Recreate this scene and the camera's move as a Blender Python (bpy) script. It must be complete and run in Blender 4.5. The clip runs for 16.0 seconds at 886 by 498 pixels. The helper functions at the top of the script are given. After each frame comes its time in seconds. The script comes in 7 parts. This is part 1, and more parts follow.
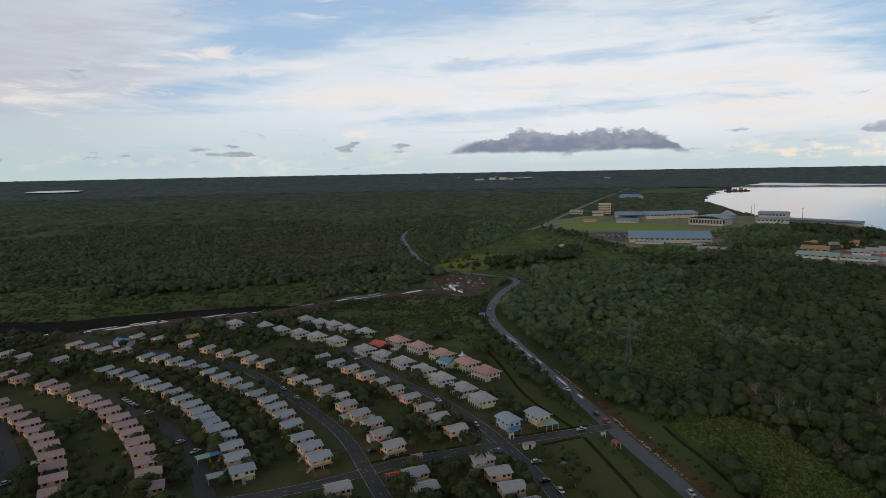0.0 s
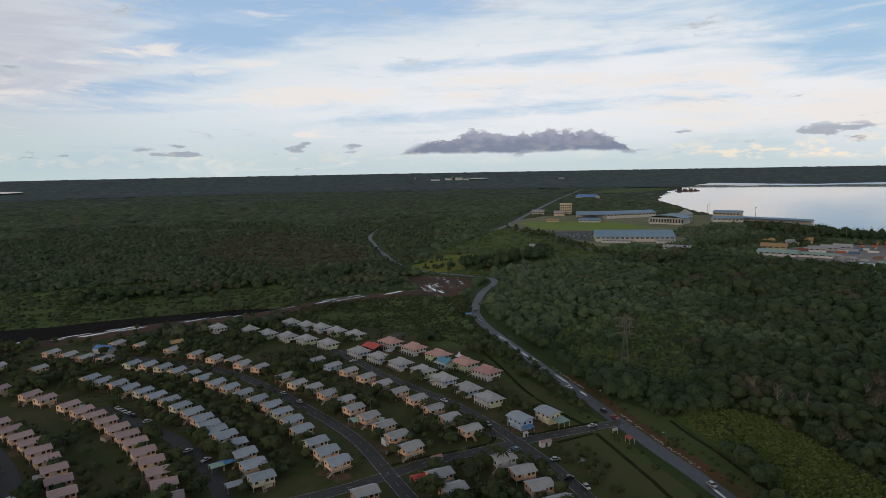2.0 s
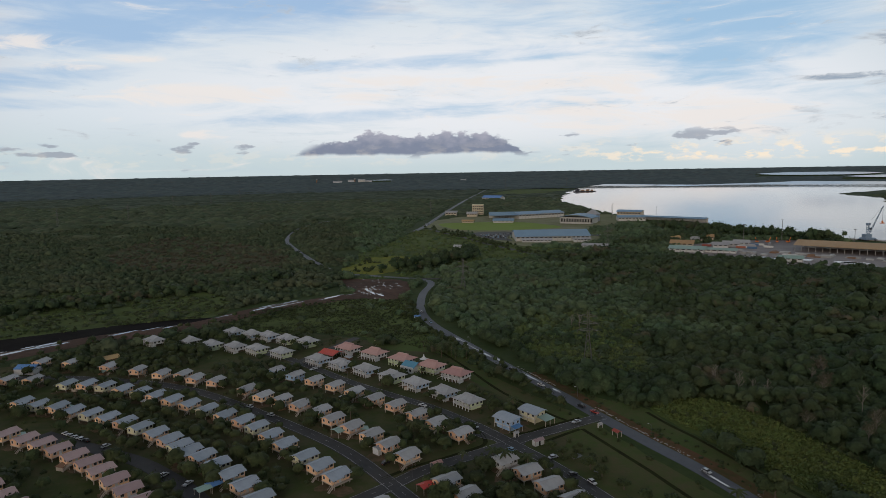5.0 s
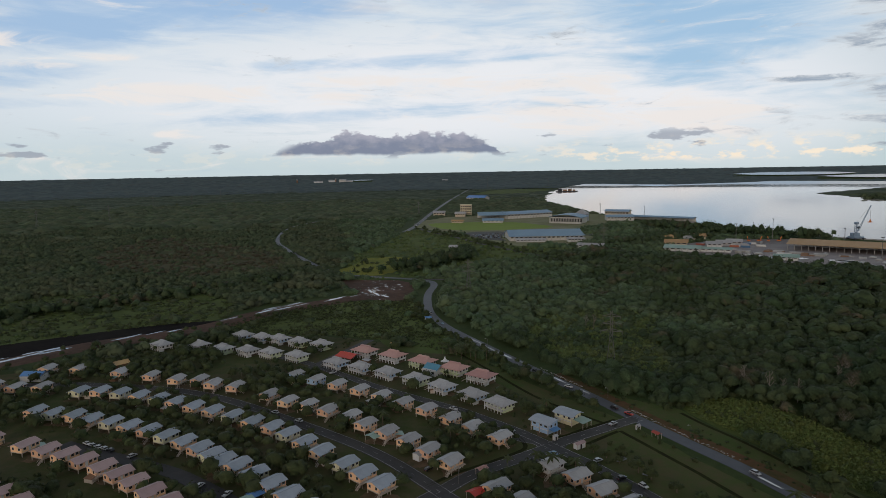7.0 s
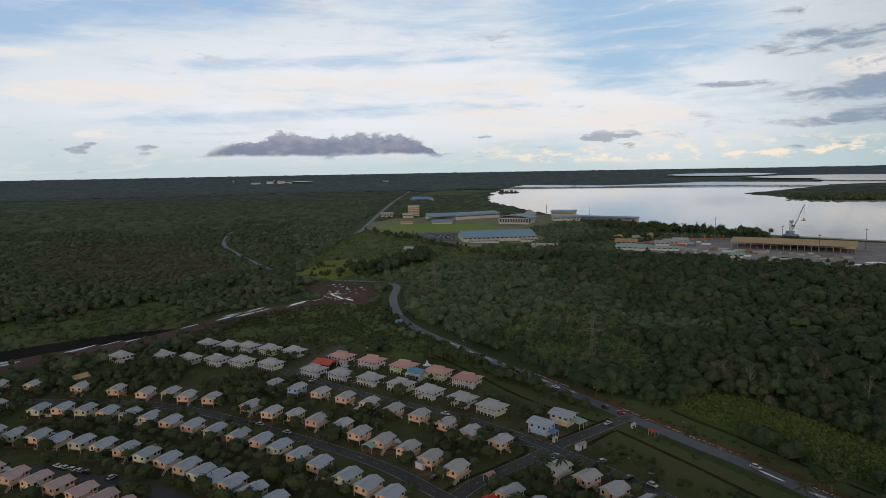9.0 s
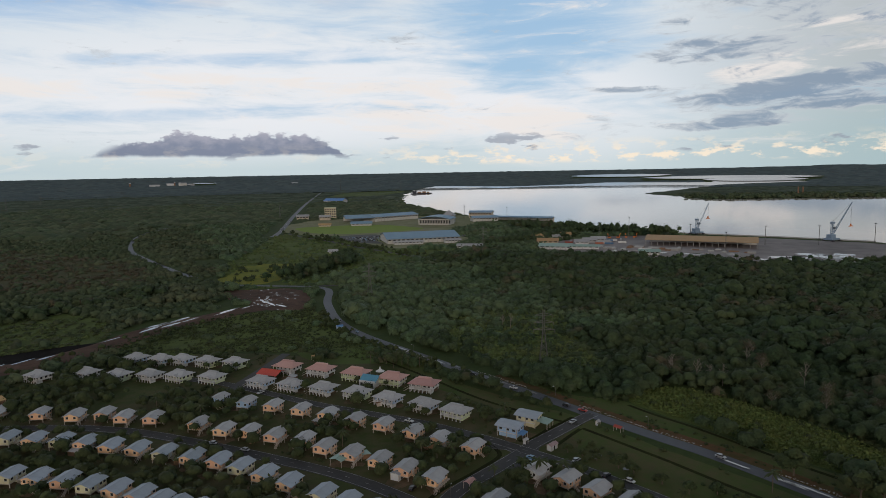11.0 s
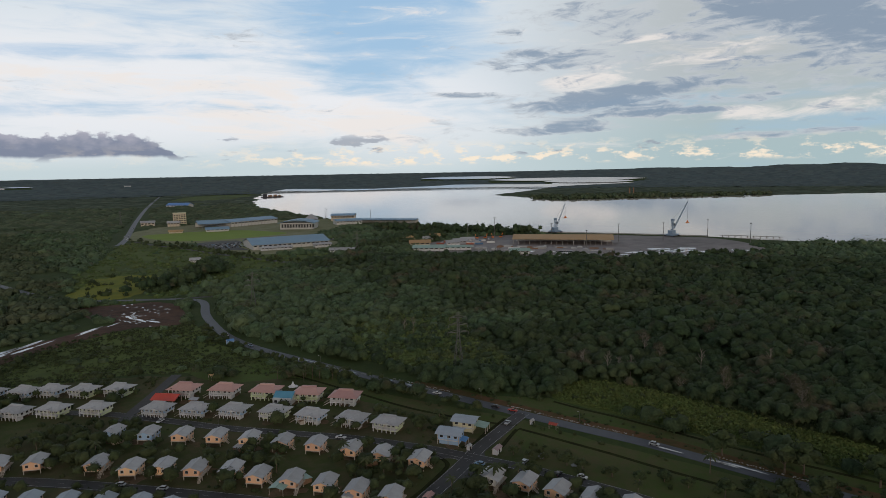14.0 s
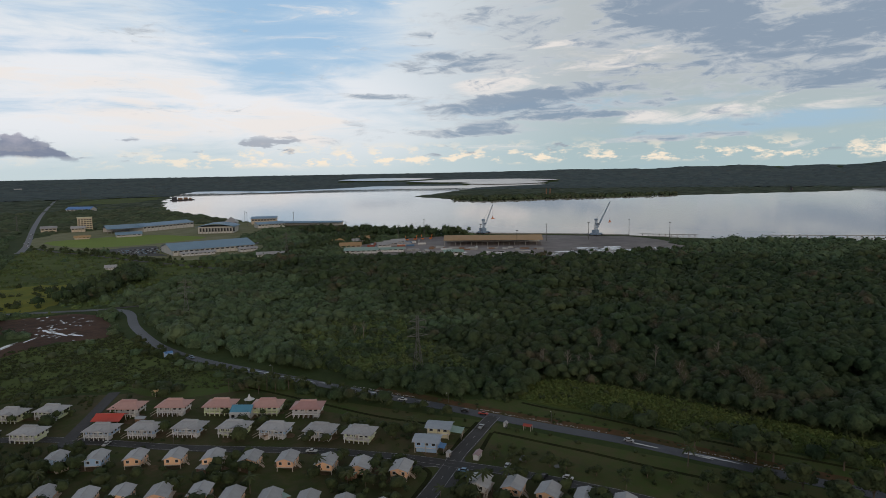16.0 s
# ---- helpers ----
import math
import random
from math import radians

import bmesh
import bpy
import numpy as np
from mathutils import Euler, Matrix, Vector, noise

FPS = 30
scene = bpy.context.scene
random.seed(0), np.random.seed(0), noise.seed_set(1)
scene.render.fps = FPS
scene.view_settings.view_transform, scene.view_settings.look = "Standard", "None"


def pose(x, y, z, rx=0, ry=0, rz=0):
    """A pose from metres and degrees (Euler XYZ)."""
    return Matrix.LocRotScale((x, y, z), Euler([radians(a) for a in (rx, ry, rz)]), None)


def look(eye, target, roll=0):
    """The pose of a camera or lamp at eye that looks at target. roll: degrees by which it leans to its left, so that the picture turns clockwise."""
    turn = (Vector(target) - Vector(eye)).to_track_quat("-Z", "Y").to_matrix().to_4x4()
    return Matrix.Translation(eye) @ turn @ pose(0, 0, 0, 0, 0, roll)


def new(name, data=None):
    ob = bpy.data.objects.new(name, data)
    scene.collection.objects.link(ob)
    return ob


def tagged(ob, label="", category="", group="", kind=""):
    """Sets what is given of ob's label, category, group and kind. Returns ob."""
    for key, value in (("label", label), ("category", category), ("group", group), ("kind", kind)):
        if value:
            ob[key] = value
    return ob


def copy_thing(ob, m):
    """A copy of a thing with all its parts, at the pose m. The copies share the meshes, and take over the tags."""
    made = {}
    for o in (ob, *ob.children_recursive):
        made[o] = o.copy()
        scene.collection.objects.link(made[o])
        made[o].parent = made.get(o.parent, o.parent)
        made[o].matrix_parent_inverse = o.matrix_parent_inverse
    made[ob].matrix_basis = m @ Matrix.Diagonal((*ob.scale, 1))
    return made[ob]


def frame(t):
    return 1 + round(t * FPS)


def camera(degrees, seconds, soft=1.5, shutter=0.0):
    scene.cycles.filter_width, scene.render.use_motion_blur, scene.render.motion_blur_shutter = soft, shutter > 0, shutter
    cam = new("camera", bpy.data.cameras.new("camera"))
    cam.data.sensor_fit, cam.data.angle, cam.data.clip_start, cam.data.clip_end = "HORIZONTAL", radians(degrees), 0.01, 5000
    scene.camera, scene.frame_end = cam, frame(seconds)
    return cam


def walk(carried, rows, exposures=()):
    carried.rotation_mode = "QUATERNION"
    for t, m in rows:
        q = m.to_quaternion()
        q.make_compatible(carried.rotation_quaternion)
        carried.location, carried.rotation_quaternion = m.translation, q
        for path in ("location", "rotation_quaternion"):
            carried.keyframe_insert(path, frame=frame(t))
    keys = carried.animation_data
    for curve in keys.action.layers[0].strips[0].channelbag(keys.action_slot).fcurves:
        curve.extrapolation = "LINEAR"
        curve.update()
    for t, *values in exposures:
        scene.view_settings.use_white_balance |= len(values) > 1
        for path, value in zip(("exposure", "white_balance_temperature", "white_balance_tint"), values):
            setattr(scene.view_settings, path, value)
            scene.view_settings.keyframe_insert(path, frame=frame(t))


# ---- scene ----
cam = camera(68.8, 16.0, 0.7)
PATH = [
    (0, (0.000, 0.000, 120.022), (-0.206, 1.975, 119.781), -1.05),
    (0.5, (-6.620, -0.865, 120.202), (-6.831, 1.110, 119.961), -1.05),
    (1, (-13.138, -1.422, 120.275), (-13.338, 0.553, 120.034), -1.04),
    (1.5, (-20.153, -1.471, 120.352), (-20.284, 0.510, 120.110), -1.04),
    (2, (-27.047, -1.333, 120.432), (-27.108, 0.651, 120.190), -1.04),
    (2.5, (-33.745, -0.906, 120.461), (-33.744, 1.079, 120.218), -1.03),
    (3, (-40.707, -0.330, 120.513), (-40.640, 1.654, 120.271), -1.03),
    (3.5, (-47.393, 0.416, 120.597), (-47.267, 2.398, 120.355), -1.03),
    (4, (-53.933, 1.544, 120.652), (-53.751, 3.521, 120.410), -1.02),
    (6.5, (-85.551, 12.730, 120.365), (-85.253, 14.693, 120.122), -1.01),
    (7, (-91.911, 15.196, 120.456), (-91.593, 17.155, 120.213), -1.01),
    (7.5, (-97.884, 17.707, 120.443), (-97.536, 19.662, 120.200), -1.00),
    (8, (-103.912, 20.582, 120.347), (-103.518, 22.527, 120.104), -1.00),
    (10.5, (-132.564, 38.331, 120.290), (-131.864, 40.189, 120.048), -1.00),
    (11, (-137.713, 42.249, 120.318), (-136.942, 44.078, 120.075), -1.00),
    (11.5, (-142.974, 46.256, 120.331), (-142.132, 48.054, 120.088), -0.98),
    (12, (-147.721, 50.601, 120.351), (-146.811, 52.365, 120.108), -0.98),
    (12.5, (-152.534, 55.238, 120.380), (-151.555, 56.965, 120.137), -0.98),
    (13, (-157.401, 60.052, 120.336), (-156.353, 61.738, 120.094), -0.98),
    (13.5, (-161.621, 65.183, 120.239), (-160.509, 66.827, 119.997), -0.97),
    (14, (-165.632, 70.658, 120.116), (-164.456, 72.257, 119.873), -0.97),
    (14.5, (-169.718, 76.316, 120.005), (-168.475, 77.865, 119.762), -0.97),
    (15, (-173.464, 81.642, 119.889), (-172.175, 83.152, 119.648), -0.98),
    (15.5, (-177.157, 87.063, 119.807), (-175.824, 88.534, 119.565), -0.98),
    (16, (-180.499, 92.829, 119.789), (-179.123, 94.260, 119.547), -0.97),
]
walk(cam, [(t, look(eye, target, roll)) for t, eye, target, roll in PATH])

# ---------------------------------------------------------------- small node helpers
def nd(tree, kind, props=None, **ins):
    n = tree.nodes.new(kind)
    for k, v in (props or {}).items():
        setattr_safe(n, k, v)
    for k, v in ins.items():
        sock = n.inputs[int(k[1:])] if k[0] == "i" and k[1:].isdigit() else n.inputs[k.replace("_", " ")]
        if isinstance(v, bpy.types.NodeSocket):
            tree.links.new(v, sock)
        else:
            sock.default_value = v
    return n


def setattr_safe(n, k, v):
    if k == "operation":
        n.operation = v
    elif k == "data_type":
        n.data_type = v
    elif k == "blend_type":
        n.blend_type = v
    elif k == "use_clamp":
        n.use_clamp = v
    elif k == "noise_dimensions":
        n.noise_dimensions = v
    elif k == "feature":
        n.feature = v
    elif k == "wave_profile":
        n.wave_profile = v
    elif k == "bands_direction":
        n.bands_direction = v


def mth(tree, op, a, b=0.0, c=0.0, clamp=False):
    return nd(tree, "ShaderNodeMath", {"operation": op, "use_clamp": clamp}, i0=a, i1=b, i2=c).outputs[0]


def smooth(tree, x, lo, hi):
    """0 below lo, 1 above hi."""
    n = nd(tree, "ShaderNodeMapRange", None, i0=x, i1=lo, i2=hi, i3=0.0, i4=1.0)
    n.interpolation_type = "SMOOTHSTEP"
    n.clamp = True
    return n.outputs[0]


def mixc(tree, f, a, b, blend="MIX"):
    n = tree.nodes.new("ShaderNodeMix")
    n.data_type = "RGBA"
    n.blend_type = blend
    for sock, v in ((n.inputs[0], f), (n.inputs[6], a), (n.inputs[7], b)):
        if isinstance(v, bpy.types.NodeSocket):
            tree.links.new(v, sock)
        else:
            sock.default_value = v if not isinstance(v, tuple) or len(v) == 4 else (*v, 1)
    return n.outputs[2]


def noise_tex(tree, vec, scale, detail=4.0, rough=0.55, distort=0.0):
    n = nd(tree, "ShaderNodeTexNoise", None, Vector=vec, Scale=scale, Detail=detail, Roughness=rough, Distortion=distort)
    return n.outputs["Fac"]


# ---------------------------------------------------------------- sky and sun
SUN_EL, SUN_AZ = radians(15), radians(205)
world = bpy.data.worlds.new("sky")
scene.world = world
world.use_nodes = True
wt = world.node_tree
wt.nodes.clear()
coord = nd(wt, "ShaderNodeTexCoord").outputs["Generated"]
xyz = nd(wt, "ShaderNodeSeparateXYZ", None, Vector=coord)
az = mth(wt, "MULTIPLY", mth(wt, "ARCTAN2", xyz.outputs[0], xyz.outputs[1]), 57.2958)
el = mth(wt, "MULTIPLY", mth(wt, "ARCSINE", xyz.outputs[2]), 57.2958)
sky = wt.nodes.new("ShaderNodeTexSky")
sky.sky_type, sky.sun_disc = "NISHITA", False
sky.sun_elevation, sky.sun_rotation = SUN_EL, SUN_AZ
clear = mixc(wt, 1.0, sky.outputs[0], (0.085, 0.085, 0.09), "MULTIPLY")
def blob(a0, e0, wa, we, lean=0.0):
    """A soft patch of sky about a bearing and a height, in degrees; lean: rise per degree."""
    u = mth(wt, "DIVIDE", mth(wt, "SUBTRACT", az, a0), wa)
    drop = mth(wt, "SUBTRACT", el, mth(wt, "ADD", e0, mth(wt, "MULTIPLY", mth(wt, "SUBTRACT", az, a0), lean)))
    v = mth(wt, "DIVIDE", drop, we)
    d = mth(wt, "ADD", mth(wt, "MULTIPLY", u, u), mth(wt, "MULTIPLY", v, v))
    return smooth(wt, d, 1.0, 0.0)


def total(blobs):
    out = 0.0
    for weight, *spec in blobs:
        out = mth(wt, "ADD", mth(wt, "MULTIPLY", blob(*spec), weight), out)
    return out


def sky_noise(sa, se, seed, scale, detail=6.0, rough=0.55, distort=0.0):
    v = nd(wt, "ShaderNodeCombineXYZ", None, X=mth(wt, "MULTIPLY", az, sa), Y=mth(wt, "MULTIPLY", el, se), Z=seed).outputs[0]
    return noise_tex(wt, v, scale, detail, rough, distort)


fibre = sky_noise(0.045, 0.30, 5.0, 1.6, 7.0, 0.6, 0.6)
wisps = sky_noise(0.11, 0.55, 8.0, 1.2, 8.0, 0.62, 0.9)
soft = mth(wt, "ADD", mth(wt, "MULTIPLY", fibre, 0.6), mth(wt, "MULTIPLY", wisps, 0.4))
sky_col = mixc(wt, smooth(wt, el, 0.2, 5.5), (0.565, 0.660, 0.690), (0.690, 0.755, 0.815))
sky_col = mixc(wt, smooth(wt, az, 36.0, 60.0), sky_col, mixc(wt, smooth(wt, el, 0.5, 9.0), (0.400, 0.515, 0.540), (0.460, 0.500, 0.520)))
sky_col = mixc(wt, mth(wt, "MULTIPLY", smooth(wt, az, -20.0, -40.0), 0.8), sky_col, mixc(wt, smooth(wt, el, 0.5, 7.0), (0.500, 0.610, 0.625), (0.530, 0.555, 0.610)))
# the wide white veil over the north
white = mth(wt, "MULTIPLY", total([(0.95, 10, 6.5, 34, 6.5, 0.02), (0.5, 34, 4, 14, 5, 0.0)]), smooth(wt, soft, 0.30, 0.54), clamp=True)
sky_col = mixc(wt, white, sky_col, (0.825, 0.840, 0.875))
# dull lilac veil in the north-west
lilac = mth(wt, "MULTIPLY", total([(0.95, -38, 9.5, 17, 6, 0.05), (0.5, -4, 14.5, 30, 2.5, 0.0)]), smooth(wt, sky_noise(0.07, 0.42, 14.0, 1.4, 6.0, 0.6, 0.5), 0.40, 0.60))
sky_col = mixc(wt, mth(wt, "MULTIPLY", lilac, 0.85), sky_col, (0.525, 0.540, 0.620))
# blue gaps
gaps = total([(0.75, -14, 15.0, 22, 6.5, 0.05), (0.75, -24.0, 7.2, 9, 1.3, 0.12), (0.78, 32, 13.5, 13, 8.5, 0.10), (0.30, 32, 8.5, 8, 4.0, 0.0), (0.40, 8, 16.5, 40, 7.0, 0.0), (0.55, -22, 10.2, 9, 2.0, 0.1), (0.45, 10, 9.4, 22, 0.9, 0.05), (0.45, 6, 5.0, 26, 0.8, 0.04), (0.5, 58, 5.2, 18, 1.0, 0.02), (0.6, 70, 3.4, 16, 1.1, 0.04), (0.5, -30, 5.2, 14, 0.7, 0.03), (0.4, 42, 9.5, 8, 1.4, 0.0)])
blue_amount = smooth(wt, mth(wt, "ADD", gaps, mth(wt, "MULTIPLY", mth(wt, "SUBTRACT", 0.5, soft), 2.6)), 0.05, 1.05)
sky_col = mixc(wt, mth(wt, "MULTIPLY", blue_amount, 0.9), sky_col, mixc(wt, 0.75, clear, mixc(wt, smooth(wt, az, -5.0, 22.0), (0.36, 0.55, 0.82), (0.33, 0.545, 0.79))))
# cream streaks and banks catching the low light
cream_at = total([(0.85, -28, 9.3, 9, 0.9, 0.12), (0.85, -20, 8.6, 6, 0.8, 0.1), (0.75, -38, 6.4, 12, 1.2, 0.05), (0.7, -14, 6.3, 10, 1.1, 0.05), (0.75, 5, 7.0, 24, 1.5, 0.03), (0.6, 24, 5.0, 14, 3.2, 0.0), (0.9, -12.5, 3.2, 2.8, 0.6, 0.0), (0.9, 48.5, 7.4, 5, 1.4, 0.12), (0.6, 34, 3.6, 9, 2.0, 0.0), (0.45, 68, 4.4, 14, 1.0, 0.03), (0.6, 56, 9.5, 12, 2.0, 0.03), (0.55, 61.5, 4.0, 3.0, 1.0, 0.0), (0.7, 43, 3.6, 3, 0.8, 0.0)])
cream = smooth(wt, mth(wt, "ADD", cream_at, mth(wt, "MULTIPLY", mth(wt, "SUBTRACT", wisps, 0.5), 3.6)), 0.30, 1.10)
sky_col = mixc(wt, mth(wt, "MULTIPLY", cream, 0.8), sky_col, (0.855, 0.800, 0.765))
# blue-grey sheets and streaks of thicker cloud, most of them in the east
streak = mth(wt, "ADD", mth(wt, "MULTIPLY", sky_noise(0.085, 0.42, 3.7, 1.15, 8.0, 0.62, 0.6), 0.55), mth(wt, "MULTIPLY", sky_noise(0.30, 1.05, 6.1, 1.2, 8.0, 0.64, 0.9), 0.45))
sheets = total([(0.75, 63.5, 12.3, 9.5, 2.6, -0.04), (0.66, 51.5, 6.0, 10, 1.0, 0.12), (0.70, 46.5, 3.3, 7, 0.8, 0.03), (0.34, 45, 9.2, 7, 1.2, 0.05), (0.6, 38, 6.4, 4.5, 0.45, -0.01), (0.45, 36, 8.8, 2.6, 0.5, 0.0), (0.5, 41.8, 11.0, 3.2, 0.8, 0.0), (0.55, 62, 2.3, 13, 0.40, 0.03), (0.60, 73, 9.2, 10, 2.0, 0.06), (0.55, 76, 6.6, 9, 1.0, 0.05), (0.45, 61, 7.9, 6, 0.6, 0.05), (0.55, 55, 4.4, 7, 0.4, 0.02), (0.40, 45.5, 8.6, 3, 0.6, 0.02), (0.35, 55, 10.5, 6, 0.9, 0.03), (0.55, 80, 11.5, 10, 2.5, 0.0), (0.45, 86, 6, 10, 3.0, 0.0), (0.30, -34, 7.6, 9, 0.8, 0.05), (0.26, -26, 5.9, 9, 0.5, 0.03)])
east = smooth(wt, az, 36.0, 50.0)
sheet_sum = mth(wt, "ADD", mth(wt, "MULTIPLY", mth(wt, "SUBTRACT", streak, 0.5), 4.2), mth(wt, "ADD", sheets, mth(wt, "MULTIPLY", mth(wt, "MULTIPLY", east, smooth(wt, el, 2.0, 5.5)), 0.50)))
sheet_amount = smooth(wt, sheet_sum, 0.30, 0.80)
tone = smooth(wt, mth(wt, "ADD", sheet_sum, mth(wt, "MULTIPLY", mth(wt, "SUBTRACT", wisps, 0.5), 1.4)), 0.40, 1.15)
sky_col = mixc(wt, mth(wt, "MULTIPLY", sheet_amount, 0.84), sky_col, mixc(wt, tone, (0.545, 0.580, 0.620), (0.225, 0.300, 0.405)))
# a long bank of grey cumulus low over the north
puffs = sky_noise(1.0, 1.5, 0.0, 1.05, 4.0, 0.5)
profile = mth(wt, "ADD", blob(-1.5, 1.5, 4.5, 50), mth(wt, "ADD", mth(wt, "MULTIPLY", blob(4.0, 1.5, 5.0, 50), 1.35), mth(wt, "MULTIPLY", blob(10.2, 1.5, 4.4, 50), 1.5)))
top = mth(wt, "ADD", 1.45, mth(wt, "ADD", mth(wt, "MULTIPLY", profile, 1.15), mth(wt, "MULTIPLY", mth(wt, "SUBTRACT", puffs, 0.46), 1.7)))
in_top = smooth(wt, mth(wt, "SUBTRACT", top, el), 0.0, 0.30)
base = mth(wt, "ADD", 1.30, mth(wt, "MULTIPLY", mth(wt, "SUBTRACT", sky_noise(0.35, 0.0, 2.0, 0.9), 0.5), 0.7))
in_base = smooth(wt, mth(wt, "SUBTRACT", el, base), 0.0, 0.30)
ends = smooth(wt, mth(wt, "ADD", mth(wt, "ABSOLUTE", mth(wt, "SUBTRACT", az, 5.0)), mth(wt, "MULTIPLY", mth(wt, "SUBTRACT", el, 1.3), 2.2)), 11.6, 9.8)
bank = mth(wt, "MULTIPLY", in_top, mth(wt, "MULTIPLY", in_base, ends))
lit = smooth(wt, mth(wt, "ADD", mth(wt, "SUBTRACT", el, 1.5), mth(wt, "MULTIPLY", mth(wt, "SUBTRACT", puffs, 0.5), 2.5)), 0.3, 2.4)
sky_col = mixc(wt, mth(wt, "MULTIPLY", bank, 0.93), sky_col, mixc(wt, lit, (0.185, 0.215, 0.305), (0.40, 0.395, 0.47)))
# scattered small grey puffs and warm far cumulus near the horizon
small = sky_noise(0.30, 1.0, 9.0, 1.15, 4.0, 0.5)
specks = total([(0.16, -10.5, 2.0, 3, 0.6, 0.0), (0.12, -15, 1.7, 2.5, 0.5, 0.0), (0.12, -24, 1.6, 3, 0.4, 0.0), (0.12, -40, 1.4, 6, 0.5, 0.0), (0.16, 28.5, 2.6, 4.0, 0.6, 0.0), (0.14, 16.5, 2.0, 2.0, 0.4, 0.0)])
small_amount = mth(wt, "MULTIPLY", smooth(wt, mth(wt, "ADD", small, specks), 0.62, 0.70), mth(wt, "MULTIPLY", smooth(wt, el, 0.9, 1.4), smooth(wt, el, 3.6, 2.6)))
sky_col = mixc(wt, mth(wt, "MULTIPLY", small_amount, 0.75), sky_col, (0.30, 0.33, 0.40))
warm = sky_noise(0.40, 0.95, 21.0, 1.3, 6.0, 0.6)
warm_band = mth(wt, "MULTIPLY", smooth(wt, el, 0.3, 0.8), smooth(wt, el, 2.8, 1.0))
warm_east = mth(wt, "ADD", 0.2, mth(wt, "MULTIPLY", smooth(wt, az, 14.0, 26.0), 0.75))
sky_col = mixc(wt, mth(wt, "MULTIPLY", mth(wt, "MULTIPLY", smooth(wt, warm, 0.50, 0.62), warm_band), warm_east), sky_col, (0.95, 0.82, 0.66))
# unseen overhead, the sky is darkened like thick cloud to dim the land
sky_col = mixc(wt, mth(wt, "MULTIPLY", smooth(wt, el, 20.0, 48.0), 0.9), sky_col, (0.10, 0.12, 0.155))
# below the horizon the dome fades to a dull land colour
sky_col = mixc(wt, smooth(wt, el, 0.0, -2.0), sky_col, (0.10, 0.12, 0.12))
bg = nd(wt, "ShaderNodeBackground", None, Color=sky_col, Strength=1.0)
out = nd(wt, "ShaderNodeOutputWorld", None, Surface=bg.outputs[0])

lamp = bpy.data.lights.new("sun", "SUN")
lamp.energy, lamp.angle, lamp.color = 0.82, radians(16), (1.0, 0.80, 0.60)
sun = new("sun", lamp)
sun.matrix_world = look((0, 0, 0), (-math.sin(SUN_AZ) * math.cos(SUN_EL), -math.cos(SUN_AZ) * math.cos(SUN_EL), -math.sin(SUN_EL)))
# ---------------------------------------------------------------- materials
def material(name, colour, rough=0.8, metal=0.0, spots=None, scale=2.0, amount=0.5, bump=0.0, bump_scale=8.0, fine=None, vary=0.0, island=False, spec=0.3):
    """A principled surface: colour mottled towards spots at a large and a fine scale, optional relief and change from piece to piece."""
    m = bpy.data.materials.new(name)
    m.use_nodes = True
    t = m.node_tree
    p = t.nodes["Principled BSDF"]
    pos = nd(t, "ShaderNodeTexCoord").outputs["Object"] if not island else nd(t, "ShaderNodeNewGeometry").outputs["Position"]
    spots = spots or tuple(c * 0.7 for c in colour)
    big = smooth(t, noise_tex(t, pos, scale * 0.12, 4.0, 0.6), 0.35, 0.65)
    small = smooth(t, noise_tex(t, pos, scale, 5.0, 0.65), 0.35, 0.7)
    mix = mth(t, "MULTIPLY", mth(t, "ADD", mth(t, "MULTIPLY", big, 0.5), mth(t, "MULTIPLY", small, 0.5)), amount)
    col = mixc(t, mix, colour, spots)
    if vary:
        rnd = nd(t, "ShaderNodeNewGeometry").outputs["Random Per Island"] if island else nd(t, "ShaderNodeObjectInfo").outputs["Random"]
        hsv = nd(t, "ShaderNodeHueSaturation", None, Color=col, Value=mth(t, "ADD", 1.0 - vary, mth(t, "MULTIPLY", rnd, 2 * vary)), Hue=mth(t, "ADD", 0.5 - vary * 0.06, mth(t, "MULTIPLY", rnd, vary * 0.12)))
        col = hsv.outputs[0]
    t.links.new(col, p.inputs["Base Color"])
    p.inputs["Roughness"].default_value = rough
    p.inputs["Metallic"].default_value = metal
    p.inputs["Specular IOR Level"].default_value = spec
    if bump:
        b = nd(t, "ShaderNodeBump", None, Strength=bump, Distance=0.2, Height=noise_tex(t, pos, bump_scale, 4.0, 0.6))
        t.links.new(b.outputs[0], p.inputs["Normal"])
    return m


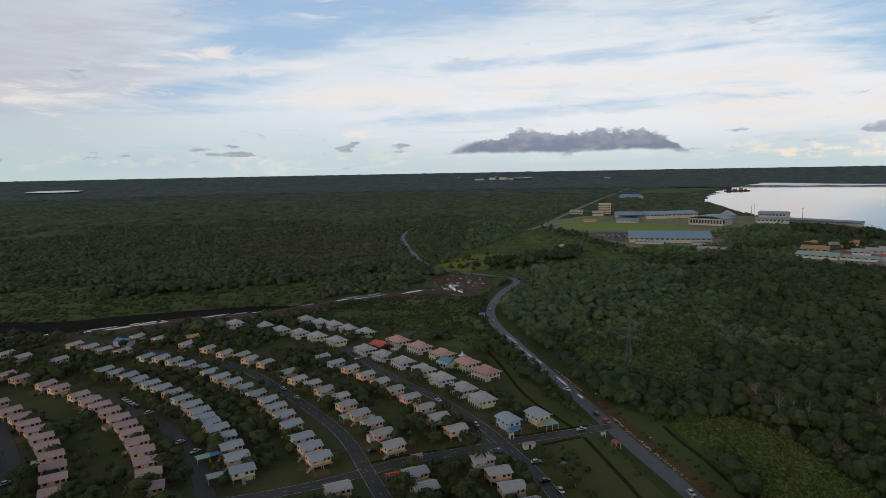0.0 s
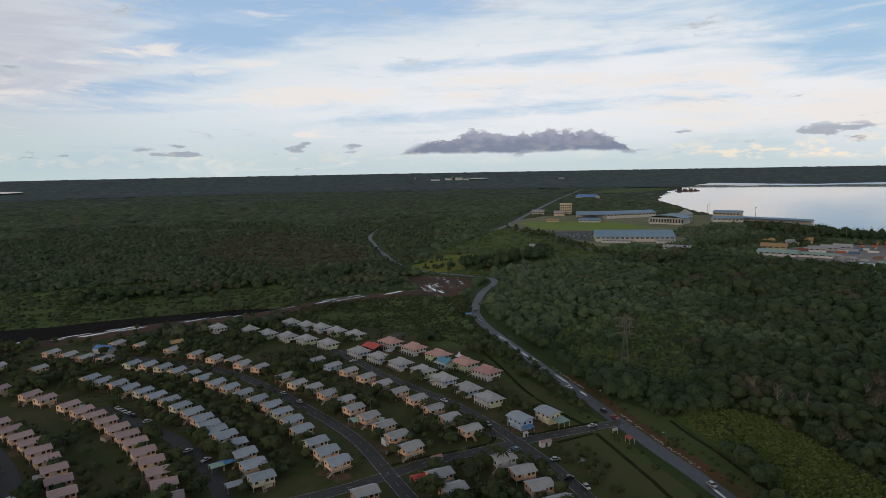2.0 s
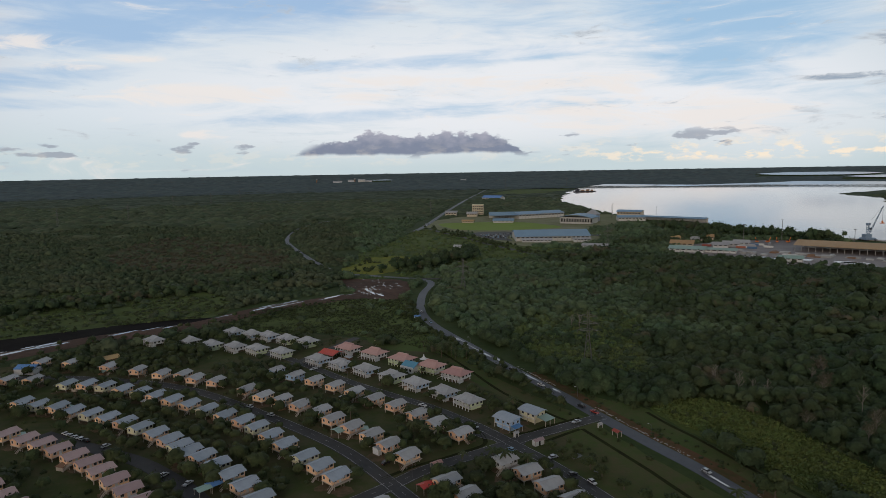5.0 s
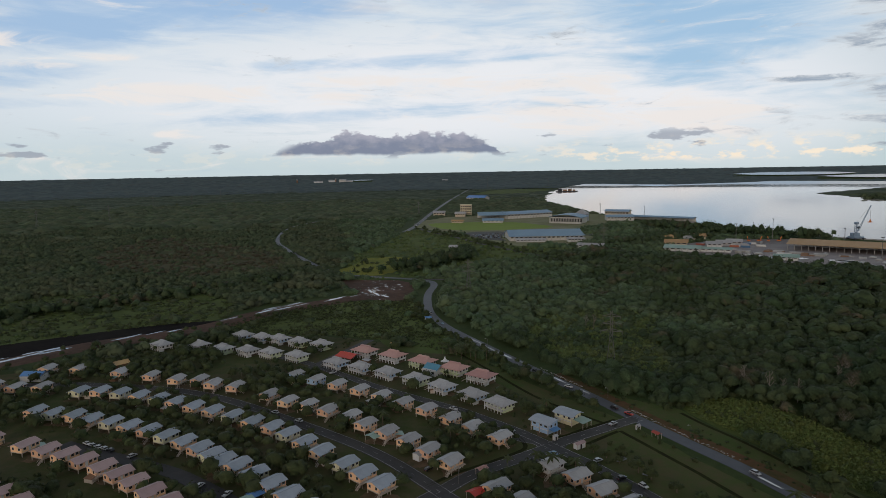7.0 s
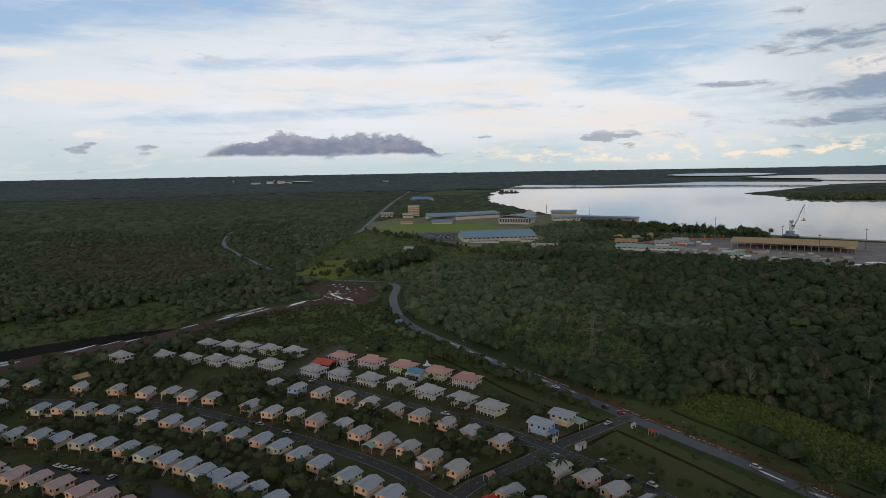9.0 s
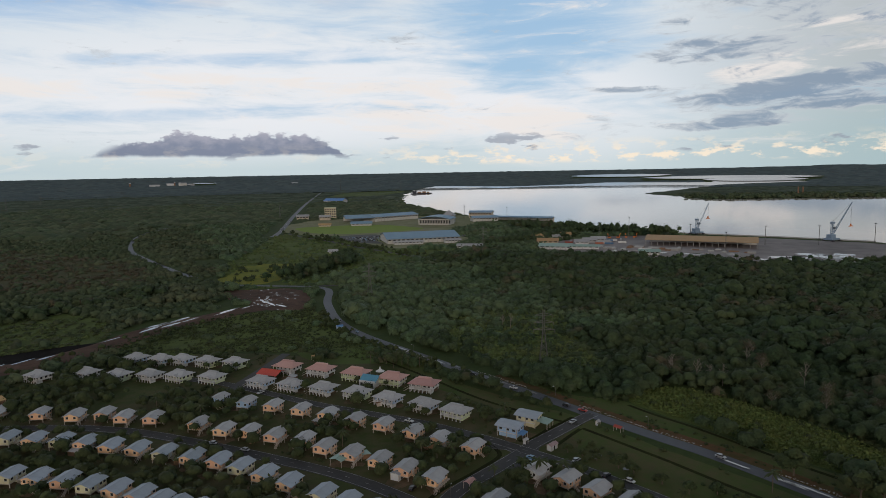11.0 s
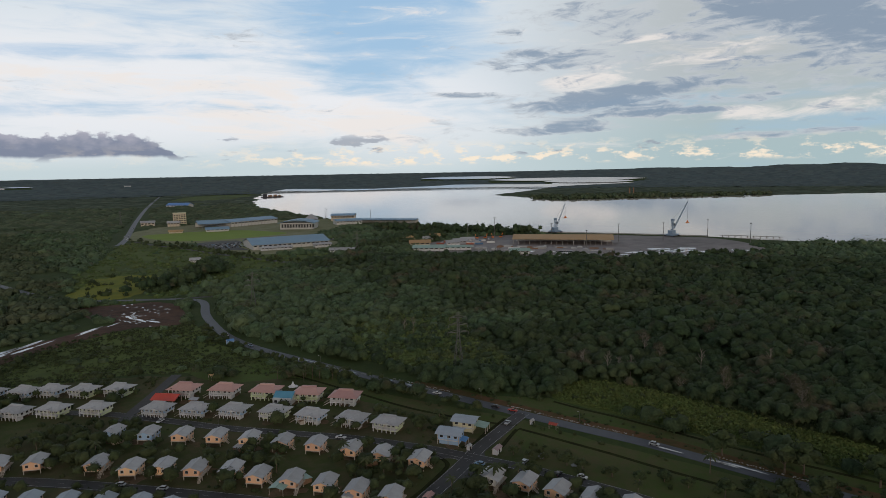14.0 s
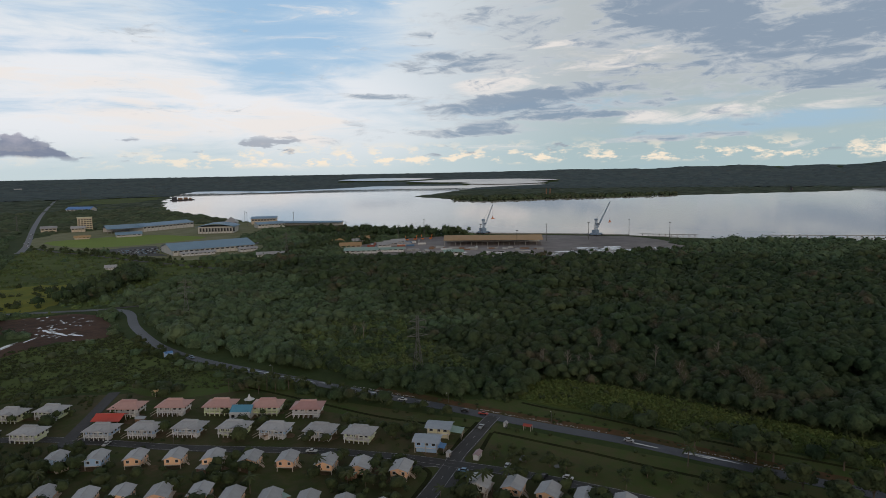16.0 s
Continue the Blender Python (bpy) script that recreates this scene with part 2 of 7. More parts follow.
def foliage(name, colour, lighter, dull, scale, bump, cell=0.15, brown=0.0, gloss=0.12):
    """Leaves in the mass: clumps light and dark, each crown a little different, groups of them dry and brownish."""
    m = bpy.data.materials.new(name)
    m.use_nodes = True
    t = m.node_tree
    p = t.nodes["Principled BSDF"]
    geo = nd(t, "ShaderNodeNewGeometry")
    pos, rnd = geo.outputs["Position"], geo.outputs["Random Per Island"]
    flat_pos = nd(t, "ShaderNodeMapping", None, Vector=pos, Scale=(1.0, 1.0, 0.25)).outputs[0]
    crown = nd(t, "ShaderNodeSeparateColor", None, Color=nd(t, "ShaderNodeTexVoronoi", None, Vector=flat_pos, Scale=cell).outputs["Color"])
    clump = smooth(t, noise_tex(t, pos, scale, 5.0, 0.7), 0.30, 0.72)
    patch = smooth(t, noise_tex(t, pos, 0.011, 4.0, 0.65), 0.40, 0.62)
    col = mixc(t, mth(t, "ADD", mth(t, "MULTIPLY", clump, 0.55), mth(t, "MULTIPLY", crown.outputs[0], 0.35)), colour, lighter)
    col = mixc(t, mth(t, "MULTIPLY", patch, mth(t, "ADD", 0.25, mth(t, "MULTIPLY", crown.outputs[1], 0.45))), col, dull)
    if brown:
        dry = mth(t, "MULTIPLY", smooth(t, noise_tex(t, pos, 0.022, 3.0, 0.6), 0.56, 0.66), smooth(t, crown.outputs[2], 0.45, 0.6))
        col = mixc(t, mth(t, "MULTIPLY", dry, brown), col, (0.085, 0.066, 0.040))
    hsv = nd(t, "ShaderNodeHueSaturation", None, Color=col, Value=mth(t, "ADD", 0.66, mth(t, "ADD", mth(t, "MULTIPLY", rnd, 0.46), mth(t, "MULTIPLY", crown.outputs[1], 0.22))), Hue=mth(t, "ADD", 0.485, mth(t, "MULTIPLY", crown.outputs[2], 0.03)), Saturation=0.88)
    t.links.new(hsv.outputs[0], p.inputs["Base Color"])
    p.inputs["Roughness"].default_value = 0.75
    p.inputs["Specular IOR Level"].default_value = gloss
    if bump:
        b = nd(t, "ShaderNodeBump", None, Strength=bump, Distance=0.5, Height=noise_tex(t, pos, scale * 1.6, 5.0, 0.7))
        t.links.new(b.outputs[0], p.inputs["Normal"])
    return m


M_GROUND = material("rank grass and scrub", (0.030, 0.050, 0.016), 0.95, spots=(0.050, 0.066, 0.022), scale=0.25, amount=1.0, bump=0.6, bump_scale=0.9, spec=0.1)
M_LAWN = material("mown grass", (0.044, 0.062, 0.018), 0.95, spots=(0.094, 0.074, 0.044), scale=0.22, amount=0.9, bump=0.3, bump_scale=3.0, spec=0.1)
M_VERGE = material("fresh verge grass", (0.050, 0.080, 0.020), 0.95, spots=(0.084, 0.070, 0.036), scale=0.24, amount=0.9, bump=0.4, bump_scale=2.0, spec=0.1)
M_REED = material("bright reeds", (0.070, 0.092, 0.020), 0.9, spots=(0.045, 0.060, 0.015), scale=0.5, amount=0.9, bump=0.8, bump_scale=1.4, spec=0.1)
M_YELLOW = material("yellow-green grass", (0.200, 0.195, 0.030), 0.95, spots=(0.095, 0.125, 0.026), scale=0.08, amount=0.9, bump=0.5, bump_scale=0.5, spec=0.1)
M_BROWN = material("dry scrubland", (0.078, 0.070, 0.036), 0.95, spots=(0.045, 0.056, 0.022), scale=0.06, amount=1.0, bump=0.8, bump_scale=0.4, spec=0.1)
M_MUD = material("reddish mud", (0.105, 0.062, 0.044), 0.9, spots=(0.052, 0.036, 0.028), scale=0.2, amount=1.0, bump=0.5, bump_scale=1.0, spec=0.08)
M_PEAT = material("black river mud", (0.012, 0.011, 0.011), 0.95, spots=(0.024, 0.021, 0.019), scale=0.1, amount=0.8, spec=0.02)
M_ASPHALT = material("worn asphalt", (0.050, 0.048, 0.048), 0.75, spots=(0.030, 0.029, 0.030), scale=0.5, amount=0.8, bump=0.1, bump_scale=12.0)
M_WET = material("damp highway asphalt", (0.056, 0.061, 0.076), 0.6, spots=(0.038, 0.040, 0.050), scale=0.3, amount=0.9, bump=0.05, bump_scale=8.0, spec=0.4)
M_PAINT = material("worn road paint", (0.48, 0.48, 0.46), 0.8, spots=(0.07, 0.07, 0.07), scale=1.2, amount=1.0)
M_YARD = material("stained yard concrete", (0.215, 0.185, 0.178), 0.7, spots=(0.075, 0.064, 0.063), scale=0.05, amount=0.9, spec=0.5)
M_CONC = material("grey concrete", (0.34, 0.33, 0.31), 0.85, spots=(0.2, 0.19, 0.18), scale=0.8, amount=0.7)
M_DITCH = material("dark ditch water and weeds", (0.022, 0.022, 0.014), 1.0, spots=(0.034, 0.042, 0.016), scale=0.8, amount=1.0, spec=0.0)
M_PEACH = material("peach painted boards", (0.76, 0.47, 0.29), 0.75, spots=(0.55, 0.36, 0.23), scale=0.9, amount=0.6, vary=0.14)
M_CREAM = material("cream painted boards", (0.60, 0.57, 0.38), 0.75, spots=(0.45, 0.42, 0.30), scale=0.9, amount=0.6, vary=0.1)
M_WHITE = material("white painted boards", (0.54, 0.55, 0.56), 0.7, spots=(0.38, 0.38, 0.38), scale=0.9, amount=0.5, vary=0.08)
M_SKYBLUE = material("pale blue painted boards", (0.30, 0.43, 0.60), 0.7, spots=(0.24, 0.34, 0.5), scale=0.9, amount=0.5)
M_LIME = material("pale green painted boards", (0.55, 0.62, 0.40), 0.7, spots=(0.42, 0.48, 0.32), scale=0.9, amount=0.5)
M_GLASS = material("dark louvred glass", (0.030, 0.030, 0.032), 0.25, spots=(0.05, 0.05, 0.05), scale=2.0, amount=0.5, spec=0.5)
M_POST = material("pale timber posts", (0.42, 0.37, 0.32), 0.8, spots=(0.3, 0.26, 0.22), scale=2.0, amount=0.6)
M_BARK = material("brown-grey bark", (0.12, 0.095, 0.07), 0.9, spots=(0.07, 0.055, 0.04), scale=3.0, amount=0.8, bump=0.4)
M_DEAD = material("bleached dead wood", (0.19, 0.165, 0.14), 0.85, spots=(0.11, 0.095, 0.08), scale=2.0, amount=0.7)
M_STEEL = material("galvanised steel", (0.14, 0.135, 0.125), 0.6, metal=0.4, spots=(0.11, 0.11, 0.11), scale=2.0, amount=0.5)
M_RUST = material("rusty brown sheet", (0.22, 0.13, 0.08), 0.8, spots=(0.14, 0.08, 0.05), scale=1.0, amount=0.8)


def roofing(name, colour, stain, ribs=0.8):
    """Ribbed sheet: ribs down the slope, weather stains and faint laps."""
    m = material(name, colour, 0.55, spots=stain, scale=0.7, amount=0.7, vary=0.12, spec=0.4)
    t = m.node_tree
    p = t.nodes["Principled BSDF"]
    pos = nd(t, "ShaderNodeTexCoord").outputs["Object"]
    w = nd(t, "ShaderNodeTexWave", {"bands_direction": "X", "wave_profile": "SIN"}, Vector=pos, Scale=ribs, Distortion=0.0)
    b = nd(t, "ShaderNodeBump", None, Strength=0.4, Distance=0.06, Height=w.outputs["Fac"])
    t.links.new(b.outputs[0], p.inputs["Normal"])
    return m


R_GREY = roofing("weathered grey roof sheet", (0.345, 0.35, 0.36), (0.25, 0.25, 0.255))
R_BLUE = roofing("blue-grey roof sheet", (0.29, 0.335, 0.385), (0.22, 0.25, 0.29))
R_PINK = roofing("faded pink-brown roof sheet", (0.37, 0.265, 0.265), (0.29, 0.21, 0.21))
R_ROSE = roofing("salmon pink roof sheet", (0.46, 0.26, 0.23), (0.37, 0.215, 0.19))
R_RED = roofing("bright red roof sheet", (0.50, 0.055, 0.03), (0.42, 0.06, 0.04))
R_TEAL = roofing("turquoise blue roof sheet", (0.10, 0.28, 0.42), (0.08, 0.22, 0.34))
R_GREEN = roofing("sea-green roof sheet", (0.26, 0.38, 0.34), (0.2, 0.3, 0.27))
R_DEPOT = roofing("slate blue depot roof", (0.17, 0.285, 0.40), (0.13, 0.22, 0.32), 0.2)
R_OCHRE = roofing("ochre brown shed roof", (0.40, 0.26, 0.12), (0.32, 0.21, 0.10), 0.2)
R_TARP = roofing("bright blue tarpaulin", (0.10, 0.24, 0.52), (0.08, 0.18, 0.40))

F_FOREST = foliage("mangrove canopy", (0.026, 0.050, 0.021), (0.094, 0.150, 0.070), (0.090, 0.124, 0.054), 0.8, 0.6, 0.10, 0.5)
# Far canopies: paler, bluer base colours stand in for aerial haze.
F_FAR_HAZE = foliage("haze-toned far canopy", (0.070, 0.096, 0.104), (0.100, 0.129, 0.132), (0.100, 0.124, 0.120), 0.05, 0.3, 0.03, 0.3, 0.0)
F_MID_HAZE = foliage("hazy middle canopy", (0.056, 0.078, 0.060), (0.100, 0.126, 0.088), (0.100, 0.114, 0.080), 0.06, 0.3, 0.03, 0.4, 0.0)
# Dark leaves of tall stands, with the dim east light put into the colour.
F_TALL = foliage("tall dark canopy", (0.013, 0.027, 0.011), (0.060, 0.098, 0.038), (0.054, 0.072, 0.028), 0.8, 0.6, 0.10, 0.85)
# Distance haze is put into this lightened leaf colour.
F_HAZED = foliage("haze-lightened canopy", (0.038, 0.060, 0.031), (0.086, 0.114, 0.056), (0.088, 0.096, 0.052), 0.12, 0.4, 0.05, 0.35, 0.02)
F_LIGHT = foliage("light green thicket", (0.044, 0.076, 0.019), (0.112, 0.160, 0.040), (0.104, 0.124, 0.038), 0.5, 0.4, 0.2)
F_BROWN = foliage("dry brownish scrub", (0.052, 0.046, 0.026), (0.100, 0.082, 0.050), (0.060, 0.064, 0.030), 0.4, 0.4, 0.15)
F_GARDEN = foliage("garden leaves", (0.017, 0.028, 0.010), (0.058, 0.080, 0.025), (0.056, 0.066, 0.024), 1.0, 0.5, 0.25)
F_PALM = foliage("palm fronds", (0.028, 0.042, 0.013), (0.072, 0.088, 0.030), (0.056, 0.062, 0.024), 0.8, 0.0)
F_REED = foliage("reed tufts", (0.080, 0.116, 0.022), (0.116, 0.156, 0.034), (0.088, 0.110, 0.026), 0.35, 0.0, 0.4)

M_WATER = bpy.data.materials.new("still river water")
M_WATER.use_nodes = True
t = M_WATER.node_tree
p = t.nodes["Principled BSDF"]
p.inputs["Base Color"].default_value = (0.52, 0.48, 0.44, 1)
p.inputs["Specular Tint"].default_value = (1.0, 0.95, 0.90, 1)
p.inputs["Metallic"].default_value = 0.2
p.inputs["Roughness"].default_value = 0.06
p.inputs["IOR"].default_value = 1.42
pos = nd(t, "ShaderNodeTexCoord").outputs["Object"]
stretch = nd(t, "ShaderNodeMapping", None, Vector=pos, Scale=(0.25, 0.6, 1.0), Rotation=(0, 0, 0.6)).outputs[0]
face = nd(t, "ShaderNodeNewGeometry").outputs["True Normal"]
level = smooth(t, nd(t, "ShaderNodeSeparateXYZ", None, Vector=face).outputs[2], 0.9970, 0.9995)
swell = nd(t, "ShaderNodeMix", {"data_type": "VECTOR"}, i0=level, i4=face, i5=(-0.016, -0.026, 1.0))
b = nd(t, "ShaderNodeBump", None, Strength=0.03, Distance=0.3, Height=noise_tex(t, stretch, 0.5, 5.0, 0.6), Normal=swell.outputs[1])
t.links.new(b.outputs[0], p.inputs["Normal"])

M_PUDDLE = material("still rain water", (0.46, 0.46, 0.46), 0.12, metal=0.3, spots=(0.25, 0.25, 0.25), scale=0.2, amount=0.6, spec=0.6)
# ---------------------------------------------------------------- mesh helpers
def mesh_object(name, verts, faces, mats, index=None, parent=None, smooth_shade=False):
    me = bpy.data.meshes.new(name)
    me.from_pydata([tuple(v) for v in verts], [], [tuple(f) for f in faces])
    for m in mats if isinstance(mats, (list, tuple)) else (mats,):
        me.materials.append(m)
    if index is not None:
        me.polygons.foreach_set("material_index", index)
    if smooth_shade:
        me.polygons.foreach_set("use_smooth", [True] * len(me.polygons))
    me.update()
    ob = new(name, me)
    if parent:
        ob.parent = parent
    return ob


def thing(name, label, category, group="", kind="", at=None):
    ob = new(name)
    ob.empty_display_size = 0.2
    if at is not None:
        ob.matrix_world = at
    return tagged(ob, label, category, group, kind)


def part(name, bm, mat, parent, label=""):
    me = bpy.data.meshes.new(name)
    bm.to_mesh(me)
    bm.free()
    for m in mat if isinstance(mat, (list, tuple)) else (mat,):
        me.materials.append(m)
    ob = new(name, me)
    ob.parent = parent
    return tagged(ob, label)


def box(bm, x0, x1, y0, y1, z0, z1, index=0, m=None):
    vs = [bm.verts.new((x, y, z)) for z in (z0, z1) for x, y in ((x0, y0), (x1, y0), (x1, y1), (x0, y1))]
    if m is not None:
        for v in vs:
            v.co = m @ v.co
    for f in ((3, 2, 1, 0), (4, 5, 6, 7), (0, 1, 5, 4), (1, 2, 6, 5), (2, 3, 7, 6), (3, 0, 4, 7)):
        bm.faces.new([vs[i] for i in f]).material_index = index
    return vs


def solid(bm, outline, depth, index=0):
    """A slab: the outline (points in space) pushed by the vector depth."""
    a = [bm.verts.new(v) for v in outline]
    b = [bm.verts.new(Vector(v) + Vector(depth)) for v in outline]
    n = len(a)
    bm.faces.new(a[::-1]).material_index = index
    bm.faces.new(b).material_index = index
    for i in range(n):
        bm.faces.new((a[i], a[(i + 1) % n], b[(i + 1) % n], b[i])).material_index = index


def bar(bm, a, b, w, index=0):
    """A square bar from a to b."""
    a, b = Vector(a), Vector(b)
    turn = (b - a).to_track_quat("Z", "Y").to_matrix().to_4x4()
    box(bm, -w / 2, w / 2, -w / 2, w / 2, 0, (b - a).length, index, Matrix.Translation(a) @ turn)


def curve_points(pts, step=3.0, closed=False):
    """A smooth line through the points."""
    p = [np.array(q, float) for q in pts]
    n = len(p)
    out = []
    for i in range(n if closed else n - 1):
        a, b, c, d = (p[(i + k) % n] if closed else p[min(max(i + k, 0), n - 1)] for k in (-1, 0, 1, 2))
        m = max(2, int(np.linalg.norm(c - b) / step))
        for s in np.arange(m) / m:
            out.append(0.5 * (2 * b + (c - a) * s + (2 * a - 5 * b + 4 * c - d) * s * s + (3 * b - a - 3 * c + d) * s**3))
    if not closed:
        out.append(p[-1])
    return np.array(out)


def offset_line(line, d):
    """The line moved d metres to its left."""
    t = np.gradient(line, axis=0)
    t /= np.linalg.norm(t, axis=1)[:, None]
    return line + d * np.stack([-t[:, 1], t[:, 0]], 1)


def ribbon(name, line, profile, mat, parent=None, index=None):
    """A strip along the line; profile: (offset, height) across it."""
    cols = [np.c_[offset_line(line, o), np.full(len(line), z)] for o, z in profile]
    n, k = len(line), len(cols)
    verts = np.stack(cols, 1).reshape(-1, 3)
    faces = [(i * k + j + 1, i * k + j, (i + 1) * k + j, (i + 1) * k + j + 1) for i in range(n - 1) for j in range(k - 1)]
    return mesh_object(name, verts, faces, mat, parent=parent)


def inside(poly, pts):
    """Which of the points lie in the polygon."""
    x, y = pts[:, 0], pts[:, 1]
    ok = np.zeros(len(pts), bool)
    q = np.roll(poly, -1, 0)
    for (x1, y1), (x2, y2) in zip(poly, q):
        if y1 == y2:
            continue
        ok ^= ((y1 > y) != (y2 > y)) & (x < (x2 - x1) * (y - y1) / (y2 - y1) + x1)
    return ok


def near_line(line, pts, d):
    """Which of the points lie within d of the line."""
    ok = np.zeros(len(pts), bool)
    for a, b in zip(line[:-1], line[1:]):
        ab = b - a
        s = np.clip(((pts - a) @ ab) / (ab @ ab + 1e-9), 0, 1)
        ok |= ((pts - a - s[:, None] * ab) ** 2).sum(1) < d * d
    return ok


def fold(pts):
    """Plan places beyond the flat land, drawn in to lie on the climbing far land."""
    d = pts - CENTRE
    r = np.hypot(d[:, 0], d[:, 1])
    s = (EYE / np.maximum(r, 1.0) - DIP0) / (DIP1 - DIP0)
    k = np.where(r > FLAT, (FLAT + (RIM - FLAT) * s) / np.maximum(r, 1.0), 1.0)
    return CENTRE + d * k[:, None]


def unfold(pts):
    """The other way round."""
    d = pts - CENTRE
    r = np.hypot(d[:, 0], d[:, 1])
    s = np.clip((r - FLAT) / (RIM - FLAT), 0, 1)
    k = np.where(r > FLAT, EYE / (DIP0 + (DIP1 - DIP0) * s) / np.maximum(r, 1.0), 1.0)
    return CENTRE + d * k[:, None]


def sheet(name, poly, z, mat, label, category="ground", edge=0.0):
    """A flat patch of ground with a smooth or a ragged edge."""
    pts = poly.copy()
    if edge:
        c = pts.mean(0)
        for p in pts:
            f = noise.noise((p[0] * 0.08, p[1] * 0.08, 3.0)) + 0.6 * noise.noise((p[0] * 0.3, p[1] * 0.3, 8.0))
            p += (p - c) / np.linalg.norm(p - c) * edge * f
    bm = bmesh.new()
    vs = [bm.verts.new((x, y, z)) for x, y in pts]
    es = [bm.edges.new((vs[i], vs[(i + 1) % len(vs)])) for i in range(len(vs))]
    bmesh.ops.triangle_fill(bm, edges=es, use_beauty=True)
    for f in bm.faces:
        if f.normal.z < 0:
            f.normal_flip()
    if np.hypot(*(pts - CENTRE).T).max() > FLAT:
        # cut the far part fine enough to follow the land
        for _ in range(5):
            long = [e for e in bm.edges if e.calc_length() > 140 and max((v.co.xy - Vector(CENTRE)).length for v in e.verts) > FLAT - 300]
            if long:
                bmesh.ops.subdivide_edges(bm, edges=long, cuts=1)
        bmesh.ops.triangulate(bm, faces=bm.faces[:])
        for v in bm.verts:
            x, y = fold(np.array([(v.co.x, v.co.y)]))[0]
            h = float(land_height(x, y))
            v.co = (x, y, h + (2.0 if h > 0 else z))
    me = bpy.data.meshes.new(name)
    bm.to_mesh(me)
    bm.free()
    me.materials.append(mat)
    return tagged(new(name, me), label, category, kind="structure")


# ---------------------------------------------------------------- the land
CENTRE = np.array((-70.0, 40.0))
EYE, FLAT, RIM = 97.0, 3350.0, 3955.0
DIP0, DIP1 = EYE / FLAT, 0.0043


def land_height(x, y):
    """Flat coast; far off the land climbs gently to the skyline, with low hills in the east."""
    r = np.hypot(x - CENTRE[0], y - CENTRE[1])
    s = np.clip((r - FLAT) / (RIM - FLAT), 0, 1)
    dip = DIP0 + (DIP1 - DIP0) * s
    a = np.degrees(np.arctan2(x - CENTRE[0], y - CENTRE[1]))
    hills = np.clip((a - 42) / 30, 0, 1) * (15 + 6 * np.sin(a * 0.5) + 4 * np.sin(a * 1.3 + 1) + 2.5 * np.sin(a * 3.1)) * np.clip((s - 0.55) / 0.45, 0, 1)
    return np.where(s > 0, EYE - dip * r + hills, 0.0)


radii = [0, 40, 90, 150, 220, 320, 450, 650, 900, 1300, 1900, 2700, FLAT] + [FLAT + (RIM - FLAT) * k / 14 for k in range(1, 15)]
SIDES = 360
gv, gf = [(CENTRE[0], CENTRE[1], 0.0)], []
for r in radii[1:]:
    for k in range(SIDES):
        a = 2 * math.pi * k / SIDES
        x, y = CENTRE[0] + r * math.sin(a), CENTRE[1] + r * math.cos(a)
        gv.append((x, y, float(land_height(x, y))))
for k in range(SIDES):
    gf.append((0, 1 + (k + 1) % SIDES, 1 + k))
    for j in range(len(radii) - 2):
        a, b = 1 + j * SIDES, 1 + (j + 1) * SIDES
        gf.append((a + k, a + (k + 1) % SIDES, b + (k + 1) % SIDES, b + k))
tagged(mesh_object("ground", gv, gf, M_GROUND), "dark green scrubby lowland ground reaching the horizon", "ground", kind="structure")

# lines of the plan
MAIN = curve_points([(-115, 1310), (-150, 1215), (-163, 1100), (-160, 960), (-144, 872), (-105, 719), (-76, 634), (-51, 611), (-8, 582), (5, 565), (4, 545), (-1, 528), (-6.4, 507), (-10.4, 481), (-13.3, 453), (-13.2, 428), (-9.7, 402), (-4, 379), (3, 355), (10, 331), (17, 307), (30, 265), (38, 236), (46, 210), (53, 188), (61, 152), (74, 100), (95, 20), (125, -90)], 6)
SPUR = curve_points([(-4, 580), (18, 574), (45, 560), (75, 548)], 6)
ENTRY = curve_points([(38, 238.5), (29, 235), (15.6, 229.2), (3, 224), (-5, 219.5), (-18.3, 212.9), (-34.9, 205.0), (-46.5, 196.2), (-60.3, 186.5), (-77.3, 177.5), (-97, 169)], 3)
STREET_BC = curve_points([(-3, 221), (-8, 231), (-14, 241), (-27, 260), (-41, 276), (-60.8, 299), (-77.2, 321.8), (-96, 346), (-118, 365)], 4)
STREET_BE = curve_points([(-36, 176), (-41.8, 187), (-46.5, 196.2), (-57.4, 217), (-67.7, 232.4), (-81.9, 249.3), (-97, 266), (-116, 286), (-134, 302), (-158, 316), (-200, 331), (-250, 338)], 4)
STREET_SOUTH = curve_points([(-3, 221), (2, 211), (6.5, 201.7), (13.4, 183.8), (21, 160), (30, 120)], 4)
STREET_DP = curve_points([(-84, 164), (-92.5, 178), (-102.4, 193.3), (-110.6, 204.8), (-119.7, 215.1), (-130.9, 226.4), (-146, 237.3), (-163.9, 249.2), (-176, 258)], 4)
STREET_WEST = curve_points([(-146, 158), (-157.4, 175.7), (-170.9, 194.5), (-188, 212), (-215, 235)], 4)
LANE_L = curve_points([(-92, 330), (-85.7, 339), (-72.7, 358), (-58, 380)], 4)
PORT_ROAD = curve_points([(30, 1040), (56, 1120), (159, 1557), (320, 2198), (621, 3328)], 30)
DEPOT_ROAD = curve_points([(60, 1075), (73, 1001), (88, 954), (106, 857), (123, 788), (138, 733), (153, 678), (176, 640)], 10)
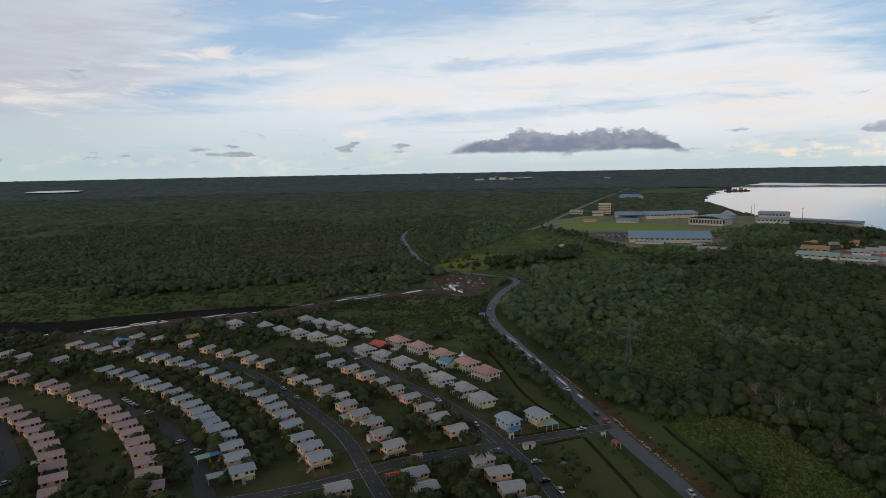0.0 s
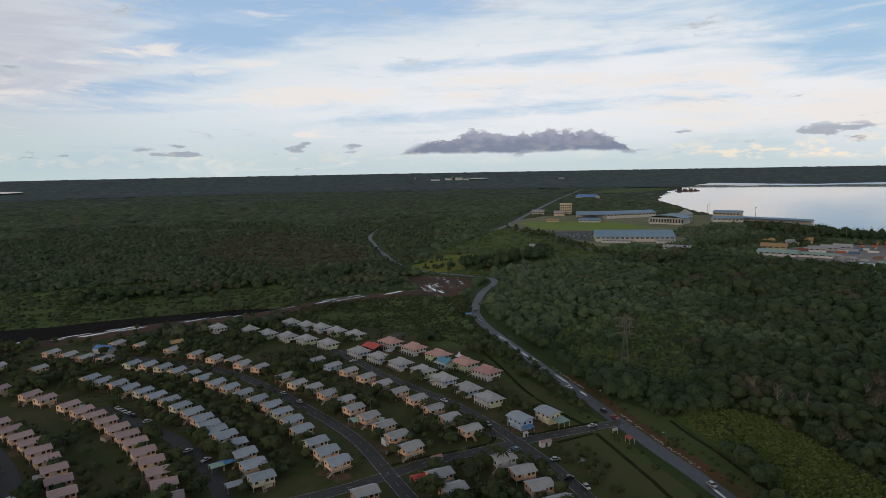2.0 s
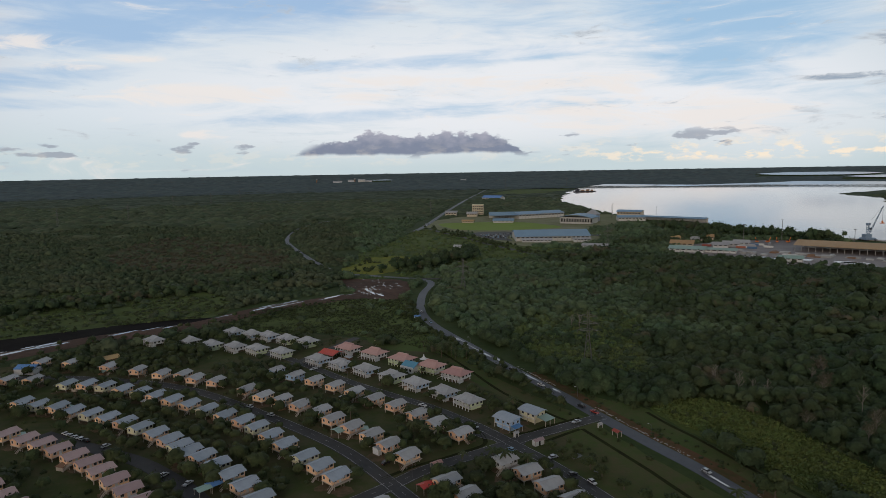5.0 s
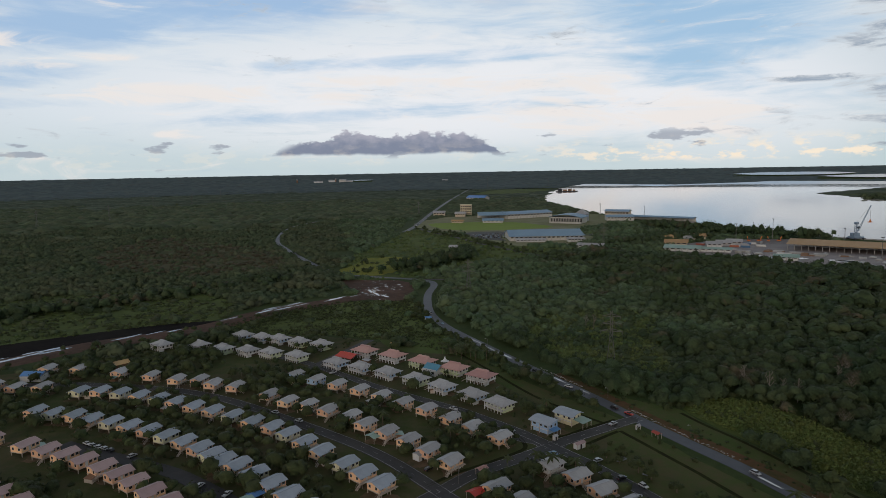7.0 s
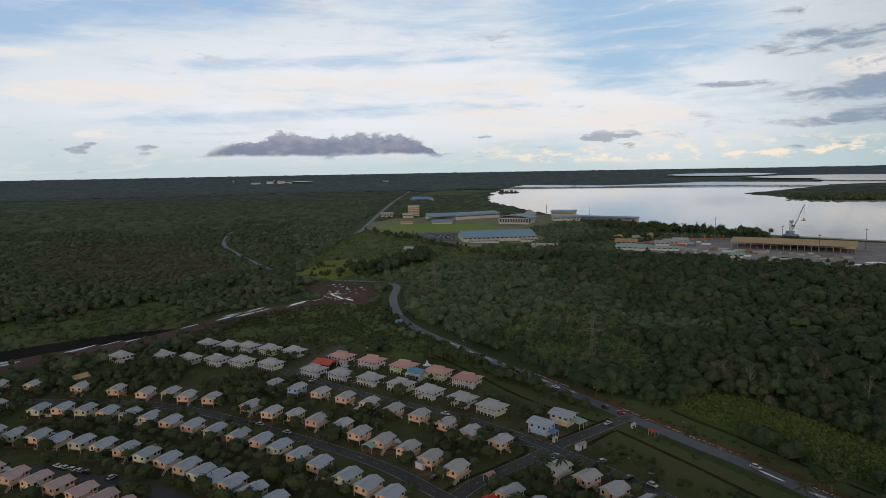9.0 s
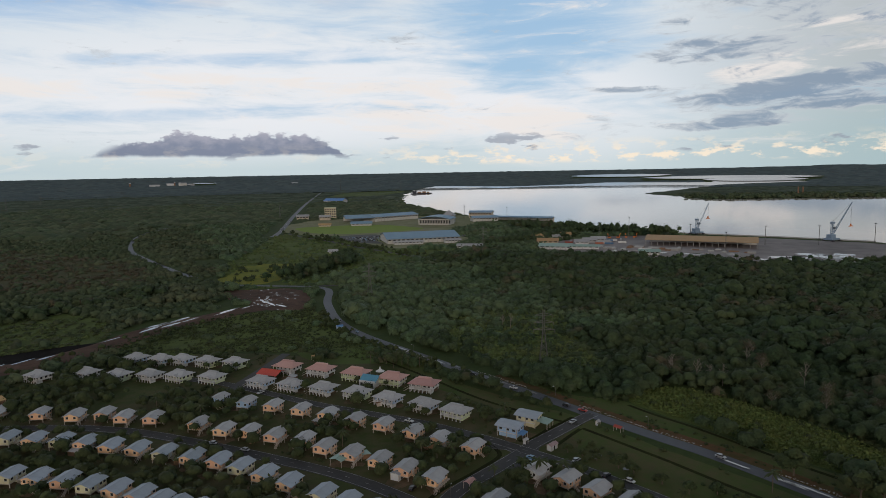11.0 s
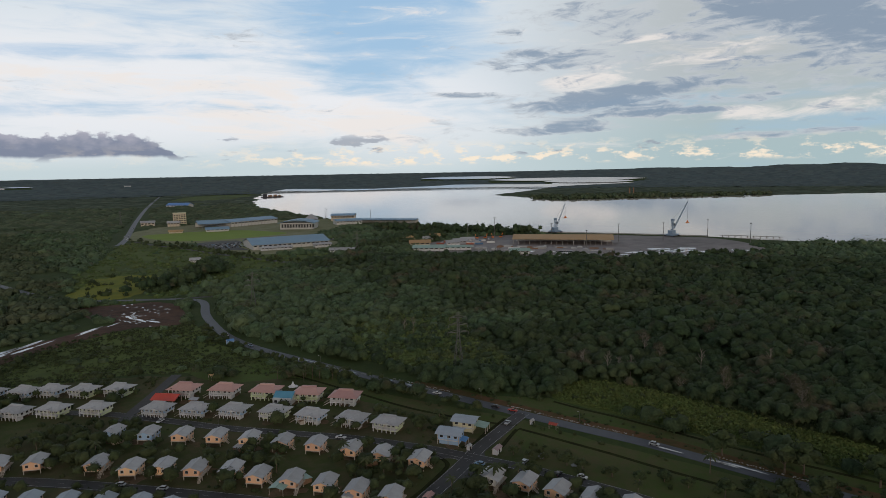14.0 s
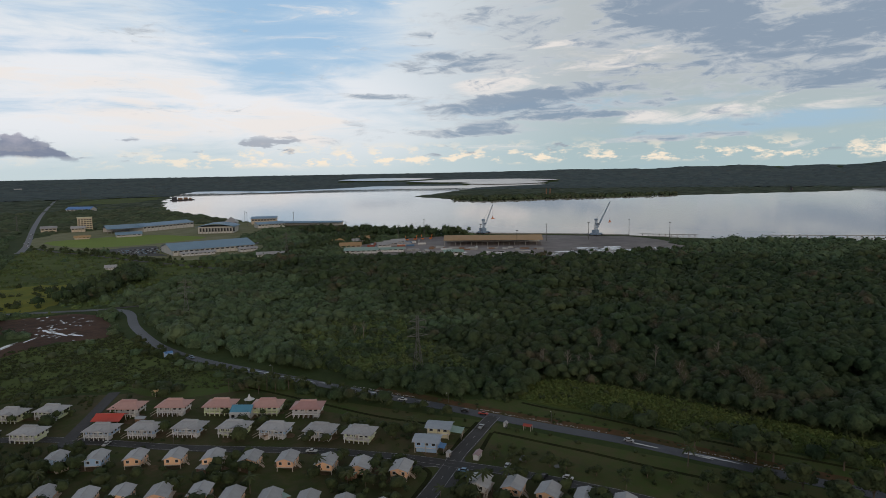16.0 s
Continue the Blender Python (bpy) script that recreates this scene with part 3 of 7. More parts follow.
DRAINS = [
    curve_points([(26.2, 228.2), (28.4, 220.5), (32.3, 205.9), (36.0, 192.2), (38.2, 182), (43, 163), (56, 120)], 4),
    curve_points([(57, 240), (59.5, 227), (64, 211), (68.5, 188), (74, 163), (84, 125)], 4),
    curve_points([(-14, 345), (-4, 310), (6.3, 271), (20.6, 241), (27.8, 231)], 4),
    curve_points([(-13.5, 236), (-11.8, 230), (-11.6, 223.2), (-14.0, 219.6), (-20.3, 216.2), (-29.2, 211.8), (-39, 207.6), (-50, 200.5)], 3),
    curve_points([(29, 239), (22, 236), (13.7, 232.8), (4.5, 228.2), (-1, 228.5)], 3),
    curve_points([(25.2, 228.2), (19.4, 225.2), (9.9, 220.0)], 3),
]

roads = [
    ("road_highway", MAIN, 2.9, M_WET, "damp grey two-lane highway curving through the lowland"),
    ("road_spur", SPUR, 2.4, M_ASPHALT, "narrow grey side road past the mud field"),
    ("road_entry", ENTRY, 2.9, M_ASPHALT, "dark asphalt estate road with white edge lines"),
    ("road_upper", STREET_BC, 2.4, M_ASPHALT, "dark asphalt street between rows of stilt houses"),
    ("road_middle", STREET_BE, 2.7, M_ASPHALT, "dark asphalt street with broken white centre line"),
    ("road_south", STREET_SOUTH, 2.5, M_ASPHALT, "dark asphalt street with white dashes"),
    ("road_lower", STREET_DP, 2.9, M_ASPHALT, "broad dark asphalt street between house rows"),
    ("road_west", STREET_WEST, 3.4, M_ASPHALT, "dark asphalt street beside pink-roofed houses"),
    ("road_lane", LANE_L, 2.4, M_ASPHALT, "narrow asphalt lane with grass verges"),
    ("road_depot", DEPOT_ROAD, 3.6, M_ASPHALT, "grey tree-lined road past the depot halls"),
    ("road_port", PORT_ROAD, 4.2, M_WET, "far straight grey road to the port"),
]
for k, (name, line, half, mat, label) in enumerate(roads):
    z = 0.10 + 0.005 * k
    ob = tagged(ribbon(name, line, [(-half - 0.15, 0.0), (-half, z), (0, z + 0.03), (half, z), (half + 0.15, 0.0)], mat), label, "road", kind="structure")
    if name in ("road_highway", "road_depot", "road_port", "road_spur", "road_lane", "road_lower", "road_west"):
        continue
    # edge lines and centre dashes
    inset = half - 0.28
    for side in (-1, 1):
        ribbon("edge_line", line, [(side * inset - 0.07, z + 0.022), (side * inset + 0.07, z + 0.022)], M_PAINT, ob)
    fine = curve_points(line[:: max(1, len(line) // 60)], 1.5)
    dash_v, dash_f = [], []
    for i in range(0, len(fine) - 2, 4):
        a, b = fine[i], fine[i + 1]
        n = np.array((-(b - a)[1], (b - a)[0])) / np.linalg.norm(b - a) * 0.06
        dash_f.append(tuple(range(len(dash_v), len(dash_v) + 4)))
        dash_v += [(*(a - n), z + 0.045), (*(b - n), z + 0.045), (*(b + n), z + 0.045), (*(a + n), z + 0.045)]
    mesh_object("centre_dashes", dash_v, dash_f, M_PAINT, parent=ob)

# the rounded corners where the upper street leaves the entry road
corner = curve_points([(-16, 231), (-12.7, 226.6), (-8.6, 223.4), (-8.4, 219.6), (-12.6, 215.6), (-18, 212.8)], 1.0)
ob = tagged(sheet("road_corner", np.concatenate([corner, np.array([(-14, 209), (-2, 214), (4, 222), (-4, 226), (-10, 233)])]), 0.092, M_ASPHALT, "dark asphalt junction with rounded corner", "road"))
ob = tagged(ob, "dark asphalt junction with rounded corner", "road", kind="structure")
ribbon("edge_line", offset_line(corner, 0.25)[1:-1], [(-0.09, 0.115), (0.09, 0.115)], M_PAINT, ob)

for line in DRAINS:
    ob = tagged(ribbon("drain", line, [(-0.8, 0.0), (-0.6, 0.16), (-0.5, 0.16), (-0.4, 0.05), (0.4, 0.05), (0.5, 0.16), (0.6, 0.16), (0.8, 0.0)], M_DITCH), "dark overgrown drainage ditch beside the road", "ditch", kind="structure")

# large patches of ground
M_OPEN = material("meadow grass", (0.092, 0.122, 0.034), 0.95, spots=(0.050, 0.068, 0.022), scale=0.05, amount=1.0, bump=0.5, bump_scale=0.5, spec=0.1)
ESTATE = np.array([(-330, 345), (-255, 352), (-215, 362), (-178, 390), (-130, 405), (-85, 395), (-50, 372), (-18, 340), (-4, 312), (8, 272), (22, 242), (30, 232), (36, 205), (46, 170), (58, 110), (-20, 60), (-330, 60)], float)
P_VERGE = curve_points([(-4, 330), (6, 296), (22, 258), (32, 236), (40, 205), (52, 165), (66, 110), (50, 100), (20, 150), (8, 200), (18, 222), (6, 262), (-14, 318)], 5, True)
P_ESTATE = curve_points([tuple(q) for q in ESTATE], 8, True)
P_REED = curve_points([(60, 243), (70, 249), (79, 252), (91, 245), (99, 226), (104, 197), (106, 165), (110, 135), (112, 105), (96, 100), (88, 130), (80, 158), (74, 180), (69.5, 200), (65, 216), (61, 230)], 4, True)
P_FRINGE = P_REED.mean(0) + (P_REED - P_REED.mean(0)) * (1.32, 1.10) + (2.0, 0.0)
P_UNDER = curve_points([(40, 300), (66, 268), (110, 262), (128, 190), (200, 150), (300, 190), (270, 400), (150, 470), (40, 460)], 10, True)
P_EAST = curve_points([(34, 286), (42, 262), (58, 245), (60, 229), (66, 206), (72, 182), (78, 158), (88, 122), (100, 70), (84, 70), (70, 120), (60, 155), (52, 186), (44, 214), (38, 242), (30, 268)], 4, True)
P_YELLOW = curve_points([(-72, 640), (-62, 685), (-38, 738), (2, 730), (10, 695), (-12, 648), (-28, 622), (-54, 614)], 6, True)
P_MUD = curve_points([(-74, 590), (-50, 588), (-22, 580), (-13, 550), (-18, 520), (-28, 492), (-50, 498), (-62, 525), (-72, 560)], 6, True)
P_BROWN = curve_points([(-330, 760), (-370, 900), (-340, 1060), (-250, 960), (-170, 860), (-130, 700), (-190, 625), (-260, 680)], 20, True)
P_RIVER = curve_points([(-420, 402), (-331, 398), (-296, 402), (-272, 416), (-248, 427), (-202, 446), (-164, 453), (-150, 449), (-180, 426), (-220, 406), (-252, 379), (-280, 358), (-310, 353), (-420, 352)], 6, True)
P_MARSH = curve_points([(-420, 400), (-330, 392), (-250, 425), (-180, 452), (-150, 462), (-170, 540), (-260, 580), (-360, 550), (-450, 470)], 12, True)
P_YARD = curve_points([(302, 715), (335, 745), (392, 772), (470, 775), (540, 735), (585, 690), (640, 600), (668, 540), (640, 470), (572, 420), (446, 486), (372, 568), (322, 600), (300, 655)], 14, True)
P_DEPOT = curve_points([(70, 1180), (60, 1100), (110, 930), (150, 800), (210, 790), (275, 850), (290, 960), (400, 1080), (470, 1180), (440, 1300), (200, 1340), (120, 1290)], 20, True)
P_PITCH = curve_points([(88, 1165), (120, 1030), (270, 1030), (262, 1110), (230, 1160), (160, 1180)], 12, True)
P_SCRUB = curve_points([(-130, 405), (-85, 398), (-48, 375), (-14, 345), (-20, 400), (-22, 470), (-18, 500), (-30, 488), (-55, 496), (-90, 490), (-140, 455), (-150, 430)], 8, True)
P_GLADE = curve_points([(36, 330), (52, 292), (66, 300), (62, 335), (48, 352)], 5, True)
P_OPEN = curve_points([(-64, 600), (0, 596), (50, 630), (120, 690), (205, 735), (150, 800), (110, 930), (50, 1060), (-10, 900), (-60, 740)], 12, True)
P_LIGHT = curve_points([(26, 350), (34, 312), (50, 286), (74, 280), (86, 302), (98, 340), (122, 388), (110, 420), (62, 414), (38, 388)], 8, True)
P_FRONT = curve_points([(440, 1265), (375, 1130), (420, 1060), (500, 985), (575, 985), (560, 1060), (490, 1210)], 12, True)
P_QUAY = curve_points([(545, 760), (570, 790), (650, 660), (700, 560), (735, 470), (700, 430), (640, 450), (600, 600), (560, 700)], 10, True)
P_WORKS = curve_points([(1385, 1450), (1560, 1365), (1740, 1320), (1770, 1400), (1600, 1500), (1420, 1540)], 30, True)
P_NORTH = curve_points([(450, 2500), (560, 2440), (740, 2560), (1000, 3080), (860, 3120), (620, 2900)], 60, True)
sheet("ground_estate", P_ESTATE, 0.010, M_LAWN, "green lawns and verges of the housing estate", edge=3.0)
sheet("ground_verge", P_VERGE, 0.030, M_VERGE, "mown grass verge between ditch and highway", edge=2.0)
sheet("ground_lawn", curve_points([(-52, 390), (-16, 382), (-4, 360), (4, 332), (0, 312), (-14, 338), (-44, 354)], 5, True), 0.034, material("bright open lawn", (0.066, 0.104, 0.024), 0.95, spots=(0.070, 0.076, 0.030), scale=0.2, amount=0.9, bump=0.3, bump_scale=2.0, spec=0.1), "open green lawn with palms below the highway", edge=2.0)
sheet("ground_east", P_EAST, 0.032, M_VERGE, "rough grass strip between highway and reeds", edge=1.0)
sheet("ground_reeds", P_REED, 0.040, M_REED, "bright green reed field beside the forest", edge=2.5)
sheet("ground_yellow", P_YELLOW, 0.040, M_YELLOW, "yellow-green meadow among trees", edge=8.0)
sheet("ground_mud", P_MUD, 0.050, M_MUD, "churned reddish mud field with puddles", edge=4.0)
sheet("ground_brown", P_BROWN, 0.040, M_BROWN, "dry brownish scrubland", edge=25.0)
sheet("ground_marsh", P_MARSH, 0.020, M_OPEN, "green marsh along the creek", edge=8.0)
sheet("ground_scrub", P_SCRUB, 0.025, M_OPEN, "open rough grass and low scrub beside the highway", edge=5.0)
sheet("ground_glade", P_GLADE, 0.035, M_REED, "small bright clearing under the pylon", edge=4.0)
sheet("ground_thicket", P_LIGHT, 0.034, M_OPEN, "light green ground under low thicket", edge=5.0)
sheet("ground_open", P_OPEN, 0.022, M_OPEN, "open rough meadow with scattered trees", edge=6.0)
sheet("ground_creek", P_RIVER, 0.050, M_PEAT, "black tidal mud of the creek bed", edge=3.0)
sheet("ground_yard", P_YARD, 0.060, M_YARD, "stained wet concrete container yard of the port", edge=2.0)
sheet("ground_depot", P_DEPOT, 0.030, material("worn depot grass and gravel", (0.230, 0.220, 0.140), 0.95, spots=(0.120, 0.142, 0.060), scale=0.05, amount=1.0, bump=0.3, bump_scale=0.5, spec=0.1), "grass and gravel round the depot halls", edge=10.0)
sheet("ground_pitch", P_PITCH, 0.060, material("sports field grass", (0.190, 0.260, 0.056), 0.95, spots=(0.145, 0.200, 0.045), scale=0.03, amount=0.8, spec=0.1), "bright green mown sports field", edge=2.0)
sheet("ground_north", P_NORTH, 0.060, M_OPEN, "pale open grassland far off by the water", edge=20.0)
TRACK = curve_points([(-308, 351), (-279, 357), (-251, 377), (-217, 405), (-177, 423), (-151, 443), (-129, 470), (-77, 503), (-55, 512)], 6)
tagged(ribbon("road_dirt", TRACK, [(-12.0, 0.055), (-8, 0.22), (6, 0.25), (9.0, 0.055)], M_MUD), "brown earth embankment along the creek", "track", kind="structure")

# the estuary, its far reach and the puddles
ESTUARY = np.array([(1330, 3560), (1240, 3400), (1014, 3066), (860, 2700), (733, 2454), (640, 2180), (529, 1869), (475, 1520), (462, 1330), (472, 1235), (468, 1170), (520, 1075), (520, 949), (555, 855), (560, 775), (634, 655), (680, 560), (690, 490), (720, 410), (762, 345), (800, 262), (900, 60), (1050, -250), (1400, -700), (2600, -800), (3300, 100), (2900, 690), (2734, 784), (2490, 740), (1938, 1098), (1580, 1300), (1330, 1432), (1345, 1520), (1392, 1570), (1400, 1700), (1446, 1850), (1560, 1950), (1819, 2066), (2355, 2423), (2671, 2465), (3050, 2478), (3150, 2640), (2900, 2990), (2683, 2802), (2560, 3000), (2367, 3330), (2050, 3180), (1650, 3090), (1500, 3250), (1420, 3480)], float)
sheet("water_estuary", ESTUARY, 0.20, M_WATER, "wide calm grey river estuary mirroring the sky", "water")


def far_strip(name, a0, a1, d0, d1, mat, label, category):
    """A patch on the climbing far land, between two bearings, narrowing to its ends; d: how far below eye level it shows."""
    n, verts, faces = 24, [], []
    for k in range(n + 1):
        a = radians(a0 + (a1 - a0) * k / n)
        w = 1 - abs(2 * k / n - 1) ** 3
        for e in (0.5 - 0.5 * w, 0.5 + 0.5 * w):
            dip = d0 + (d1 - d0) * e
            s = (dip - DIP0) / (DIP1 - DIP0)
            r = FLAT + (RIM - FLAT) * s
            x, y = CENTRE[0] + r * math.sin(a), CENTRE[1] + r * math.cos(a)
            verts.append((x, y, float(land_height(x, y)) + 4.5))
    for k in range(n):
        faces.append((2 * k + 1, 2 * k, 2 * k + 2, 2 * k + 3))
    tagged(mesh_object(name, verts, faces, mat), label, category, kind="structure")


far_strip("water_reach", 33.5, 42.0, 0.0122, 0.0160, M_WATER, "far river reach shining between woods", "water")
far_strip("water_bend", 39.5, 53.0, 0.0160, 0.0205, M_WATER, "far river bend shining between woods", "water")
far_strip("water_mouth", 44.3, 52.0, 0.0195, 0.0240, M_WATER, "far mouth of the river reach", "water")
far_strip("water_lake", -38.2, -34.2, 0.0190, 0.0215, M_WATER, "far strip of shining water among woods", "water")
far_strip("water_pond", 1.2, 3.2, 0.0143, 0.0153, M_WATER, "far strip of pale water by a factory", "water")


def puddles(name, centres, mat, label, seed):
    rng = np.random.RandomState(seed)
    verts, faces = [], []
    for x, y, rx, ry, a in centres:
        n, i0 = 18, len(verts)
        for k in range(n):
            b = 2 * math.pi * k / n
            r = 0.65 + 0.5 * rng.rand()
            u, v = rx * r * math.cos(b), ry * r * math.sin(b)
            verts.append((x + u * math.cos(a) - v * math.sin(a), y + u * math.sin(a) + v * math.cos(a), 0.262))
        faces.append(tuple(range(i0, i0 + n)))
    tagged(mesh_object(name, verts, faces, mat), label, "puddle", kind="stuff")


rng = np.random.RandomState(5)
mud_pools = [(-44 + rng.randn() * 10, 540 + rng.randn() * 18, 0.4 + 1.5 * rng.rand(), 0.3 + 0.7 * rng.rand(), rng.rand() * 3) for _ in range(64)] + [(-46, 520, 1.6, 9, 0.2), (-40, 510, 1.4, 7, 0.4), (-50, 534, 1.2, 8, 0.1)]
puddles("mud_puddle", mud_pools, M_PUDDLE, "shining rain puddles on churned mud", 1)
creek_pools = []
for k in range(26):
    q = TRACK[min(len(TRACK) - 1, int(rng.rand() * len(TRACK)))]
    creek_pools.append((q[0] + rng.randn() * 2 - 3, q[1] + rng.randn() * 2 + 4, 4 + 8 * rng.rand(), 0.7 + 1.2 * rng.rand(), 0.75))
puddles("creek_puddle", creek_pools, M_PUDDLE, "long shining pools along the creek bank", 2)
yard_pools = [(330 + 260 * rng.rand(), 0, 6 + 14 * rng.rand(), 3 + 5 * rng.rand(), -0.6) for _ in range(46)]
yard_pools = [(x, 868 - 0.75 * x + rng.randn() * 30, a, b * 1.3, c) for x, _, a, b, c in yard_pools]
puddles("yard_puddle", yard_pools, M_PUDDLE, "wide shining rain puddles on the yard", 3)

# bare soil and broken pale edging along the east side of the highway
SOIL = offset_line(MAIN[(MAIN[:, 1] < 300) & (MAIN[:, 1] > 120)], 0.0)
tagged(ribbon("shoulder_soil", SOIL, [(3.2, 0.045), (4.4, 0.05), (6.2, 0.045), (8.2, 0.036)], material("reddish bare soil", (0.115, 0.062, 0.036), 0.95, spots=(0.045, 0.052, 0.02), scale=0.25, amount=1.0, bump=0.3, bump_scale=1.0, spec=0.05)), "reddish bare soil shoulder beside the highway", "shoulder", kind="structure")
rb = np.random.RandomState(17)
rub_v, rub_f = [], []
EDGE = offset_line(MAIN[(MAIN[:, 1] < 330) & (MAIN[:, 1] > 110)], 4.3)
for k in range(420):
    q = EDGE[rb.randint(0, len(EDGE) - 1)]
    w = EDGE[min(len(EDGE) - 1, int(np.argmin(np.abs(EDGE - q).sum(1))) + 1)] - q
    if np.sin(q[1] * 0.09) + 0.6 * np.sin(q[1] * 0.31) < -0.2:
        continue
    q = q + w * rb.rand() + rb.randn(2) * (0.35, 0.35)
    sx, sy, h = 0.10 + 0.34 * rb.rand(), 0.08 + 0.2 * rb.rand(), 0.06 + 0.1 * rb.rand()
    i = len(rub_v)
    rub_v += [(q[0] + dx * sx, q[1] + dy * sy, z) for z in (0.03, h) for dx, dy in ((-1, -1), (1, -0.8), (0.9, 1), (-0.8, 0.9))]
    rub_f += [(i + 4, i + 5, i + 6, i + 7), (i, i + 1, i + 5, i + 4), (i + 1, i + 2, i + 6, i + 5), (i + 2, i + 3, i + 7, i + 6), (i + 3, i, i + 4, i + 7)]
tagged(mesh_object("rubble", rub_v, rub_f, M_CONC), "broken pale concrete edging along the highway", "rubble", kind="stuff")
puddles("flooded_grass", [(16.2, 206, 2.6, 1.5, 0.6), (19.5, 194.5, 1.6, 1.0, 0.2)], material("muddy rain water", (0.055, 0.06, 0.058), 0.35, spots=(0.03, 0.035, 0.03), scale=0.5, amount=0.8, spec=0.35), "shallow flooded patches on the grass", 6)
# Pale flat patches carry the sky's sheen on the wet highway.
SHEEN = MAIN[(MAIN[:, 1] < 420) & (MAIN[:, 1] > 150)]
wet = []
for k in range(11):
    i = rb.randint(1, len(SHEEN) - 1)
    w = SHEEN[i] - SHEEN[i - 1]
    wet.append((SHEEN[i][0] + rb.uniform(-1.6, 1.6), SHEEN[i][1], 3 + 6 * rb.rand(), 0.35 + 0.5 * rb.rand(), math.atan2(w[1], w[0])))
puddles("road_puddle", wet, M_PUDDLE, "pale wet patches standing in for sheen on the highway", 9)
# ---------------------------------------------------------------- stilt houses
WINDOW_MESHES = {}


def window_part(parent, x, y, z, w, h, face):
    """A framed window on a wall with its pane; face: the wall's outward direction, 'x+', 'x-', 'y+' or 'y-'."""
    if (w, h) not in WINDOW_MESHES:
        a, b = w / 2, h / 2
        rings = []
        for (hx, hz), yy in (((a, b), -0.01), ((a, b), -0.07), ((a + 0.07, b + 0.07), -0.07), ((a + 0.07, b + 0.07), 0.02)):
            rings.append([(-hx, yy, -hz), (hx, yy, -hz), (hx, yy, hz), (-hx, yy, hz)])
        verts = [v for ring in rings for v in ring]
        faces = [(4 * k + i, 4 * k + (i + 1) % 4, 4 * k + 4 + (i + 1) % 4, 4 * k + 4 + i) for k in range(3) for i in range(4)]
        fm = bpy.data.meshes.new("window")
        fm.from_pydata(verts, [], faces)
        fm.materials.append(M_WHITE)
        bm = bmesh.new()
        box(bm, -a, a, -0.035, 0.02, -b, b)
        pm = bpy.data.meshes.new("pane")
        bm.to_mesh(pm)
        bm.free()
        pm.materials.append(M_GLASS)
        WINDOW_MESHES[(w, h)] = (fm, pm)
    turn = {"y-": 0, "x+": 90, "y+": 180, "x-": 270}[face]
    ob = new("window", WINDOW_MESHES[(w, h)][0])
    ob.parent = parent
    ob.matrix_basis = pose(x, y, z, 0, 0, turn)
    pane = new("pane", WINDOW_MESHES[(w, h)][1])
    pane.parent = ob
    return ob


def gable_roof(parent, length, width, eave, ridge, mat, over=0.5, notch=0.0):
    """Two ribbed slopes with a ridge cap; notch: one half of the near eave reaches further out over a porch."""
    half, hw = length / 2, width / 2
    pitch = (ridge - eave) / hw
    low = eave - over * pitch
    bm = bmesh.new()
    solid(bm, [(-half, 0, ridge), (half, 0, ridge), (half, hw + over, low), (-half, hw + over, low)], (0, 0, 0.09))
    ext = notch
    out = [(-half, 0, ridge), (-half, -hw - over - ext, low - ext * pitch), (half * 0.15, -hw - over - ext, low - ext * pitch), (half * 0.15, -hw - over, low), (half, -hw - over, low), (half, 0, ridge)]
    solid(bm, out, (0, 0, 0.09))
    part("roof", bm, mat, parent)
    bm = bmesh.new()
    solid(bm, [(-half - 0.03, -0.22, ridge + 0.05), (-half - 0.03, 0, ridge + 0.15), (-half - 0.03, 0.22, ridge + 0.05)], (length + 0.06, 0, 0))
    part("ridge_cap", bm, mat, parent)


def stairs(parent, x, y, z, dx, dy, n=8):
    """An open flight that goes down from (x, y, z) along (dx, dy)."""
    bm = bmesh.new()
    side = Vector((-dy, dx, 0)) * 0.45
    for i in range(n):
        c = Vector((x + dx * 0.26 * (i + 0.5), y + dy * 0.26 * (i + 0.5), z * (1 - (i + 1) / n)))
        m = Matrix.Translation(c) @ Matrix.Rotation(math.atan2(dy, dx), 4, "Z")
        box(bm, -0.14, 0.14, -0.45, 0.45, 0.0, 0.05, 0, m)
    for s in (-1, 1):
        a, b = Vector((x, y, z)) + s * side, Vector((x + dx * 0.26 * n, y + dy * 0.26 * n, 0.0)) + s * side
        bar(bm, a, b, 0.10)
        bar(bm, a + Vector((0, 0, 0.9)), b + Vector((0, 0, 0.9)), 0.06)
    part("stairs", bm, M_POST, parent)


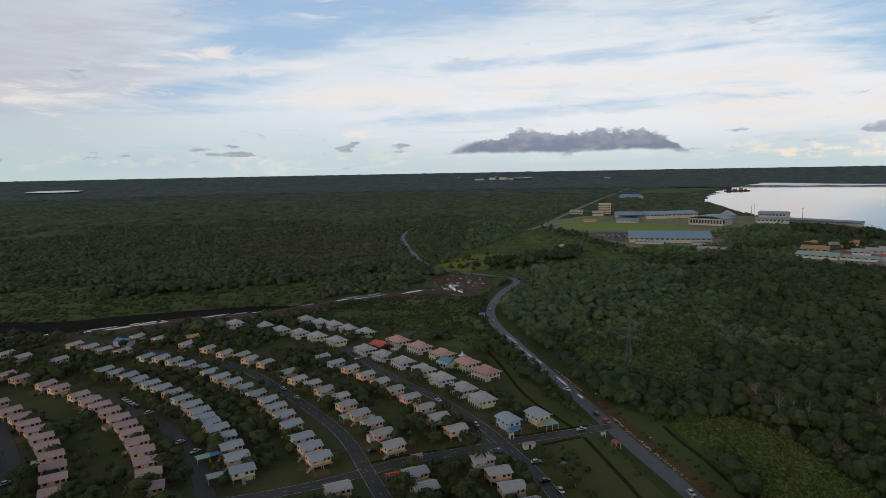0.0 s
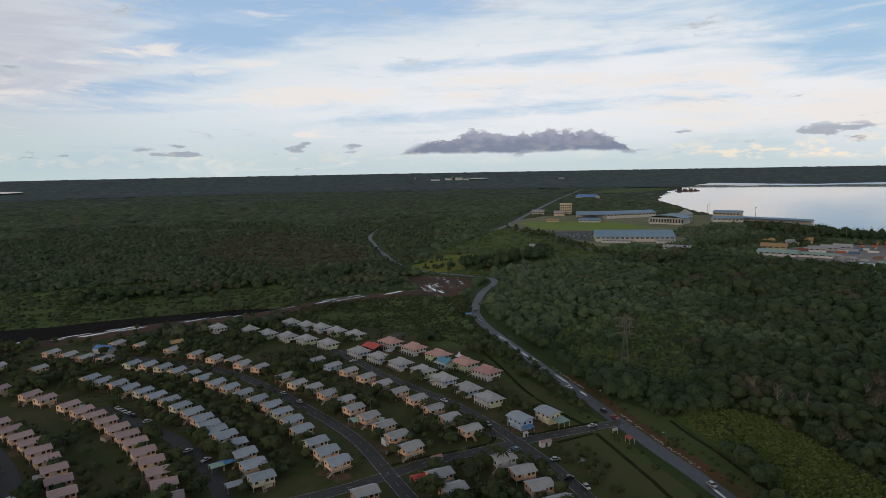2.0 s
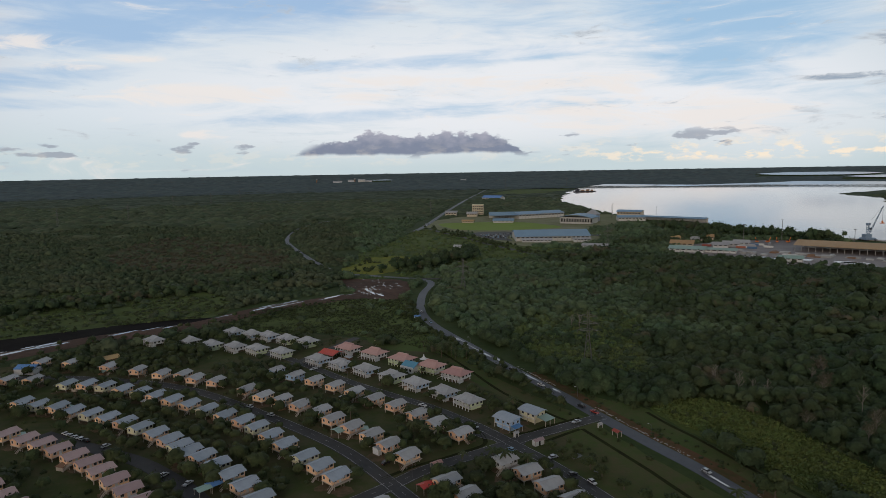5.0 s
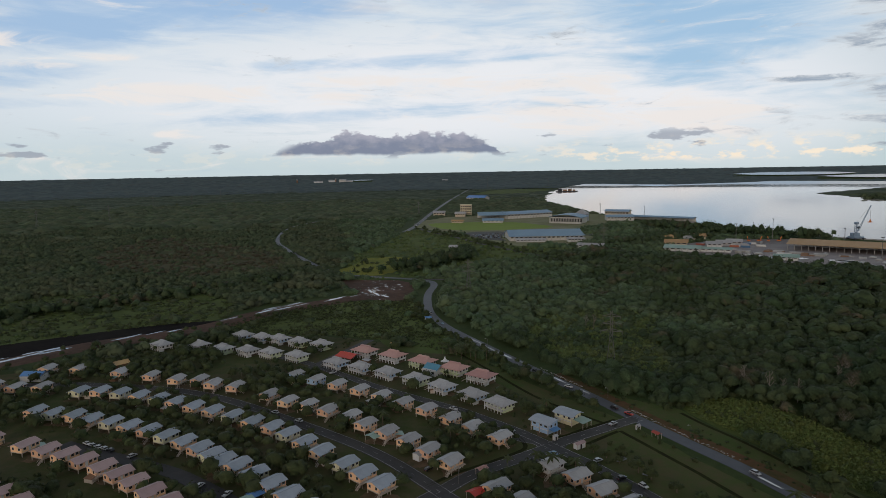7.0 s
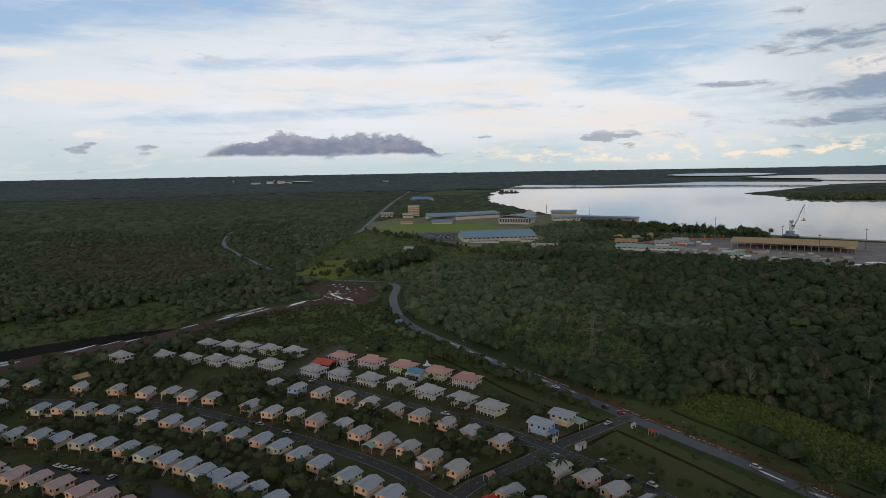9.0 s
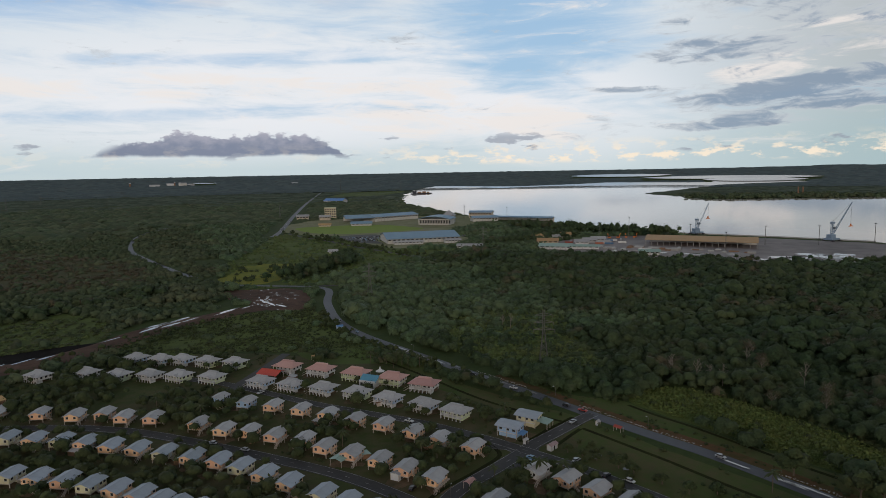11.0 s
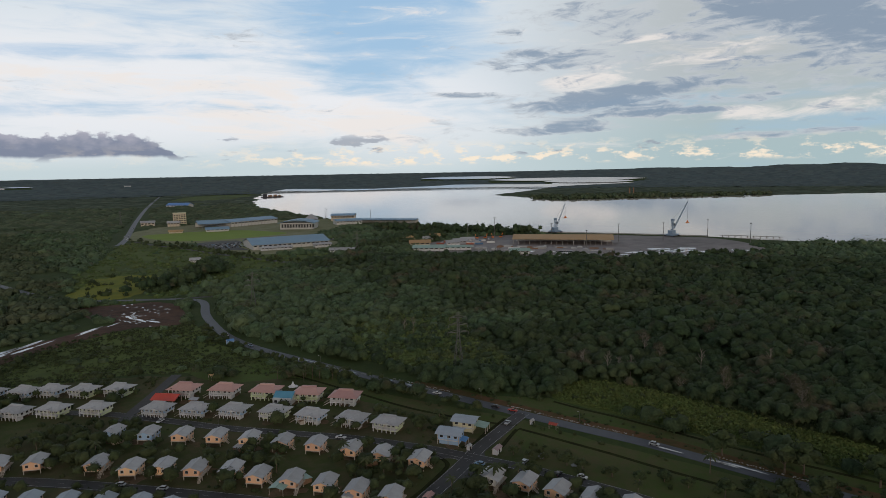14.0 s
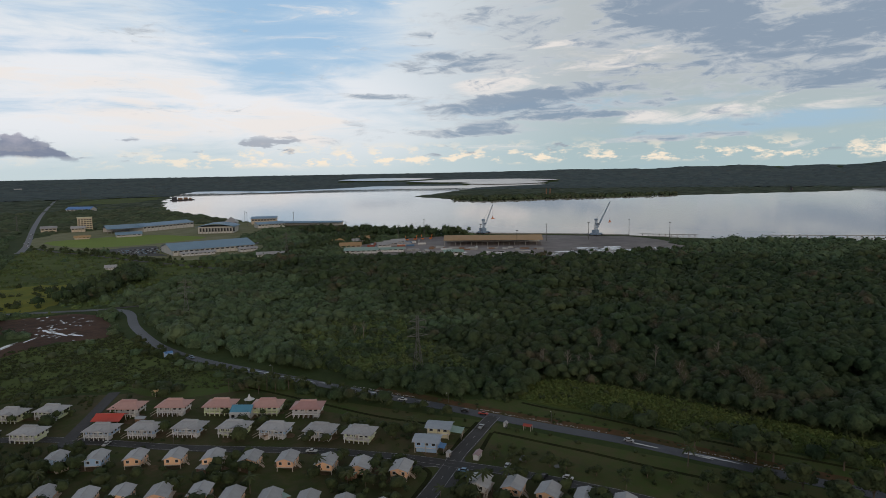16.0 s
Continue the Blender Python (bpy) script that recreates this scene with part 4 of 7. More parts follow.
def small_house(roof_mat, wall_mat, label, flip=False, porch=True):
    """A one-storey timber house on posts; the ridge runs along x."""
    ob = thing("stilt_house", label, "house", "estate houses")
    lx, ly, floor, eave, ridge = 3.5, 2.65, 1.5, 3.55, 4.45
    bm = bmesh.new()
    prof = [(-ly, floor), (ly, floor), (ly, eave), (0, ridge - 0.12), (-ly, eave)]
    solid(bm, [(-lx, y, z) for y, z in prof], (2 * lx, 0, 0))
    part("wall", bm, wall_mat, ob)
    bm = bmesh.new()
    box(bm, -lx - 0.1, lx + 0.1, -ly - (1.0 if porch else 0.1), ly + 0.1, floor - 0.22, floor - 0.003)
    part("floor_deck", bm, M_POST, ob)
    s = -1 if flip else 1
    gable_roof(ob, 8.1, 2 * ly, eave, ridge, roof_mat, 0.55, 0.6 if porch else 0.0)
    posts = [(x, y) for x in (-lx + 0.15, 0, lx - 0.15) for y in (-ly + 0.1, ly - 0.1)]
    for x, y in posts:
        bm = bmesh.new()
        box(bm, x - 0.11, x + 0.11, y - 0.11, y + 0.11, -0.1, floor - 0.2)
        part("post", bm, M_POST, ob)
    if porch:
        for x in (-lx + 0.2, 0.3):
            bm = bmesh.new()
            box(bm, x - 0.07, x + 0.07, -ly - 0.95, -ly - 0.83, -0.1, eave - 0.5)
            part("porch_post", bm, M_POST, ob)
        bm = bmesh.new()
        for z in (0.35, 0.65, 0.95):
            bar(bm, (-lx, -ly - 0.92, floor + z), (0.3, -ly - 0.92, floor + z), 0.05)
        part("railing", bm, M_WHITE, ob)
    else:
        bm = bmesh.new()
        box(bm, 0.6, 2.9, -ly + 0.3, -ly + 2.2, 0.0, floor - 0.23)
        part("lower_store", bm, wall_mat, ob)
    for x in (-2.3, 1.0, 2.6):
        window_part(ob, x, -ly, floor + 1.25, 1.0, 0.9, "y-")
    for x in (-1.8, 1.9):
        window_part(ob, x, ly, floor + 1.25, 1.0, 0.9, "y+")
    for y in (-1.5, 1.4):
        window_part(ob, lx, y, floor + 1.25, 0.9, 0.9, "x+")
        window_part(ob, -lx, y, floor + 1.25, 0.9, 0.9, "x-")
    bm = bmesh.new()
    box(bm, -0.85, 0.0, -ly - 0.05, -ly + 0.02, floor, floor + 1.68)
    part("door", bm, M_WHITE, ob)
    if porch:
        stairs(ob, -lx - 0.1, -ly - 0.5, floor, -1, 0, 7)
    else:
        stairs(ob, -0.4, -ly - 0.1, floor, 0, -1, 7)
    return ob


def large_house(roof_mat, wall_mat, trim_mat, label, closed=False, hip=True):
    """A broad house on tall posts with a veranda and a small front gable; the ridge runs along x, the front faces -y."""
    ob = thing("veranda_house", label, "house", "large estate houses")
    lx, ly, floor, eave, ridge = 4.8, 3.2, 1.55, 3.5, 4.8
    bm = bmesh.new()
    if hip:
        box(bm, -lx, lx, -ly, ly, floor, eave)
    else:
        solid(bm, [(-lx, y, z) for y, z in [(-ly, floor), (ly, floor), (ly, eave), (0, ridge - 0.15), (-ly, eave)]], (2 * lx, 0, 0))
    if closed:
        box(bm, -lx + 0.4, lx - 0.4, -ly + 0.4, ly - 0.4, 0.0, floor - 0.25)
    part("wall", bm, wall_mat, ob)
    bm = bmesh.new()
    box(bm, -lx - 0.1, lx + 0.1, -ly - 1.5, ly + 0.1, floor - 0.25, floor - 0.003)
    part("floor_deck", bm, trim_mat, ob)
    if hip:
        bm = bmesh.new()
        o = 0.95
        low, e, r = eave - 0.25, Vector, 2.6
        A, B, C, D = (-lx - o, -ly - o - 0.6, low), (lx + o, -ly - o - 0.6, low), (lx + o, ly + o, low), (-lx - o, ly + o, low)
        P, Q = (-r, 0, ridge), (r, 0, ridge)
        for face in ([A, B, Q, P], [B, C, Q], [C, D, P, Q], [D, A, P]):
            solid(bm, face, (0, 0, 0.1))
        part("roof", bm, roof_mat, ob)
        bm = bmesh.new()
        solid(bm, [(-r - 0.7, -0.45, ridge - 0.1), (r + 0.7, -0.45, ridge - 0.1), (r + 0.2, 0, ridge + 0.4), (-r - 0.2, 0, ridge + 0.4)], (0, 0.9, 0))
        part("ridge_cap", bm, roof_mat, ob)
    if roof_mat is R_GREY:
        bm = bmesh.new()
        gx, gw, gy = 1.2, 2.2, -ly - 2.0
        gz = eave - 0.05
        for s in (-1, 1):
            solid(bm, [(gx, gy, gz + 0.62), (gx + s * gw, gy, gz - 0.18), (gx + s * gw, -ly + 0.2, gz - 0.18), (gx, -1.9, gz + 0.62)], (0, 0, 0.08))
        part("porch_roof", bm, roof_mat, ob)
        bm = bmesh.new()
        solid(bm, [(gx - gw + 0.3, gy + 0.15, gz - 0.15), (gx + gw - 0.3, gy + 0.15, gz - 0.15), (gx, gy + 0.15, gz + 0.5)], (0, 0.08, 0))
        part("pediment", bm, trim_mat, ob)
    for x in (-4.5, -2.7, -0.9, 0.9, 2.7, 4.5):
        for y in ((-ly - 1.35, -ly + 0.2, ly - 0.2) if not closed else (-ly - 1.35,)):
            bm = bmesh.new()
            top = eave - 0.4 if y < -ly - 1 else floor - 0.2
            box(bm, x - 0.13, x + 0.13, y - 0.13, y + 0.13, -0.1, top)
            part("post", bm, trim_mat, ob)
    bm = bmesh.new()
    for z in (0.3, 0.65, 1.0):
        bar(bm, (-lx, -ly - 1.358, floor + z), (lx, -ly - 1.358, floor + z), 0.07)
    for k in range(23):
        x = -lx + 2 * lx * k / 22
        bar(bm, (x, -ly - 1.358, floor), (x, -ly - 1.358, floor + 1.0), 0.05)
    part("railing", bm, trim_mat, ob)
    for x in (-3.5, -1.5, 1.4, 3.4):
        window_part(ob, x, -ly, 2.5, 1.2, 0.95, "y-")
        window_part(ob, x, ly, 2.5, 1.2, 0.95, "y+")
        if closed:
            window_part(ob, x, -ly + 0.4, 0.75, 1.1, 0.7, "y-")
    for y in (-2.2, 0.2, 2.3):
        window_part(ob, lx, y, 2.5, 1.1, 0.95, "x+")
        window_part(ob, -lx, y, 2.5, 1.1, 0.95, "x-")
    bm = bmesh.new()
    box(bm, -0.5, 0.5, -ly - 0.05, -ly + 0.02, floor, floor + 1.70)
    part("door", bm, M_POST, ob)
    if not closed:
        bm = bmesh.new()
        box(bm, 2.8, 4.6, -ly - 0.5, -ly + 1.6, 0.0, floor - 0.26)
        part("lower_store", bm, trim_mat, ob)
        stairs(ob, -lx - 0.1, -ly - 0.9, floor, -1, 0, 10)
    return ob


HOUSE_SPOTS = []


def place(ob, x, y, turn, first=[]):
    """Puts a house down: the template itself the first time, copies of it afterwards."""
    HOUSE_SPOTS.append((x, y))
    m = pose(x, y, 0, 0, 0, turn)
    if ob not in first:
        first.append(ob)
        ob.matrix_basis = m
        return ob
    return copy_thing(ob, m)


def house_row(kinds, spots, turns):
    """A row of houses; spots: (x, y) pairs, turns: ridge bearing at the two ends of the row."""
    for i, (x, y) in enumerate(spots):
        t = turns[0] + (turns[1] - turns[0]) * i / max(1, len(spots) - 1)
        place(kinds[i % len(kinds)], x, y, t + random.uniform(-2, 2))


HOUSE_SPOTS += [(-71.0, 342.0), (-66, 338), (-30.9, 311.3), (-0.9, 234.6), (10.3, 240.3), (-49.6, 220.0), (-63.0, 238.5), (4.0, 236.5)]
H_PINK = small_house(R_PINK, M_PEACH, "peach timber stilt house with faded pink-brown roof", porch=False)
H_PINK2 = small_house(R_PINK, M_PEACH, "peach timber stilt house with pink-brown roof and porch")
H_BLUE = small_house(R_BLUE, M_PEACH, "peach timber stilt house with blue-grey roof and porch")
H_BLUE2 = small_house(R_BLUE, M_CREAM, "cream timber stilt house with blue-grey roof", porch=False)
H_GREY = small_house(R_GREY, M_PEACH, "peach timber stilt house with weathered grey roof", porch=False)
H_GREY2 = small_house(R_GREY, M_PEACH, "peach timber stilt house with grey roof and porch")
H_SKY = small_house(R_GREY, M_SKYBLUE, "pale blue timber stilt house with grey roof", porch=False)
H_SKY2 = small_house(R_GREY, M_WHITE, "white timber stilt house with grey roof and porch")
L_WHITE = large_house(R_GREY, M_SKYBLUE, M_WHITE, "large pale blue veranda house with grey roof on white posts")
L_LIME = large_house(R_GREY, M_LIME, M_WHITE, "large pale green veranda house with grey roof", closed=True)
L_PALE = large_house(R_GREY, M_WHITE, M_WHITE, "large white veranda house with grey roof on posts")
L_ROSE = large_house(R_ROSE, M_WHITE, M_WHITE, "large white house with salmon pink hipped roof", hip=True)
L_ROSE2 = large_house(R_ROSE, M_WHITE, M_LIME, "two-storey white house with salmon pink hipped roof", closed=True, hip=True)

house_row([H_GREY, H_GREY2], [(-270.6, 313.6), (-257.3, 308.5), (-233.2, 304.4)], (74, 72))
house_row([H_GREY, H_GREY2], [(-245.0, 333.1), (-232.7, 328.7), (-221.0, 323.4), (-209.1, 321.5)], (72, 70))
house_row([H_GREY2, H_GREY], [(-218.8, 351.6), (-202.9, 347.5), (-180.8, 337.2), (-164.0, 328.0), (-150.7, 319.8), (-139.9, 316.7), (-132.6, 309.5), (-122.0, 303.4)], (76, 64))
house_row([H_GREY2, H_GREY, H_GREY], [(-105.8, 289.4), (-97.4, 279.0), (-89.0, 273.2), (-80.9, 265.5), (-72.0, 257.3), (-66.6, 248.0), (-59.4, 239.0), (-52.3, 230.0), (-46.5, 220.6), (-40.8, 210.9)], (54, 38))
house_row([H_SKY, H_SKY], [(-96.6, 314.7), (-86.5, 305.4)], (54, 52))
house_row([H_GREY, H_GREY, H_GREY2, H_GREY], [(-77.0, 296.4), (-67.4, 287.2), (-58.7, 277.6), (-50.4, 267.5), (-42.0, 258.3), (-34.2, 247.0), (-27.9, 237.2), (-20.2, 226.0)], (50, 34))
house_row([H_GREY, H_GREY2], [(-51.8, 179.4), (-30.1, 190.9), (-25.8, 181.4)], (32, 32))
house_row([H_SKY2, H_GREY, H_GREY2, H_GREY], [(-9.7, 201.9), (-4.2, 193.0), (0.0, 183.5), (4.6, 173.7), (9.2, 164.0)], (24, 22))
house_row([H_BLUE, H_BLUE2, H_BLUE], [(-198.2, 289.0), (-189.6, 284.3), (-180.4, 280.3), (-172.2, 274.7), (-163.3, 269.6), (-155.0, 264.2), (-146.4, 258.1), (-138.7, 251.5), (-131.2, 244.9), (-124.4, 238.0), (-119.3, 231.6), (-114.8, 226.5), (-109.2, 221.6), (-103.1, 214.5), (-97.2, 206.6), (-91.5, 198.4), (-85.8, 189.2)], (68, 36))
house_row([H_BLUE2, H_BLUE], [(-189.6, 311.1), (-180.4, 309.5), (-170.7, 304.9), (-161.4, 299.3), (-152.0, 293.8), (-143.7, 288.0)], (68, 60))
house_row([H_BLUE, H_BLUE, H_BLUE2], [(-135.2, 280.8), (-126.5, 274.1), (-117.7, 266.7), (-109.2, 259.1), (-101.1, 252.1), (-94.9, 244.4), (-88.6, 235.7), (-82.6, 226.9), (-74.6, 215.5), (-69.3, 207.9), (-63.9, 200.1)], (58, 38))
house_row([H_PINK, H_PINK, H_PINK2], [(-241.9, 278.8), (-231.1, 274.1), (-211.8, 266.5), (-201.9, 261.4), (-186.5, 253.2), (-177.3, 247.2), (-169.1, 241.7), (-161.2, 235.6), (-153.1, 229.1), (-146.0, 222.6), (-139.6, 215.9), (-132.8, 208.3), (-126.4, 200.9), (-120.2, 192.9), (-114.6, 184.9), (-108.9, 176.3)], (72, 28))
house_row([H_PINK], [(-231.6, 250.1), (-215.2, 241.9), (-202.9, 234.0), (-193.2, 227.5), (-185.1, 221.5), (-177.5, 215.9), (-170.3, 209.4), (-163.0, 202.5), (-155.7, 195.1), (-149.1, 187.2), (-143.0, 179.3), (-136.8, 171.0), (-131.2, 161.9)], (62, 32))
for kind, x, y in ((L_PALE, -173.5, 387.0), (L_PALE, -152.5, 382.0), (L_LIME, -138.0, 371.5), (L_PALE, -124.0, 364.5), (L_LIME, -111.3, 357.6), (L_LIME, -97.1, 348.2)):
    place(kind, x, y, -48)
for kind, x, y in ((L_WHITE, -131.0, 399.0), (L_WHITE, -119.2, 391.0), (L_WHITE, -109.0, 385.5), (L_LIME, -97.5, 376.1), (L_LIME, -85.0, 367.8)):
    place(kind, x, y, -50)
for kind, x, y in ((L_WHITE, -77.1, 331.1), (L_WHITE, -65.1, 320.7), (L_WHITE, -52.9, 309.7), (L_LIME, -41.0, 297.4), (L_WHITE, -31.0, 285.0), (L_WHITE, -20.1, 271.6), (L_LIME, -11.5, 259.2)):
    place(kind, x, y, -48 - 1.2 * (x + 74) / 8)
for kind, x, y in ((L_ROSE, -62.2, 348.2), (L_ROSE, -48.3, 336.0), (L_ROSE2, -34.7, 322.5), (L_ROSE2, -21.5, 308.3), (L_ROSE, -11.2, 294.4)):
    place(kind, x, y, -46).matrix_basis = pose(x, y, 0, 0, 0, -46) @ Matrix.Scale(1.1, 4)
# ---------------------------------------------------------------- trees and forest
def ico(level):
    bm = bmesh.new()
    bmesh.ops.create_icosphere(bm, subdivisions=max(level, 1), radius=1.0)
    v = np.array([tuple(q.co) for q in bm.verts])
    f = np.array([[q.index for q in g.verts] for g in bm.faces])
    bm.free()
    return v, f


def crown_shape(level, seed, cut=-0.35, lump=0.35, freq=1.7):
    """A lumpy crown of unit radius, open below."""
    v, f = ico(level)
    out = v.copy()
    for i, q in enumerate(v):
        n = noise.noise(Vector(q) * freq + Vector((seed * 7.3, 0, 0))) + 0.5 * noise.noise(Vector(q) * freq * 2.3 + Vector((0, seed * 3.1, 0)))
        out[i] = q * (1 + lump * n)
    keep = (v[f][:, :, 2].mean(1) > cut)
    f = f[keep]
    used = np.unique(f)
    remap = np.full(len(v), -1)
    remap[used] = np.arange(len(used))
    return out[used], remap[f]


def leaf_shape(seed, count, size):
    """Small leaf sprays scattered over a unit crown."""
    r = np.random.RandomState(seed)
    d = r.randn(count, 3)
    d[:, 2] = np.abs(d[:, 2]) * 0.9 - 0.25
    d /= np.linalg.norm(d, axis=1)[:, None]
    c = d * (0.80 + 0.32 * r.rand(count))[:, None]
    a = r.randn(count, 3)
    a -= (a * d).sum(1)[:, None] * d * 0.7
    a /= np.linalg.norm(a, axis=1)[:, None]
    b = np.cross(d, a)
    s = size * (0.6 + 0.8 * r.rand(count))[:, None]
    v = np.stack([c - a * s, c - b * s * 0.6, c + a * s, c + b * s * 0.6], 1).reshape(-1, 3)
    f = np.arange(4 * count).reshape(-1, 4)
    return v, np.concatenate([f[:, [0, 1, 2]], f[:, [0, 2, 3]]])


def scatter_mesh(name, shapes, spots, mat, label, category, smooth_shade=True):
    """One mesh of many crowns. spots: rows of x, y, z, radius, height scale, turn, shape."""
    vs, fs, base = [], [], 0
    for k, (sv, sf) in enumerate(shapes):
        rows = spots[spots[:, 6].astype(int) == k]
        if not len(rows):
            continue
        c, s = np.cos(rows[:, 5]), np.sin(rows[:, 5])
        x = (sv[None, :, 0] * c[:, None] - sv[None, :, 1] * s[:, None]) * rows[:, 3:4] + rows[:, 0:1]
        y = (sv[None, :, 0] * s[:, None] + sv[None, :, 1] * c[:, None]) * rows[:, 3:4] + rows[:, 1:2]
        z = sv[None, :, 2] * rows[:, 4:5] + rows[:, 2:3]
        vs.append(np.stack([x, y, z], -1).reshape(-1, 3))
        fs.append((sf[None] + (np.arange(len(rows)) * len(sv))[:, None, None] + base).reshape(-1, 3))
        base += len(rows) * len(sv)
    v, f = np.concatenate(vs), np.concatenate(fs)
    me = bpy.data.meshes.new(name)
    me.vertices.add(len(v))
    me.vertices.foreach_set("co", v.astype(np.float32).ravel())
    me.loops.add(f.size)
    me.loops.foreach_set("vertex_index", f.astype(np.int32).ravel())
    me.polygons.add(len(f))
    me.polygons.foreach_set("loop_start", np.arange(0, f.size, 3, dtype=np.int32))
    me.polygons.foreach_set("use_smooth", np.full(len(f), smooth_shade))
    me.materials.append(mat)
    me.update(calc_edges=True)
    return tagged(new(name, me), label, category, kind="stuff")


def jittered(spacing, x0, x1, y0, y1, seed):
    r = np.random.RandomState(seed)
    gx, gy = np.meshgrid(np.arange(x0, x1, spacing), np.arange(y0, y1, spacing))
    p = np.stack([gx.ravel(), gy.ravel()], 1)
    return p + (r.rand(*p.shape) - 0.5) * spacing * 0.95


CLEAR = [P_ESTATE, P_REED, P_YELLOW, P_MUD, P_RIVER, P_YARD, P_DEPOT, P_NORTH, ESTUARY, P_VERGE, P_GLADE, P_FRONT, P_QUAY, P_WORKS, P_EAST]


FAR_WATERS = ((33.5, 42.0, 0.0122, 0.0160), (39.5, 53.0, 0.0160, 0.0205), (44.3, 52.0, 0.0195, 0.0236), (-38.2, -34.2, 0.0190, 0.0215), (1.2, 3.2, 0.0125, 0.0160))


def open_forest(pts, r0, r1, sparse=()):
    d = pts - CENTRE
    r, a = np.hypot(*d.T), np.degrees(np.arctan2(d[:, 0], d[:, 1]))
    # the stands run into one another in ragged tongues
    r = r * (1 + 0.22 * np.array([noise.noise((x * 0.006, y * 0.006, 4.0)) + 0.5 * noise.noise((x * 0.02, y * 0.02, 6.0)) for x, y in pts]))
    ok = (r >= r0) & ((r < r1) | (r1 > 3000)) & (np.hypot(*d.T) < 3345) & (a > -46) & (a < 86)
    pts = pts[ok]
    ok = np.ones(len(pts), bool)
    plan = unfold(pts)
    for poly in CLEAR:
        ok &= ~inside(poly, plan)
    if r0 < 2000:
        ok &= ~near_line(MAIN[MAIN[:, 1] < 600][::2], pts, 11) & ~near_line(MAIN[MAIN[:, 1] >= 594][::2], pts, 5) & ~near_line(SPUR[::2], pts, 5) & ~near_line(TRACK[::2], pts, 20)
    ok &= ~near_line(PORT_ROAD[::2], pts, 22) & ~near_line(DEPOT_ROAD[::2], pts, 9)
    if r1 > 3000:
        # keep the far waters open
        d = pts - CENTRE
        r, a = np.hypot(*d.T), np.degrees(np.arctan2(d[:, 0], d[:, 1]))
        dip = DIP0 + (DIP1 - DIP0) * np.clip((r - FLAT) / (RIM - FLAT), 0, 1)
        for a0, a1, d0, d1 in FAR_WATERS:
            ok &= ~((a > a0 - 0.5) & (a < a1 + 0.5) & (dip > d0 - 0.0004) & (dip < d1 + 0.0026))
    chance = np.random.RandomState(3).rand(len(pts))
    for poly, keep in ((P_BROWN, 0.45), (P_MARSH, 0.12), (P_SCRUB, 0.08), (P_OPEN, 0.10), (P_LIGHT, 0.40)):
        ok &= ~inside(poly, pts) | (chance < keep)
    return pts[ok]


def woods(name, spacing, r0, r1, shapes, size, tall, mat, label, seed, squat=1.0, side=0, border=-60, west=-9999):
    p = open_forest(jittered(spacing, CENTRE[0] - r1, CENTRE[0] + r1, CENTRE[1] - 0.2 * r1, CENTRE[1] + r1, seed), r0, r1)
    if side:
        p = p[(p[:, 0] - border + 14 * np.sin(p[:, 1] * 0.05)) * side > 0]
    p = p[p[:, 0] > west]
    r = np.random.RandomState(seed + 1)
    n = len(p)
    grow = np.array([noise.noise((x * 0.012, y * 0.012, 5.0)) for x, y in p])
    rad = size * (0.65 + 0.7 * r.rand(n)) * (1 + 0.25 * grow)
    h = tall * (0.7 + 0.55 * r.rand(n)) * (1 + 0.45 * grow)
    h *= 1 + 0.5 * np.array([noise.noise((x * 0.045, y * 0.045, 7.0)) for x, y in p])
    thin = inside(P_BROWN, p) | inside(P_MARSH, p) | inside(P_SCRUB, p) | inside(P_OPEN, p) | inside(P_LIGHT, p)
    h[thin] *= 0.5
    rad[thin] *= 0.8
    # low bright thickets among the taller stands, and here and there a large old tree
    low = np.array([noise.noise((x * 0.021, y * 0.021, 9.0)) for x, y in p]) < -0.16
    h[low] *= 0.5
    rad[low] *= 0.8
    old = r.rand(n) > 0.95
    h[old] *= 1.25
    rad[old] *= 1.45
    z = land_height(p[:, 0], p[:, 1]) + h - rad * 0.6 * squat
    spots = np.c_[p, z, rad, rad * squat * (0.66 + 0.40 * r.rand(n)), r.rand(n) * 6.28, r.randint(0, len(shapes), n)]
    return scatter_mesh(name, shapes, spots, mat, label, "forest")


def canopy_crown(seed, level, leaves, leaf, lump=0.5, freq=1.5):
    """A forest crown: one uneven dome, lumpy at two scales, with leaf sprays standing off it."""
    v1, f1 = crown_shape(level, seed, -0.3, lump, freq)
    v2, f2 = leaf_shape(seed * 11, leaves, leaf)
    # the sprays follow the same lumps as the dome
    c = v2.reshape(-1, 4, 3).mean(1)
    d = c / np.linalg.norm(c, axis=1)[:, None]
    grow = np.array([1 + lump * (noise.noise(Vector(q) * freq + Vector((seed * 7.3, 0, 0))) + 0.5 * noise.noise(Vector(q) * freq * 2.3 + Vector((0, seed * 3.1, 0)))) for q in d])
    v2 = (v2.reshape(-1, 4, 3) + (c * (grow * 1.02 - 1)[:, None])[:, None, :]).reshape(-1, 3)
    return np.concatenate([v1 * 0.83, v2]), np.concatenate([f1, f2 + len(v1)])


